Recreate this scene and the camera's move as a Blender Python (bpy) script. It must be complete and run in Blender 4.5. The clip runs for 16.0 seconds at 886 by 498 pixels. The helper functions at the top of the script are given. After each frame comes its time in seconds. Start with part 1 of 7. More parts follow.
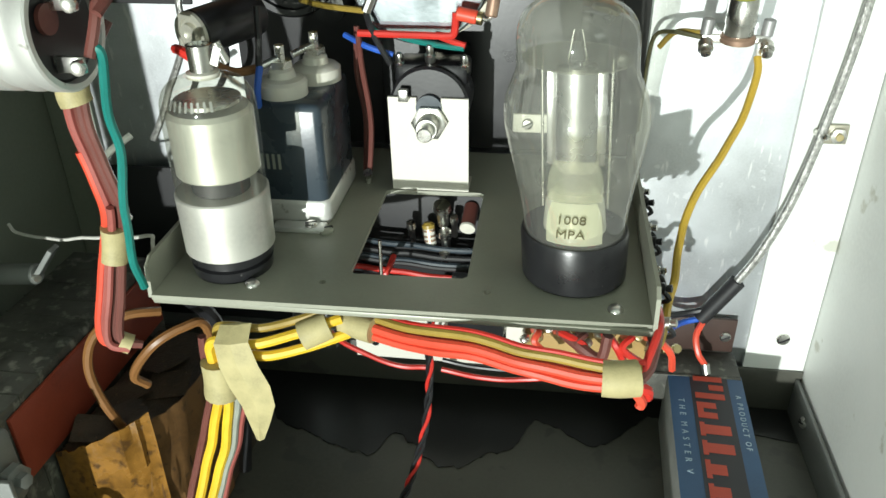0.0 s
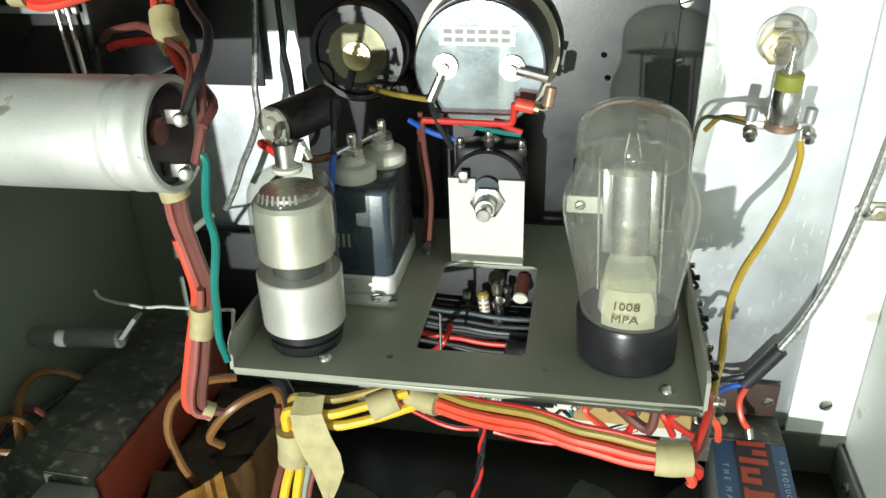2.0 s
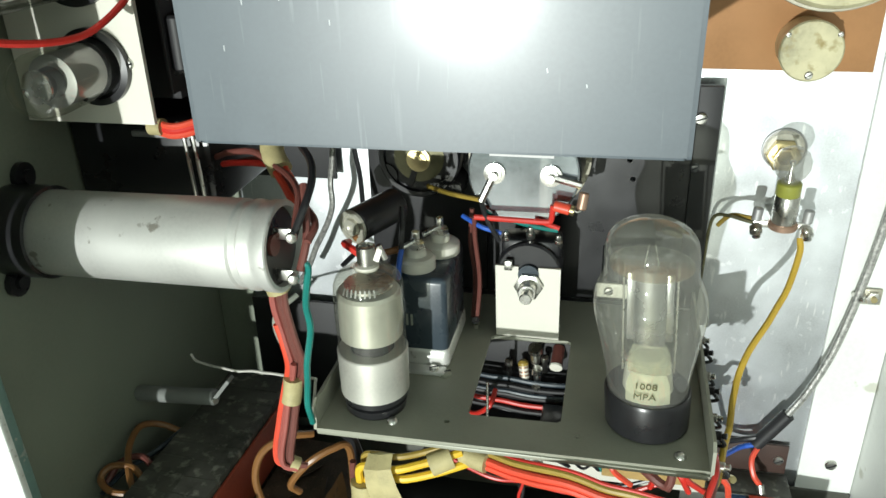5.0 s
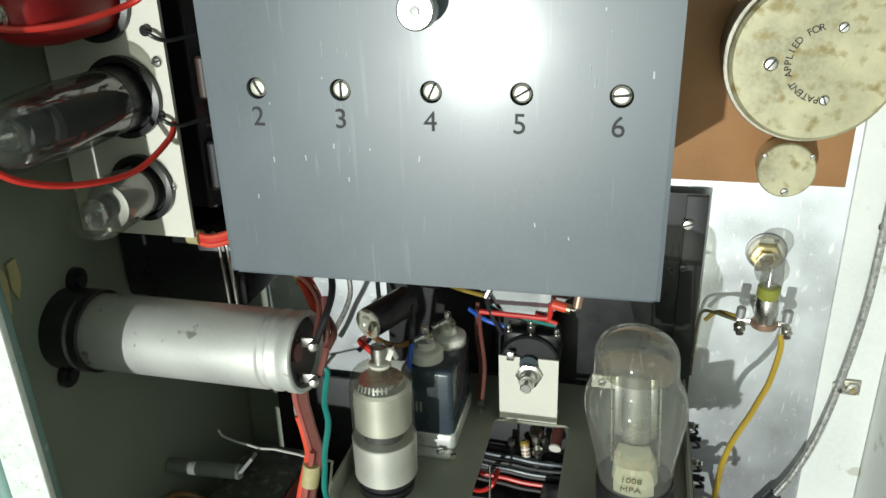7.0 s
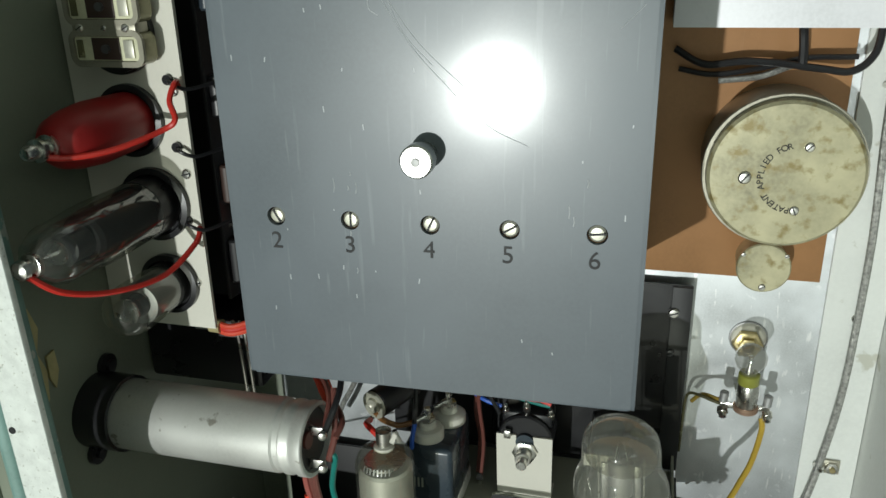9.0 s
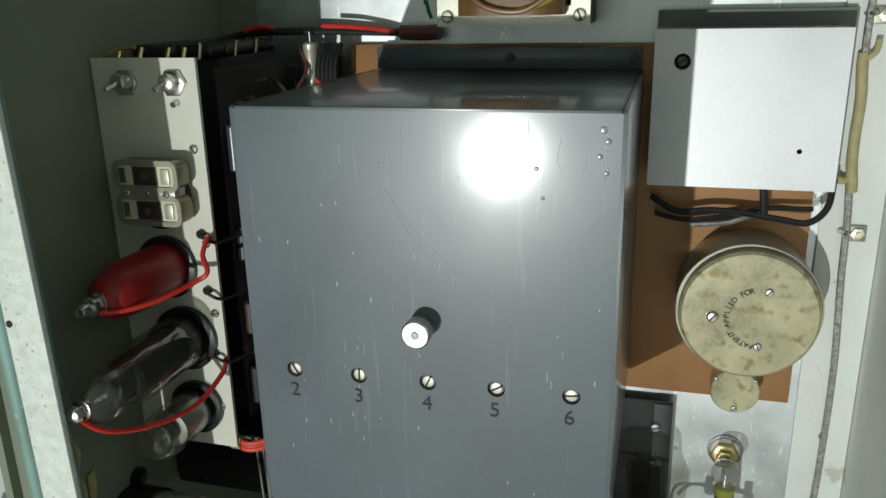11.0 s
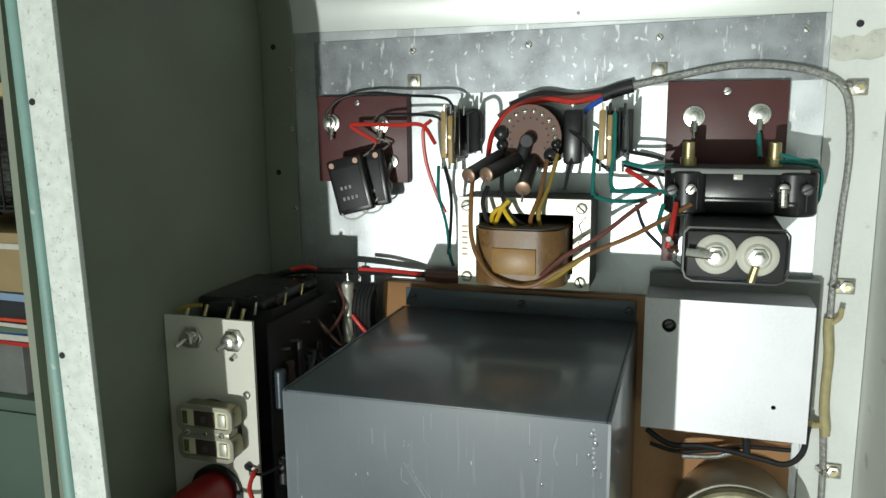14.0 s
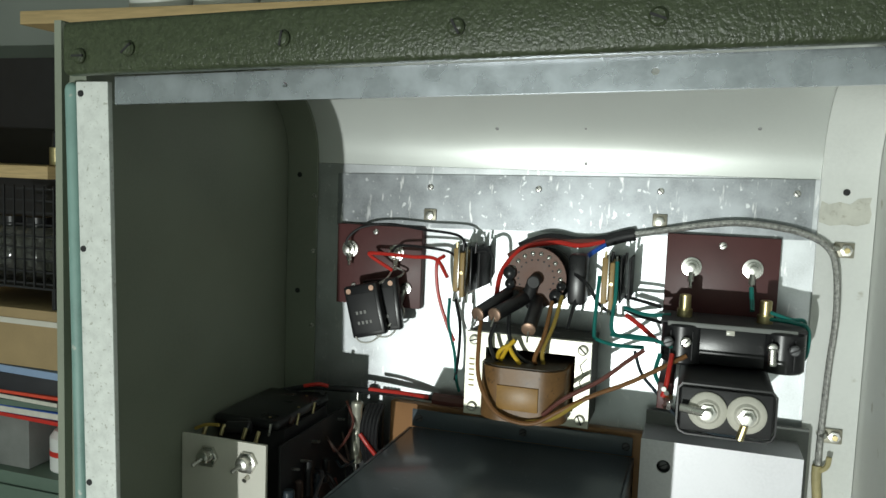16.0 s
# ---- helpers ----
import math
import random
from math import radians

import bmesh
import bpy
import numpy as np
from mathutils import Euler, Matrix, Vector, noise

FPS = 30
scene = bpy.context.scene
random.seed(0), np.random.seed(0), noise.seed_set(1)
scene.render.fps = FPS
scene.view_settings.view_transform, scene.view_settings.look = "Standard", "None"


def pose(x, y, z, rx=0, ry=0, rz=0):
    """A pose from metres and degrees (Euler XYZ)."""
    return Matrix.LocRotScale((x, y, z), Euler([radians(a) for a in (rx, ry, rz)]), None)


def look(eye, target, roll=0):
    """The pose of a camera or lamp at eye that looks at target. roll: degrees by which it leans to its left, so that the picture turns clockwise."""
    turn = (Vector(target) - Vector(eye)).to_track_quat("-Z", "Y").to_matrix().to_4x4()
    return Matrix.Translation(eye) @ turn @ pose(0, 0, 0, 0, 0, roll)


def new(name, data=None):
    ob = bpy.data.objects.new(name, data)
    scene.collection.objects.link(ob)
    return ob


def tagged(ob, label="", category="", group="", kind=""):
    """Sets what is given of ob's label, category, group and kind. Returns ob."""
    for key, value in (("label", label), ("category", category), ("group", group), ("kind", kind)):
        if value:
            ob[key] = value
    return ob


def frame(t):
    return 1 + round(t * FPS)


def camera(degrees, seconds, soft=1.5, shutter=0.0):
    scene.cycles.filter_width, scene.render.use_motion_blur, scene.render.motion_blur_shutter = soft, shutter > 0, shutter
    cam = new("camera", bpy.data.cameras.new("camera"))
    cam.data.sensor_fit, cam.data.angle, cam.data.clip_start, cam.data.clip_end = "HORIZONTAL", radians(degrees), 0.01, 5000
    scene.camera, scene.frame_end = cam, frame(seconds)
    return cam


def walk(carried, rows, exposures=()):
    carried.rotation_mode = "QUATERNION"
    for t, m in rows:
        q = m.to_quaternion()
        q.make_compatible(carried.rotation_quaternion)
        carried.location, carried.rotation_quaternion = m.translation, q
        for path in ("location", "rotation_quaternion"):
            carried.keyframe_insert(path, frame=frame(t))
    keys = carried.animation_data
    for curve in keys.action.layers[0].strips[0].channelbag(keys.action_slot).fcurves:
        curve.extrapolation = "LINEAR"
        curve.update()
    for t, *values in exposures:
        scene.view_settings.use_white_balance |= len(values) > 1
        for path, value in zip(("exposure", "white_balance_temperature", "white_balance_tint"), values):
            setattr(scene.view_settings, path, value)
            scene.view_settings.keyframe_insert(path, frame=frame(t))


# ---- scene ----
cam = camera(58.5, 16.0)
PATH = [
    (0, (0.04, -0.018, 0.309), (-0.199, 1.695, -0.695), -0.7),
    (0.5, (0.038, -0.024, 0.318), (-0.23, 1.697, -0.666), -0.8),
    (1, (0.033, -0.028, 0.325), (-0.27, 1.701, -0.633), -1.3),
    (1.5, (0.032, -0.03, 0.329), (-0.285, 1.704, -0.615), -1.3),
    (2, (0.031, -0.028, 0.334), (-0.291, 1.71, -0.601), -1.3),
    (2.5, (0.032, -0.029, 0.337), (-0.299, 1.713, -0.589), -1.7),
    (3, (0.03, -0.031, 0.342), (-0.31, 1.714, -0.574), -1.8),
    (3.5, (0.029, -0.036, 0.35), (-0.321, 1.711, -0.56), -2.0),
    (3.7, (0.029, -0.041, 0.355), (-0.334, 1.708, -0.547), -2.1),
    (6, (0.033, -0.083, 0.4), (-0.39, 1.687, -0.43), -1.5),
    (6.5, (0.036, -0.086, 0.413), (-0.408, 1.688, -0.396), -1.7),
    (7, (0.041, -0.088, 0.424), (-0.413, 1.695, -0.359), -1.5),
    (7.5, (0.043, -0.092, 0.433), (-0.419, 1.697, -0.331), -1.5),
    (8, (0.047, -0.097, 0.443), (-0.425, 1.699, -0.301), -1.6),
    (8.2, (0.048, -0.098, 0.447), (-0.426, 1.699, -0.291), -1.4),
    (10.5, (0.06, -0.122, 0.504), (-0.455, 1.704, -0.128), -1.4),
    (11, (0.065, -0.129, 0.522), (-0.457, 1.705, -0.079), -1.2),
    (11.5, (0.071, -0.14, 0.541), (-0.465, 1.706, -0.011), -1.0),
    (12, (0.075, -0.147, 0.555), (-0.48, 1.703, 0.034), -0.9),
    (12.5, (0.073, -0.149, 0.566), (-0.492, 1.706, 0.076), -0.7),
    (13, (0.075, -0.155, 0.583), (-0.5, 1.707, 0.133), -0.8),
    (13.5, (0.078, -0.162, 0.601), (-0.509, 1.706, 0.193), -0.5),
    (14, (0.08, -0.167, 0.615), (-0.513, 1.709, 0.258), -0.5),
    (14.5, (0.08, -0.175, 0.627), (-0.521, 1.707, 0.317), 0.0),
    (15, (0.08, -0.181, 0.639), (-0.528, 1.706, 0.374), 0.4),
    (15.5, (0.082, -0.185, 0.649), (-0.53, 1.706, 0.425), 1.8),
    (16, (0.083, -0.19, 0.659), (-0.531, 1.704, 0.471), 2.1),
]
EXPOSURES = [(0.0, 1.05), (3.5, 0.98), (6.0, 0.76), (8.0, 0.34), (10.5, -0.10), (12.2, -0.10), (13.0, 0.06), (14.0, 0.12), (15.0, 0.05), (16.0, -0.16)]
walk(cam, [(t, look(eye, target, roll)) for t, eye, target, roll in PATH], EXPOSURES)

# ---- light: one work lamp low behind the camera, an unseen fill added at the side ----
world = bpy.data.worlds.new("room_world")
scene.world = world
world.use_nodes = True
world.node_tree.nodes["Background"].inputs[0].default_value = (0.80, 0.90, 0.82, 1)
world.node_tree.nodes["Background"].inputs[1].default_value = 0.008

LAMP = (-0.285, -1.70, 0.07)
lamp = bpy.data.lights.new("work_lamp", "POINT")
lamp.energy, lamp.shadow_soft_size, lamp.color = 95.0, 0.012, (0.945, 1.0, 0.955)
new("work_lamp", lamp).matrix_world = pose(*LAMP)
# area light added at the side to brighten the left wall
fill_light = bpy.data.lights.new("added_side_fill", "AREA")
fill_light.shape, fill_light.size, fill_light.size_y, fill_light.energy = "RECTANGLE", 1.2, 0.5, 1.9
fill_light.color = (0.88, 1.0, 0.88)
new("added_side_fill", fill_light).matrix_world = look((1.45, -1.0, 1.20), (-0.2, 0.2, 0.4))


# ---- materials ----
def mat(name, color, rough=0.5, metal=0.0, vary=0.25, stain=40, grain=900, bump=0.15, spots=None, stretch=(1, 1, 1), coat=0.0, shine=0.05, dent=0.00022, soft=0.04):
    """A surface with stains and grain at real size; spots: (colour, amount) for wear."""
    m = bpy.data.materials.new(name)
    m.use_nodes = True
    n, l = m.node_tree.nodes, m.node_tree.links
    b = n["Principled BSDF"]
    b.inputs["Roughness"].default_value, b.inputs["Metallic"].default_value = rough, metal
    b.inputs["Coat Weight"].default_value, b.inputs["Coat Roughness"].default_value = coat, shine
    co = n.new("ShaderNodeTexCoord")
    mp = n.new("ShaderNodeMapping")
    mp.inputs["Scale"].default_value = stretch
    l.new(co.outputs["Object"], mp.inputs["Vector"])

    def noisy(scale, detail):
        t = n.new("ShaderNodeTexNoise")
        t.inputs["Scale"].default_value, t.inputs["Detail"].default_value = scale, detail
        l.new(mp.outputs["Vector"], t.inputs["Vector"])
        return t.outputs["Fac"]
    big, fine = noisy(stain, 4), noisy(grain, 3)

    def mix(fac, a, c, kind="MIX"):
        x = n.new("ShaderNodeMix")
        x.data_type, x.blend_type = "RGBA", kind
        for sock, v in (("Factor", fac), ("A", a), ("B", c)):
            i = [k for k in x.inputs if k.name == sock and (k.type == "RGBA" or sock == "Factor" and k.type == "VALUE")][0]
            if isinstance(v, (tuple, float, int)):
                i.default_value = (*v, 1) if isinstance(v, tuple) else v
            else:
                l.new(v, i)
        return [k for k in x.outputs if k.type == "RGBA"][0]

    def ramp(src, lo, hi):
        r = n.new("ShaderNodeMapRange")
        r.inputs["From Min"].default_value, r.inputs["From Max"].default_value = lo, hi
        l.new(src, r.inputs["Value"])
        return r.outputs["Result"]
    dark = tuple(c * (1 - vary) for c in color)
    light = tuple(min(1, c * (1 + vary * 0.6)) for c in color)
    out = mix(ramp(big, 0.32, 0.68), dark, light)
    out = mix(ramp(fine, 0.3, 0.75), out, mix(0.5, out, light))
    if spots:
        out = mix(ramp(noisy(stain * 3.1, 6), 0.66 - 0.2 * spots[1], 0.66 + soft - 0.2 * spots[1]), out, spots[0])
    l.new(out, b.inputs["Base Color"])
    rr = n.new("ShaderNodeMapRange")
    rr.inputs["To Min"].default_value, rr.inputs["To Max"].default_value = max(0.03, rough - 0.09), min(1, rough + 0.09)
    l.new(big, rr.inputs["Value"])
    l.new(rr.outputs["Result"], b.inputs["Roughness"])
    if bump:
        bp = n.new("ShaderNodeBump")
        bp.inputs["Strength"].default_value, bp.inputs["Distance"].default_value = bump, dent
        l.new(fine, bp.inputs["Height"])
        l.new(bp.outputs["Normal"], b.inputs["Normal"])
    return m


def scratched(m, amount=0.5, scale=160, lighter=(0.95, 0.95, 0.95), angle=0.6, squash=0.06):
    """Adds fine bright scratches to a surface."""
    n, l = m.node_tree.nodes, m.node_tree.links
    b = n["Principled BSDF"]
    co = n.new("ShaderNodeTexCoord")
    mask = None
    for turn, sc in ((angle, scale), (-angle * 0.8, scale * 0.7), (1.4, scale * 0.5)):
        mp = n.new("ShaderNodeMapping")
        mp.inputs["Rotation"].default_value = (0, turn, 0)
        mp.inputs["Scale"].default_value = (1, 1, squash)
        l.new(co.outputs["Object"], mp.inputs["Vector"])
        t = n.new("ShaderNodeTexNoise")
        t.inputs["Scale"].default_value, t.inputs["Detail"].default_value = sc, 5
        l.new(mp.outputs["Vector"], t.inputs["Vector"])
        r = n.new("ShaderNodeMapRange")
        r.inputs["From Min"].default_value, r.inputs["From Max"].default_value = 0.66, 0.72
        r.inputs["To Max"].default_value = amount
        l.new(t.outputs["Fac"], r.inputs["Value"])
        if mask is None:
            mask = r.outputs["Result"]
        else:
            a = n.new("ShaderNodeMath")
            a.operation = "MAXIMUM"
            l.new(mask, a.inputs[0]), l.new(r.outputs["Result"], a.inputs[1])
            mask = a.outputs[0]
    old = b.inputs["Base Color"].links[0].from_socket
    x = n.new("ShaderNodeMix")
    x.data_type = "RGBA"
    ins = [k for k in x.inputs if k.type == "RGBA"]
    l.new(mask, [k for k in x.inputs if k.name == "Factor" and k.type == "VALUE"][0])
    l.new(old, ins[0])
    ins[1].default_value = (*lighter, 1)
    l.new([k for k in x.outputs if k.type == "RGBA"][0], b.inputs["Base Color"])
    return m


def glass(name, tint=(0.9, 0.92, 0.86), base=0.04, dust_haze=0.05, film=(0.8, 0.8, 0.76)):
    """Thin glass: clear, with a gloss that grows towards the rim."""
    m = bpy.data.materials.new(name)
    m.use_nodes = True
    n, l = m.node_tree.nodes, m.node_tree.links
    n.remove(n["Principled BSDF"])
    tr, gl, mx, fr = n.new("ShaderNodeBsdfTransparent"), n.new("ShaderNodeBsdfGlossy"), n.new("ShaderNodeMixShader"), n.new("ShaderNodeLayerWeight")
    tr.inputs["Color"].default_value = (*tint, 1)
    gl.inputs["Roughness"].default_value = 0.04
    fr.inputs["Blend"].default_value = 0.22
    rg = n.new("ShaderNodeMapRange")
    rg.inputs["To Min"].default_value, rg.inputs["To Max"].default_value = base, 0.55
    l.new(fr.outputs["Facing"], rg.inputs["Value"])
    l.new(rg.outputs["Result"], mx.inputs[0]), l.new(tr.outputs[0], mx.inputs[1]), l.new(gl.outputs[0], mx.inputs[2])
    df, dm = n.new("ShaderNodeBsdfDiffuse"), n.new("ShaderNodeMixShader")
    df.inputs["Color"].default_value, dm.inputs[0].default_value = (*film, 1), dust_haze
    l.new(mx.outputs[0], dm.inputs[1]), l.new(df.outputs[0], dm.inputs[2])
    l.new(dm.outputs[0], n["Material Output"].inputs["Surface"])
    return m


GREY_BOX = scratched(mat("grey_paint", (0.100, 0.121, 0.143), 0.36, 0, 0.16, 18, 700, 0.02, coat=0.6, shine=0.12), 0.12, 420, (0.42, 0.45, 0.47), 0.15)
ALU = scratched(mat("aluminium_panel", (0.62, 0.645, 0.665), 0.38, 0.85, 0.20, 40, 900, 0.12, ((0.74, 0.76, 0.78), 0.10)), 0.6, 340, (0.95, 0.95, 0.95), 0.5, 0.22)
ALU_DULL = scratched(mat("aluminium_dull", (0.33, 0.35, 0.37), 0.36, 0.75, 0.30, 60, 900, 0.12, ((0.64, 0.66, 0.68), 0.12)), 0.6, 300, (0.95, 0.95, 0.95), 0.7, 0.22)
ALU_BOX = mat("aluminium_box", (0.66, 0.66, 0.69), 0.48, 0.55, 0.14, 22, 600, 0.1)
ALU_CAN = mat("aluminium_can", (0.72, 0.72, 0.69), 0.45, 0.55, 0.12, 30, 700, 0.1, ((0.36, 0.34, 0.30), 0.05))
RAIL = scratched(mat("rail_aluminium", (0.60, 0.64, 0.70), 0.28, 0.9, 0.2, 60, 600, 0.1), 0.5, 120)
PLATE = scratched(mat("dark_plate", (0.105, 0.107, 0.112), 0.38, 0.35, 0.15, 30, 700, 0.1), 0.12, 90, (0.4, 0.4, 0.4))
WHITE = mat("white_paint", (0.78, 0.80, 0.77), 0.45, 0, 0.10, 15, 500, 0.08, ((0.55, 0.55, 0.48), 0.03))
SILVER = mat("silver_paint", (0.70, 0.73, 0.70), 0.30, 0.25, 0.05, 12, 500, 0.05)
CHIPPED = mat("chipped_white_paint", (0.72, 0.75, 0.72), 0.55, 0, 0.14, 190, 900, 0.5, ((0.44, 0.45, 0.40), 0.22), soft=0.10)
GREENWALL = mat("grey_green_paint", (0.225, 0.250, 0.195), 0.5, 0, 0.12, 14, 500, 0.1)
TEAL = mat("teal_paint", (0.20, 0.33, 0.30), 0.5, 0, 0.2, 50, 700, 0.2, ((0.42, 0.46, 0.42), 0.1))
HAMMER = mat("hammered_green_paint", (0.050, 0.064, 0.034), 0.34, 0, 0.35, 300, 620, 1.0, dent=0.00055)
FLOORM = mat("dark_floor_paint", (0.080, 0.080, 0.066), 0.45, 0, 0.25, 18, 500, 0.15, ((0.06, 0.06, 0.052), 0.2))
LIPM = mat("floor_lip_paint", (0.20, 0.21, 0.20), 0.5, 0, 0.2, 30, 500, 0.15)
CHASSIS = mat("olive_grey_chassis", (0.32, 0.325, 0.265), 0.40, 0.1, 0.10, 40, 900, 0.15)
CREAM = mat("cream_paint", (0.72, 0.70, 0.62), 0.5, 0, 0.05, 40, 700, 0.1)
BOARD = scratched(mat("copper_brown_board", (0.42, 0.215, 0.095), 0.38, 0.25, 0.15, 30, 500, 0.1), 0.25, 80, (0.75, 0.55, 0.36))
MAROON = mat("maroon_laminate", (0.105, 0.036, 0.036), 0.45, 0, 0.12, 60, 700, 0.1)
BLACK = mat("black_bakelite", (0.016, 0.016, 0.018), 0.30, 0, 0.25, 60, 700, 0.08)
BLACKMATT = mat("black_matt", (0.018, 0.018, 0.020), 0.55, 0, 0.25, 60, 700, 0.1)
BLUEBLACK = mat("dark_blue_enamel", (0.040, 0.055, 0.070), 0.28, 0, 0.2, 60, 700, 0.1)
STEEL = mat("nickel_steel", (0.70, 0.69, 0.65), 0.28, 1.0, 0.15, 120, 900, 0.1)
BRASS = mat("brass", (0.62, 0.52, 0.28), 0.32, 1.0, 0.2, 120, 900, 0.1)
COPPER = mat("dull_copper", (0.46, 0.30, 0.22), 0.4, 0.7, 0.2, 120, 900, 0.1)
CERAMIC = mat("white_ceramic", (0.72, 0.70, 0.62), 0.22, 0, 0.10, 90, 700, 0.05)
MOTORCAP = mat("yellowed_cap", (0.43, 0.40, 0.255), 0.40, 0.2, 0.40, 55, 500, 0.15, ((0.27, 0.215, 0.085), 0.62), soft=0.16)
MOTORSIDE = mat("motor_side", (0.38, 0.36, 0.29), 0.40, 0.5, 0.2, 60, 600, 0.15)
PAPER = mat("brown_varnished_paper", (0.20, 0.105, 0.040), 0.42, 0, 0.35, 70, 600, 0.3, ((0.13, 0.07, 0.03), 0.25))
PAPERDARK = mat("dark_varnished_paper", (0.055, 0.040, 0.026), 0.5, 0, 0.5, 110, 700, 0.6, ((0.12, 0.085, 0.05), 0.12), dent=0.0008)
AMBERWRAP = mat("amber_waxed_wrap", (0.235, 0.112, 0.022), 0.26, 0, 0.55, 70, 400, 0.5, ((0.09, 0.045, 0.015), 0.55), coat=0.8, soft=0.12, dent=0.0006)
AMBER = mat("amber_patch", (0.34, 0.18, 0.045), 0.40, 0, 0.2, 90, 600, 0.2)
CLOTH = mat("waxed_cloth_tape", (0.45, 0.39, 0.20), 0.6, 0, 0.2, 160, 1400, 0.5)
LAMINATE = mat("lamination_steel", (0.60, 0.59, 0.50), 0.4, 0.5, 0.15, 60, 900, 0.2)
CORE = mat("dark_core_iron", (0.080, 0.080, 0.068), 0.6, 0.1, 0.60, 60, 420, 0.3, ((0.25, 0.25, 0.21), 0.50), soft=0.15)
ORANGE = mat("red_lead_paint", (0.30, 0.052, 0.026), 0.5, 0, 0.2, 60, 600, 0.2)
WAFER = mat("brown_wafer", (0.15, 0.065, 0.04), 0.5, 0, 0.2, 90, 700, 0.15)
PAX = mat("tan_paxolin", (0.42, 0.28, 0.11), 0.45, 0, 0.2, 90, 700, 0.15)
COVER = scratched(mat("meter_cover_metal", (0.36, 0.39, 0.42), 0.10, 0.85, 0.3, 45, 600, 0.06), 0.3, 90)
FLOORDARK = mat("dark_floor_patch", (0.011, 0.012, 0.011), 0.35, 0, 0.3, 30, 400, 0.05)
UMBER = mat("dark_umber_paint", (0.055, 0.032, 0.026), 0.5, 0, 0.25, 50, 600, 0.1)
OLIVE = mat("olive_crystal_can", (0.20, 0.19, 0.11), 0.25, 0.5, 0.3, 70, 600, 0.1)
INK = mat("black_ink", (0.012, 0.012, 0.014), 0.6, 0, 0, 50, 900, 0)
INKGREY = mat("grey_ink", (0.30, 0.30, 0.29), 0.6, 0, 0, 50, 900, 0)
CARD_BLUE = mat("blue_card", (0.045, 0.115, 0.24), 0.5, 0, 0.15, 60, 900, 0.15)
CARD_BLACK = mat("charcoal_card", (0.030, 0.030, 0.036), 0.5, 0, 0.15, 60, 900, 0.15)
CARD_RED = mat("red_print", (0.62, 0.075, 0.035), 0.5, 0, 0.1, 60, 900, 0.1)
CARD_SIDE = mat("worn_card_edge", (0.35, 0.36, 0.34), 0.6, 0, 0.2, 90, 900, 0.2)
CARD_TEXT = mat("pale_print", (0.45, 0.60, 0.72), 0.5, 0, 0, 60, 900, 0)
REDTUBE = mat("red_painted_glass", (0.30, 0.014, 0.014), 0.42, 0, 0.15, 60, 700, 0.1)
GREYANODE = mat("grey_anode", (0.36, 0.36, 0.36), 0.5, 0.5, 0.15, 90, 900, 0.1)
MIRROR = mat("silvered_sleeve", (0.74, 0.73, 0.67), 0.38, 0.62, 0.16, 45, 700, 0.08)
GETTER = mat("cream_getter", (0.66, 0.65, 0.46), 0.5, 0.0, 0.2, 50, 600, 0.05)
CLEAR = glass("clear_glass", (0.94, 0.945, 0.89), 0.04, 0.03)
SMOKY = glass("smoky_glass", (0.74, 0.75, 0.70), 0.10, 0.035)
FROST = glass("getter_frost", (0.80, 0.79, 0.62), 0.05, 0.50, (0.86, 0.85, 0.66))
THINFROST = glass("thin_getter_frost", (0.86, 0.85, 0.70), 0.05, 0.24, (0.86, 0.85, 0.66))
# its stronger pale film also stands in for whitish reflections on the glass
HAZY = glass("hazy_valve_glass", (0.94, 0.945, 0.89), 0.07, 0.085)
LAMPGLASS = glass("lamp_glass", (0.86, 0.86, 0.84), 0.10, 0.10)
ANODE = mat("bright_grey_anode", (0.42, 0.42, 0.42), 0.26, 0.75, 0.15, 90, 900, 0.1)
MICA = glass("mica_disc", (0.80, 0.80, 0.72), 0.05, 0.12)
BULB = glass("bulb_glass", (0.95, 0.95, 0.92), 0.05, 0.04)


def wire_mat(name, c, rough=0.38):
    return mat(name, c, rough, 0, 0.15, 90, 900, 0.06)


W_RED = wire_mat("red_wire", (0.62, 0.035, 0.025))
W_CORAL = wire_mat("coral_wire", (0.75, 0.085, 0.045))
W_YEL = wire_mat("yellow_wire", (0.78, 0.50, 0.035))
W_AGED = wire_mat("aged_yellow_wire", (0.56, 0.37, 0.05))
W_OLD = wire_mat("old_yellow_wire", (0.36, 0.25, 0.05))
W_BRN = wire_mat("brown_wire", (0.16, 0.055, 0.045))
W_PINK = wire_mat("pinkish_wire", (0.36, 0.10, 0.085))
W_TEAL = wire_mat("teal_wire", (0.012, 0.19, 0.165))
W_BLUE = wire_mat("blue_wire", (0.03, 0.12, 0.55))
W_BLK = wire_mat("black_wire", (0.016, 0.016, 0.018))
W_GRY = wire_mat("grey_wire", (0.33, 0.35, 0.30))
W_WHT = wire_mat("bare_wire", (0.66, 0.65, 0.60))
W_TAN = wire_mat("tan_wire", (0.23, 0.105, 0.035))
W_LIME = wire_mat("lime_band", (0.26, 0.27, 0.05))
BRAID = mat("braided_screen", (0.42, 0.42, 0.40), 0.4, 0.7, 0.55, 500, 1100, 1.0)


# ---- builders ----
def shape(build):
    bm = bmesh.new()
    build(bm)
    return bm


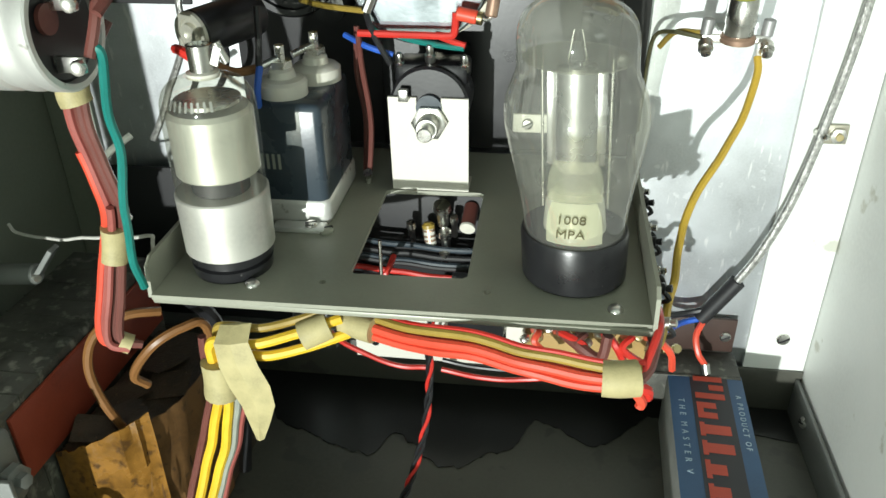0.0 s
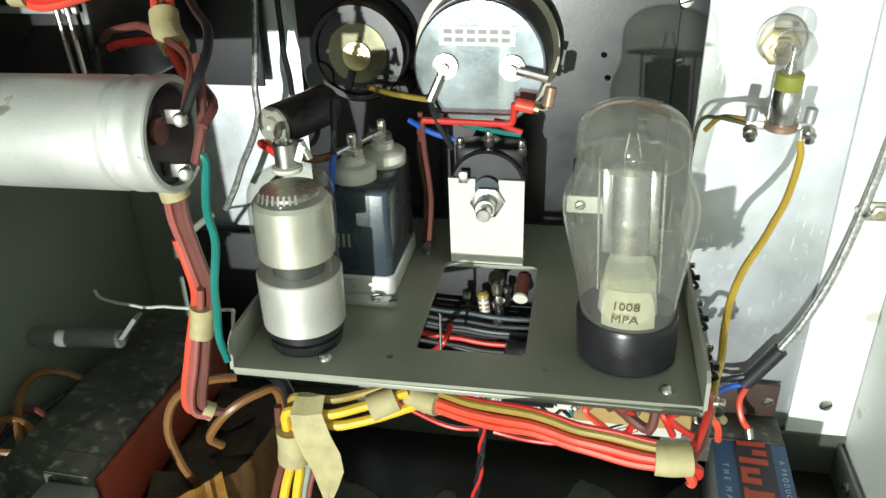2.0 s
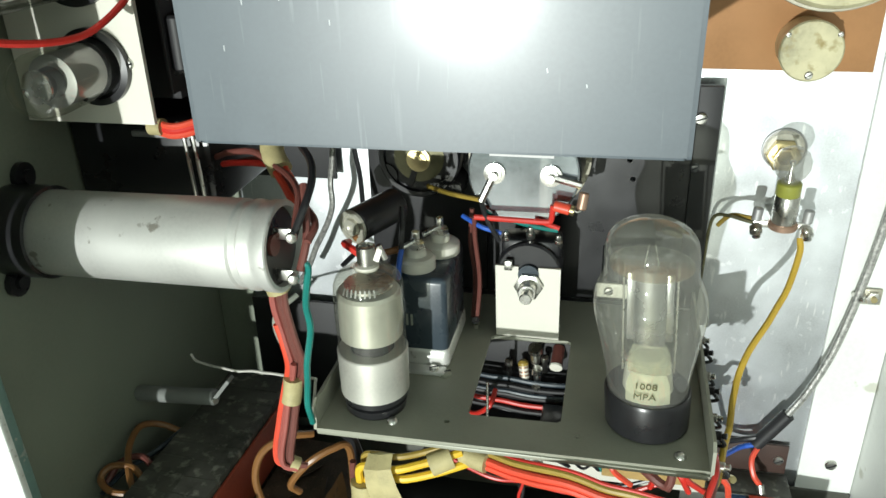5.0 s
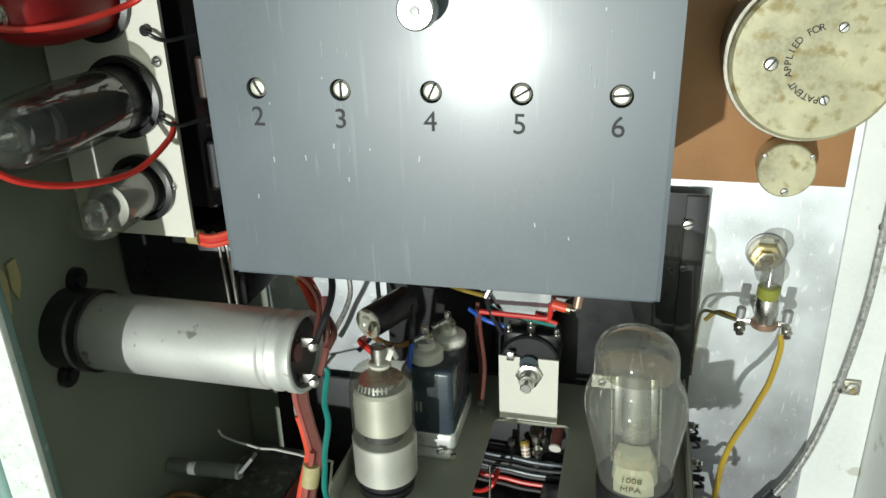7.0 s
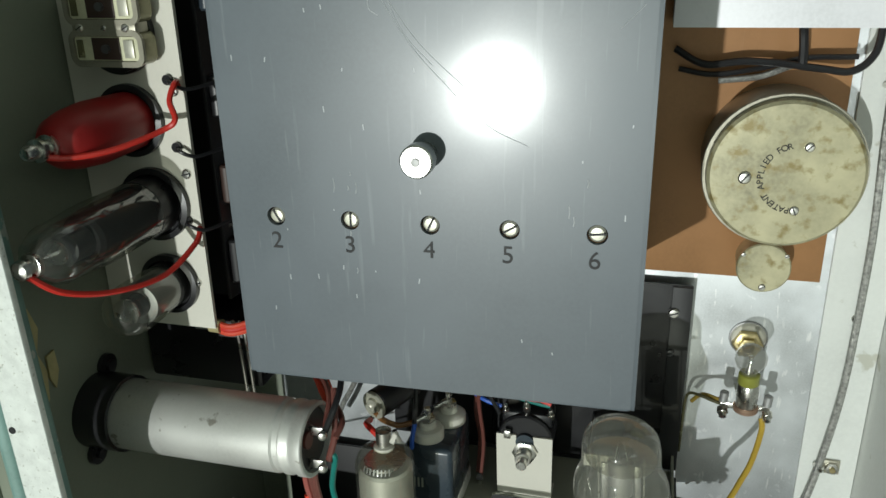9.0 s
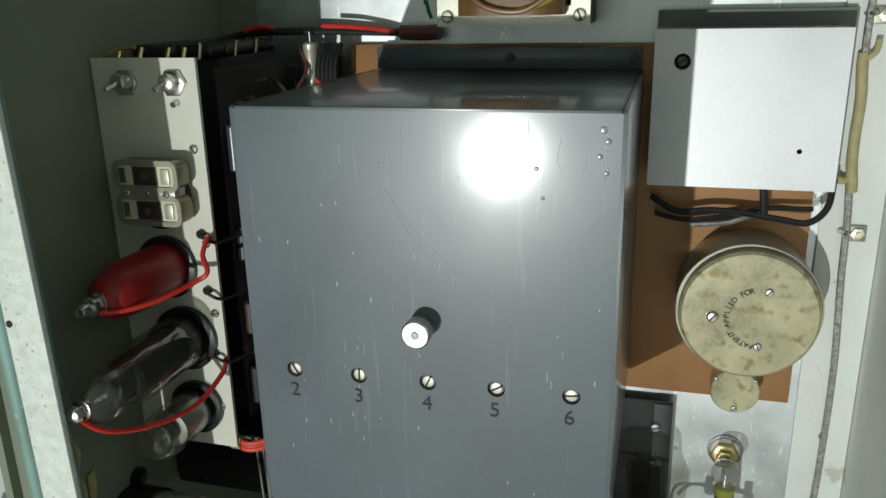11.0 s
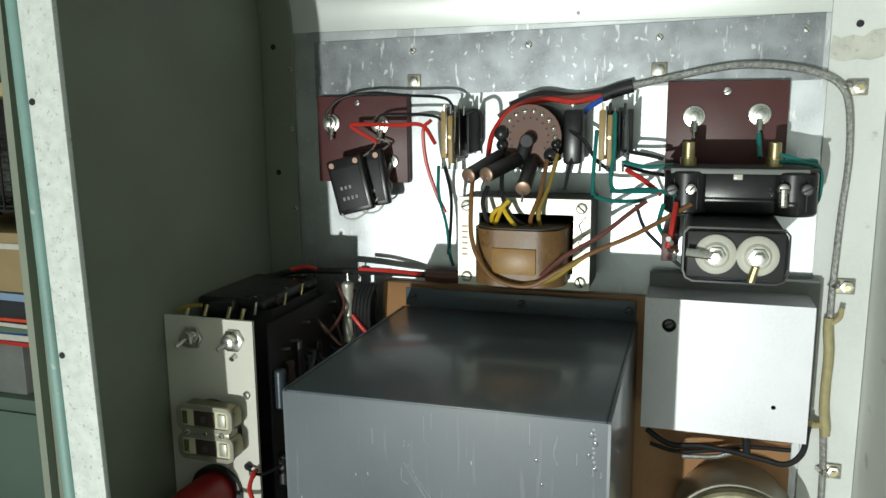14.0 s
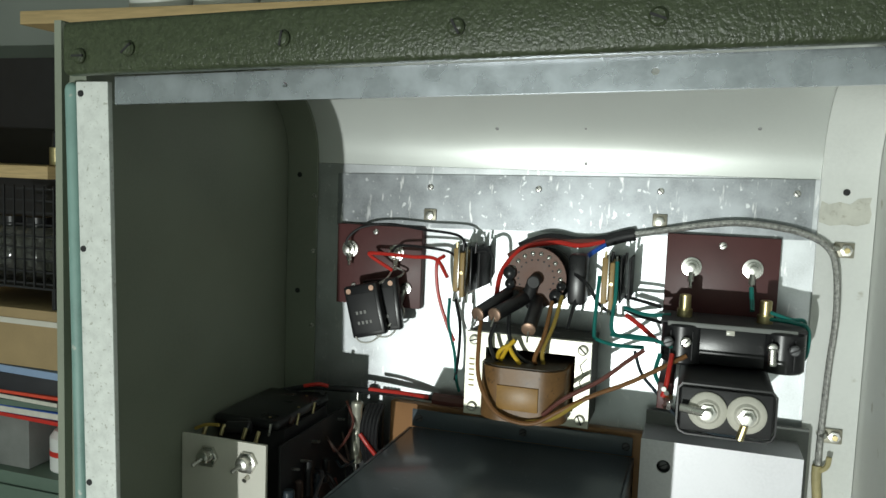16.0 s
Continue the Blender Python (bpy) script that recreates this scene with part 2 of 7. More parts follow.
def part(name, bm, material, parent=None, label="", smooth=True, kind=""):
    """Links a bmesh as one mesh object, standing where it was built, under its parent."""
    bmesh.ops.recalc_face_normals(bm, faces=bm.faces)
    me = bpy.data.meshes.new(name)
    if smooth:
        for f in bm.faces:
            f.smooth = True
        for e in bm.edges:
            e.smooth = len(e.link_faces) == 2 and e.calc_face_angle(0) < 0.6
    bm.to_mesh(me)
    bm.free()
    me.materials.append(material)
    ob = new(name, me)
    if parent:
        ob.parent = parent
        ob.matrix_parent_inverse = root_matrix(parent).inverted()
    return tagged(ob, label, "", "", kind)


def root_matrix(ob):
    m = ob.matrix_basis.copy()
    while ob.parent:
        m = ob.parent.matrix_basis @ ob.matrix_parent_inverse @ m
        ob = ob.parent
    return m


def thing(name, label, category, at=(0, 0, 0), group="", kind=""):
    ob = new(name)
    ob.empty_display_size = 0.01
    ob.matrix_basis = Matrix.Translation(at)
    return tagged(ob, label, category, group, kind)


def box(x0, x1, y0, y1, z0, z1, bevel=0.0, seg=2, turn=None):
    bm = bmesh.new()
    bmesh.ops.create_cube(bm, size=1.0)
    bmesh.ops.scale(bm, vec=(x1 - x0, y1 - y0, z1 - z0), verts=bm.verts)
    if bevel:
        bmesh.ops.bevel(bm, geom=bm.edges[:], offset=bevel, segments=seg, affect="EDGES", profile=0.5)
    if turn:
        bmesh.ops.transform(bm, matrix=pose(0, 0, 0, *turn), verts=bm.verts)
    bmesh.ops.translate(bm, vec=((x0 + x1) / 2, (y0 + y1) / 2, (z0 + z1) / 2), verts=bm.verts)
    return bm


def lathe(profile, base, axis=(0, 0, 1), seg=28, cap=True):
    """A turned form: profile rows (along, radius) from base along axis."""
    bm = bmesh.new()
    q = Vector(axis).normalized().to_track_quat("Z", "Y").to_matrix().to_4x4()
    m = Matrix.Translation(base) @ q
    rings = []
    for h, r in profile:
        if r <= 1e-6:
            rings.append([bm.verts.new(m @ Vector((0, 0, h)))])
        else:
            rings.append([bm.verts.new(m @ Vector((r * math.cos(2 * math.pi * k / seg), r * math.sin(2 * math.pi * k / seg), h))) for k in range(seg)])
    for a, b in zip(rings, rings[1:]):
        for k in range(seg):
            k2 = (k + 1) % seg
            if len(a) == 1 and len(b) == 1:
                continue
            if len(a) == 1:
                bm.faces.new((a[0], b[k], b[k2]))
            elif len(b) == 1:
                bm.faces.new((a[k], a[k2], b[0]))
            else:
                bm.faces.new((a[k], a[k2], b[k2], b[k]))
    if cap:
        for r in (rings[0], rings[-1]):
            if len(r) > 2:
                bm.faces.new(r)
    return bm


def rod(p, q, r, seg=14, bevel=0.0):
    p, q = Vector(p), Vector(q)
    n = (q - p).length
    b = min(bevel, r * 0.5, n * 0.4)
    prof = [(0, r - b), (b, r), (n - b, r), (n, r - b)] if b else [(0, r), (n, r)]
    return lathe(prof, p, q - p, seg)


def smooth_path(points, steps=8):
    pts = [Vector(p) for p in points]
    if len(pts) == 2:
        return pts
    full = [2 * pts[0] - pts[1]] + pts + [2 * pts[-1] - pts[-2]]
    out = []
    for i in range(1, len(full) - 2):
        a, b, c, d = full[i - 1:i + 3]
        for s in range(steps):
            t = s / steps
            out.append(0.5 * (2 * b + (c - a) * t + (2 * a - 5 * b + 4 * c - d) * t * t + (3 * b - a - 3 * c + d) * t ** 3))
    return out + [pts[-1]]


def glassy(profile, steps=5):
    """Rounds a coarse profile into a smooth blown outline."""
    return [(p.x, max(0.0, p.y)) for p in smooth_path([(h, r, 0) for h, r in profile], steps)]


def hose(points, r, seg=8, steps=8, wobble=0.0, offset=None):
    """A wire or tube that glides through the points; offset: (distance, phase, turns) winds it round the line."""
    line = smooth_path(points, steps)
    bm = bmesh.new()
    side = None
    rings = []
    centre = []
    for i, p in enumerate(line):
        tan = (line[min(i + 1, len(line) - 1)] - line[max(i - 1, 0)]).normalized()
        if side is None:
            side = tan.orthogonal().normalized()
        side = (side - tan * side.dot(tan)).normalized()
        up = tan.cross(side)
        c = p
        if offset:
            a = offset[1] + offset[2] * 2 * math.pi * i / max(1, len(line) - 1)
            c = p + side * offset[0] * math.cos(a) + up * offset[0] * math.sin(a)
        if wobble:
            c = c + noise.noise_vector(c * 60) * wobble
        centre.append((c, side.copy(), up.copy()))
    for c, s, u in centre:
        rings.append([bm.verts.new(c + s * r * math.cos(2 * math.pi * k / seg) + u * r * math.sin(2 * math.pi * k / seg)) for k in range(seg)])
    for a, b in zip(rings, rings[1:]):
        for k in range(seg):
            bm.faces.new((a[k], a[(k + 1) % seg], b[(k + 1) % seg], b[k]))
    bm.faces.new(rings[0]), bm.faces.new(rings[-1])
    return bm


def prism(outline, y0, y1, holes=()):
    """An upright plate from an outline in x, z, between y0 and y1, with round or square holes cut through."""
    bm = bmesh.new()
    loops = [outline, *holes]
    ends = []
    for y in (y0, y1):
        edges, rings = [], []
        for lp in loops:
            vs = [bm.verts.new((x, y, z)) for x, z in lp]
            rings.append(vs)
            edges += [bm.edges.new((vs[i], vs[(i + 1) % len(vs)])) for i in range(len(vs))]
        bmesh.ops.triangle_fill(bm, edges=edges, use_beauty=True)
        ends.append(rings)
    for ra, rb in zip(*ends):
        for i in range(len(ra)):
            j = (i + 1) % len(ra)
            bm.faces.new((ra[i], ra[j], rb[j], rb[i]))
    return bm


def ring_pts(x, z, r, n=20):
    return [(x + r * math.cos(2 * math.pi * k / n), z + r * math.sin(2 * math.pi * k / n)) for k in range(n)]


def rect_pts(x0, x1, z0, z1):
    return [(x0, z0), (x1, z0), (x1, z1), (x0, z1)]


def laid(bm, m):
    bmesh.ops.transform(bm, matrix=m, verts=bm.verts)
    return bm


def joined(*bms):
    out = bmesh.new()
    for b in bms:
        me = bpy.data.meshes.new("piece")
        b.to_mesh(me)
        b.free()
        out.from_mesh(me)
        bpy.data.meshes.remove(me)
    return out


def lettering(text, size, m, material, parent, name="lettering", depth=0.0001):
    cu = bpy.data.curves.new(name, "FONT")
    cu.body, cu.size, cu.extrude, cu.align_x, cu.align_y = text, size, depth, "CENTER", "CENTER"
    tmp = new("tmp_text", cu)
    bpy.context.view_layer.update()
    me = bpy.data.meshes.new_from_object(tmp.evaluated_get(bpy.context.evaluated_depsgraph_get()))
    bpy.data.objects.remove(tmp)
    bm = bmesh.new()
    bm.from_mesh(me)
    bpy.data.meshes.remove(me)
    return part(name, laid(bm, m), material, parent, smooth=False)


FACE = pose(0, 0, 0, 90, 0, 0)   # lays x, y figures upright, facing the camera's side


def screw(at, r, parent=None, axis=(0, -1, 0), material=None, name="screw", turn=0.5, group="", label="round-headed slotted steel screw in the panel"):
    """A slotted screw head; a thing of its own unless it has a parent."""
    q = Vector(axis).normalized().to_track_quat("Z", "Y").to_matrix().to_4x4()
    head = lathe([(0, r), (r * 0.35, r), (r * 0.6, r * 0.75), (r * 0.68, 0)], at, axis, 16)
    slot = laid(box(-r * 0.9, r * 0.9, -r * 0.13, r * 0.13, r * 0.45, r * 0.72), Matrix.Translation(at) @ q @ pose(0, 0, 0, 0, 0, math.degrees(turn)))
    if parent is None:
        parent = thing(name, label, "screw", at, group)
    h = part("screw_head" if parent.name.startswith("screw") else "screw", head, material or STEEL, parent)
    part("slot", slot, INK if material is not BRASS else UMBER, h if h.parent.parent is None else parent, smooth=False)
    return parent


# ---- the cabinet: setting ----
def leaning(bm):
    """The worn edge of the opening leans a little inwards towards the floor."""
    for v in bm.verts:
        v.co.x += max(0.0, 0.66 - v.co.z) * 0.0235
    return bm


def rising(bm):
    """The head of the opening climbs a little towards the far corner."""
    for v in bm.verts:
        v.co.z += (v.co.x + 0.173) * 0.029
    return bm


def structure(name, bm, material, label, smooth=True):
    return tagged(part(name, bm, material, None, label, smooth), "", name.split("_")[0], "", "structure")


structure("floor", box(-0.206, 0.18, 0.112, 0.332, 0.016, 0.02), FLOORM, "dark painted cabinet floor with blotches")
# dark patch over the back of the floor, its front edge broken by noise
PATCHLINE = [(-0.205, 0.300), (-0.16, 0.306), (-0.121, 0.302), (-0.110, 0.299), (-0.079, 0.280), (-0.055, 0.270), (-0.039, 0.266), (-0.028, 0.282), (0.001, 0.262), (0.031, 0.277), (0.044, 0.301), (0.073, 0.286), (0.107, 0.311)]
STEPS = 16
lay = prism([(x, y + 0.0032 * noise.noise(Vector((x * 220, 3.1, 0))) + 0.0018 * noise.noise(Vector((x * 900, 7.7, 0)))) for (a, b), (c, d) in zip(PATCHLINE, PATCHLINE[1:]) for k in range(STEPS) for x, y in ((a + (c - a) * k / STEPS, b + (d - b) * (0.5 - 0.5 * math.cos(math.pi * k / STEPS))),)] + [(0.107, 0.311), (0.15, 0.305), (0.176, 0.300), (0.176, 0.325), (-0.205, 0.325)], 0, 0.0003)
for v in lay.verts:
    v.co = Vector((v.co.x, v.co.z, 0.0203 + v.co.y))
tagged(part("dark_floor_patch", lay, FLOORDARK, None, "", False), "dark patch with a jagged front edge on the cabinet floor", "stain")
structure("trim_floor_back", box(-0.206, 0.18, 0.3255, 0.3275, 0.0202, 0.046, 0.0005), FLOORM, "upturned dark lip at the back of the cabinet floor")
structure("trim_floor_right", box(0.1765, 0.1785, 0.112, 0.325, 0.0202, 0.042, 0.0005), LIPM, "upturned grey lip along the floor")
wl = structure("wall_left", box(-0.210, -0.206, 0.112, 0.336, 0.016, 0.724), GREENWALL, "grey-green painted steel side wall")
structure("wall_right", box(0.1802, 0.1842, 0.112, 0.336, 0.016, 0.724), WHITE, "white painted steel side wall")


def curved(x0, x1, y, thick, z0, r=0.056, ztop=0.72, arc_from=0.664, yend=None):
    """A sheet that rises along the panel and curves forward into the ceiling."""
    prof = [(y, z0)] if z0 < arc_from else []
    cy = 0.33 - r
    rr = r - (0.33 - y)
    for k in range(13):
        a = math.pi / 2 * k / 12
        prof.append((cy + rr * math.cos(a), arc_from + rr * math.sin(a)))
    if yend is not None:
        prof.append((yend, prof[-1][1]))
    bm = bmesh.new()
    outer = []
    for i, (py, pz) in enumerate(prof):
        a, b = prof[max(0, i - 1)], prof[min(len(prof) - 1, i + 1)]
        ty, tz = b[0] - a[0], b[1] - a[1]
        n = math.hypot(ty, tz)
        outer.append((py + tz / n * thick, pz - ty / n * thick))
    rows = [[bm.verts.new((x, *p)) for p in line] for x in (x0, x1) for line in (prof, outer)]
    a, b, c, d = rows
    for i in range(len(prof) - 1):
        for u, v in ((a, c), (b, d)):
            bm.faces.new((u[i], u[i + 1], v[i + 1], v[i]))
        for u, v in ((a, b), (c, d)):
            bm.faces.new((u[i], u[i + 1], v[i + 1], v[i]))
    for i in (0, -1):
        bm.faces.new((a[i], b[i], d[i], c[i]))
    return bm


structure("ceiling", curved(-0.2058, 0.18, 0.33, 0.003, 0.664, yend=0.115), SILVER, "silvery painted sheet curving into the cabinet roof")
structure("wall_back", prism(rect_pts(-0.206, 0.1798, 0.020, 0.6638), 0.33, 0.333, [ring_pts(0.113, 0.252, 0.0085)]), ALU, "scratched bare aluminium instrument panel", False)
structure("trim_panel_strip", prism([(-0.1660, 0.6200), (0.1465, 0.6275), (0.1465, 0.6638), (-0.1660, 0.6570)], 0.3283, 0.3298), ALU_DULL, "dull scratched aluminium strip along the panel top")
structure("trim_flange_right", curved(0.1495, 0.1798, 0.327, 0.0025, 0.046, yend=0.118), WHITE, "white painted corner flange")
structure("trim_flange_left", curved(-0.2055, -0.182, 0.327, 0.0025, 0.020, yend=0.118), GREENWALL, "grey-green painted corner flange")
structure("trim_post_left", leaning(box(-0.1955, -0.1775, 0.1095, 0.1125, 0.0, 0.6955, 0.0004)), CHIPPED, "chipped white painted edge of the cabinet opening")
structure("trim_post_left_edge", leaning(box(-0.2030, -0.1957, 0.1085, 0.135, 0.0, 0.6955, 0.0035, 3)), TEAL, "rounded worn teal outer edge of the cabinet")
# two hidden strips added to block lamp light between post and wall
structure("trim_post_return", leaning(box(-0.2030, -0.1880, 0.1128, 0.1165, 0.0, 0.6955)), GREENWALL, "hidden grey-green strip added to block light behind the worn edge")
structure("trim_wall_return", box(-0.2098, -0.1960, 0.1168, 0.1195, 0.0, 0.7195), GREENWALL, "hidden grey-green strip added to block light along the side wall")
# unseen bar added to keep the low lamp off the floor
structure("trim_sill", box(-0.1990, 0.2050, 0.1130, 0.1160, 0.0, 0.0425, 0.0004), GREENWALL, "unseen grey-green sill added to shade the cabinet floor")
structure("trim_post_right", box(0.1862, 0.205, 0.1095, 0.1125, 0.0, 0.6955, 0.0004), CHIPPED, "chipped white painted edge of the cabinet opening")
structure("trim_header", rising(box(-0.1950, 0.22, 0.100, 0.1085, 0.6978, 0.7215, 0.003, 3)), HAMMER, "dark green hammered-paint header of the cabinet")
structure("trim_top", box(-0.2105, 0.22, 0.165, 0.34, 0.7245, 0.7290, 0.002), HAMMER, "dark green hammered-paint cabinet top")
structure("trim_rail", rising(prism(rect_pts(-0.1735, 0.22, 0.6852, 0.6976), 0.1095, 0.1125, [ring_pts(-0.0865, 0.6915, 0.0012, 12), ring_pts(0.0640, 0.6920, 0.0015, 12)])), RAIL, "bare aluminium rail across the cabinet opening", False)
for i, (x, z) in enumerate(((-0.1840, 0.7054), (-0.1580, 0.7083), (-0.0824, 0.7112), (-0.0089, 0.7141), (0.0646, 0.7161), (0.140, 0.7183))):
    screw((x, 0.100, z), 0.0034, None, material=HAMMER, turn=0.7 * i, group="screws in the cabinet header", label="green painted slotted screw in the header")
for z in (0.690, 0.618, 0.505, 0.40, 0.29, 0.18):
    tagged(part("screw_hole", lathe([(0, 0.0015), (0.0004, 0.0015)], (-0.1925 + max(0, 0.66 - z) * 0.0235, 0.1094, z), (0, -1, 0), 14), INK), "dark round hole in the white cabinet edge", "hole", "holes in the cabinet edge")
for x, z in ((0.1635, 0.657),):
    tagged(part("screw_hole", lathe([(0, 0.002), (0.0003, 0.002)], (x, 0.3268, z), (0, -1, 0), 14), INK), "dark round hole in the white flange", "hole")
for z in (0.57, 0.655, 0.44, 0.30):
    tagged(part("screw_hole", lathe([(0, 0.0019), (0.0003, 0.0019)], (-0.196, 0.3268, z), (0, -1, 0), 14), INK), "dark round hole in the grey-green flange", "hole")
for z in (0.545, 0.60, 0.64):
    screw((-0.184, 0.327, z), 0.0016, None, group="screws in the left flange", label="small bright screw in the grey-green flange")
for x in (-0.0955, -0.02, 0.058, 0.137):
    screw((x, 0.3283, 0.6515 + 0.022 * (x + 0.02)), 0.0021, None, turn=x * 40, group="screws along the panel strip", label="nickel screw in the dull aluminium strip")
screw((0.166, 0.327, 0.0655), 0.0033, None, group="screws in the white flange", label="slotted steel screw in the white flange")
screw((0.166, 0.327, 0.272), 0.0026, None, group="screws in the white flange", label="slotted steel screw in the white flange")
screw((0.1762, 0.300, 0.0345), 0.003, None, (-1, 0, 0), group="screws in the white flange", label="steel screw through the floor lip")


# small marks on the curved sheet and a dirty joint on the flange
for x, y, z in ((-0.0488, 0.3234, 0.6904), (0.0096, 0.3233, 0.6913), (0.0099, 0.3298, 0.6692), (0.1132, 0.3220, 0.6930)):
    out = Vector((0, 0.274 - y, 0.664 - z)).normalized()
    tagged(part("rivet", lathe([(0, 0.0013), (0.0003, 0.0011), (0.0006, 0)], (x, y, z), out, 12), GREYANODE), "small dull rivet in the curved roof sheet", "rivet", "rivets in the roof sheet")
DIRT = mat("dirty_paint", (0.64, 0.64, 0.57), 0.6, 0, 0.15, 120, 700, 0.2, ((0.44, 0.42, 0.34), 0.35), soft=0.2)
tagged(part("dirt_smear", prism([(0.1498, 0.6390), (0.1560, 0.6370), (0.1640, 0.6382), (0.1700, 0.6374), (0.1768, 0.6395), (0.1775, 0.6450), (0.1762, 0.6500), (0.1770, 0.6545), (0.1700, 0.6535), (0.1660, 0.6500), (0.1600, 0.6512), (0.1545, 0.6495), (0.1505, 0.6515), (0.1497, 0.6450)], 0.3266, 0.3269), DIRT, None, "", False), "brownish dirt smear across the white flange", "stain")


# paint that has peeled from the wall by the opening
def flake(points, name="peeled_paint"):
    bm = bmesh.new()
    vs = [bm.verts.new((-0.2056, y, z)) for y, z in points]
    top = [bm.verts.new((-0.2044, y * 0.98 + 0.003, z)) for y, z in points]
    bm.faces.new(top), bm.faces.new(vs)
    for i in range(len(vs)):
        j = (i + 1) % len(vs)
        bm.faces.new((vs[i], vs[j], top[j], top[i]))
    return tagged(part(name, bm, CLOTH, None, "", False), "yellowed paint flaking off the side wall", "paint flake")


flake([(0.140, 0.330), (0.150, 0.322), (0.1535, 0.311), (0.150, 0.300), (0.1535, 0.290), (0.1515, 0.276), (0.146, 0.272), (0.143, 0.288), (0.139, 0.305)])
flake([(0.155, 0.296), (0.160, 0.297), (0.1605, 0.287), (0.157, 0.279), (0.1545, 0.285)])


# ---- grey screening box ----
def set_back(x, z):
    """The folded front of the box is not quite square: its top and one side stand a little forward."""
    return (x + 0.024) * 0.021 - (z - 0.394) * 0.010


def folded(bm):
    for v in bm.verts:
        if v.co.y < 0.2:
            v.co.y += set_back(v.co.x, v.co.z)
    return bm


can = thing("screening_box", "large grey painted steel screening box with numbered trimmer holes", "metal box", (-0.024, 0.313, 0.304))
holes = [ring_pts(x, 0.3722, 0.0036) for x in (-0.0815, -0.0525, -0.0225, 0.0060, 0.0360)]
part("front_panel", folded(prism(rect_pts(-0.0985, 0.0510, 0.3050, 0.4832), 0.1510, 0.1530, holes)), GREY_BOX, can, smooth=False)
part("side_panel", folded(box(-0.1000, -0.0984, 0.1512, 0.314, 0.3040, 0.4842, 0.0015, 3)), GREY_BOX, can)
part("side_panel", folded(box(0.0509, 0.0525, 0.1512, 0.314, 0.3040, 0.4842, 0.0015, 3)), GREY_BOX, can)
part("top_panel", folded(box(-0.0985, 0.0510, 0.1512, 0.314, 0.4825, 0.4842, 0.0015, 3)), GREY_BOX, can)
part("bottom_panel", folded(box(-0.0985, 0.0510, 0.1512, 0.314, 0.3040, 0.3057, 0.0015, 3)), GREY_BOX, can)
part("top_flange", box(-0.0985, 0.0510, 0.3142, 0.3160, 0.4842, 0.4965, 0.0006), GREY_BOX, can)
for x in (-0.093, -0.02, 0.047):
    screw((x, 0.3142, 0.4905), 0.0026, can, material=PLATE)
for x, n in ((-0.0815, "2"), (-0.0525, "3"), (-0.0225, "4"), (0.0060, "5"), (0.0360, "6")):
    screw((x, 0.1535 + set_back(x, 0.3722), 0.3722), 0.0030, can, material=LAMINATE, name="trimmer_screw", turn=x * 90)
    lettering(n, 0.0092, Matrix.Translation((x - 0.0005, 0.1508 + set_back(x, 0.3625), 0.3625)) @ FACE, INK, can, "number")
part("knob", lathe([(0, 0.0045), (0.006, 0.0050), (0.0064, 0.0058), (0.0110, 0.0058), (0.0116, 0.0052), (0.0116, 0.0)], (-0.0235, 0.1510, 0.398), (0, -1, 0), 32), STEEL, can, "turned nickel knob")
part("knob_centre", lathe([(0, 0.0016), (0.0006, 0.0014), (0.0008, 0)], (-0.0235, 0.1393, 0.398), (0, -1, 0), 16), GREYANODE, can)
random.seed(4)
for x, z, s in ((0.0445, 0.4775, 0.0016), (0.0462, 0.4735, 0.0013), (0.0435, 0.468, 0.0012), (0.021, 0.463, 0.0010), (0.0235, 0.452, 0.0009), (0.046, 0.462, 0.0011)):
    part("paint_drip", lathe([(0, s), (0.0004, s * 0.7), (0.0005, 0)], (x, 0.1512 + set_back(x, z), z), (0, -1, 0), 10), GREY_BOX, can)

SCRATCH_GLINT = mat("pale_scratch_and_glint", (0.40, 0.42, 0.44), 0.45, 0.1, 0.2, 80, 900, 0)
for x0, z0, x1, z1 in ((-0.040, 0.455, -0.012, 0.418), (-0.038, 0.454, -0.008, 0.420), (-0.036, 0.452, -0.020, 0.428), (-0.010, 0.417, 0.012, 0.402), (-0.041, 0.452, -0.038, 0.444), (0.040, 0.440, 0.047, 0.447), (-0.055, 0.470, -0.055, 0.462), (-0.030, 0.478, -0.030, 0.466), (-0.0265, 0.480, -0.0265, 0.472), (0.018, 0.480, 0.018, 0.470), (0.030, 0.475, 0.0302, 0.462)):
    bow = 0.0016 if x0 != x1 else 0.0
    part("scratch", hose([(x, 0.15105 + set_back(x, z), z) for x, z in ((x0, z0), ((x0 + x1) / 2 - bow, (z0 + z1) / 2 - bow), (x1, z1))], 0.00016, 5, 4), SCRATCH_GLINT, can)
# runs in the paint; their pale colour stands in for highlights
random.seed(9)
for x0, z0, n in ((-0.052, 0.388, 4), (0.031, 0.386, 3), (-0.050, 0.362, 2), (0.044, 0.470, 3), (-0.034, 0.474, 2)):
    for k in range(n):
        x, z, h = x0 + random.uniform(-0.006, 0.006), z0 + random.uniform(-0.010, 0.010), random.uniform(0.001, 0.006)
        part("paint_run", hose([(x, 0.15115 + set_back(x, z), z), (x + 0.0003, 0.15105 + set_back(x, z - h / 2), z - h / 2), (x, 0.1511 + set_back(x, z - h), z - h)], random.uniform(0.00016, 0.0003), 6, 3), SCRATCH_GLINT, can)
random.seed(14)
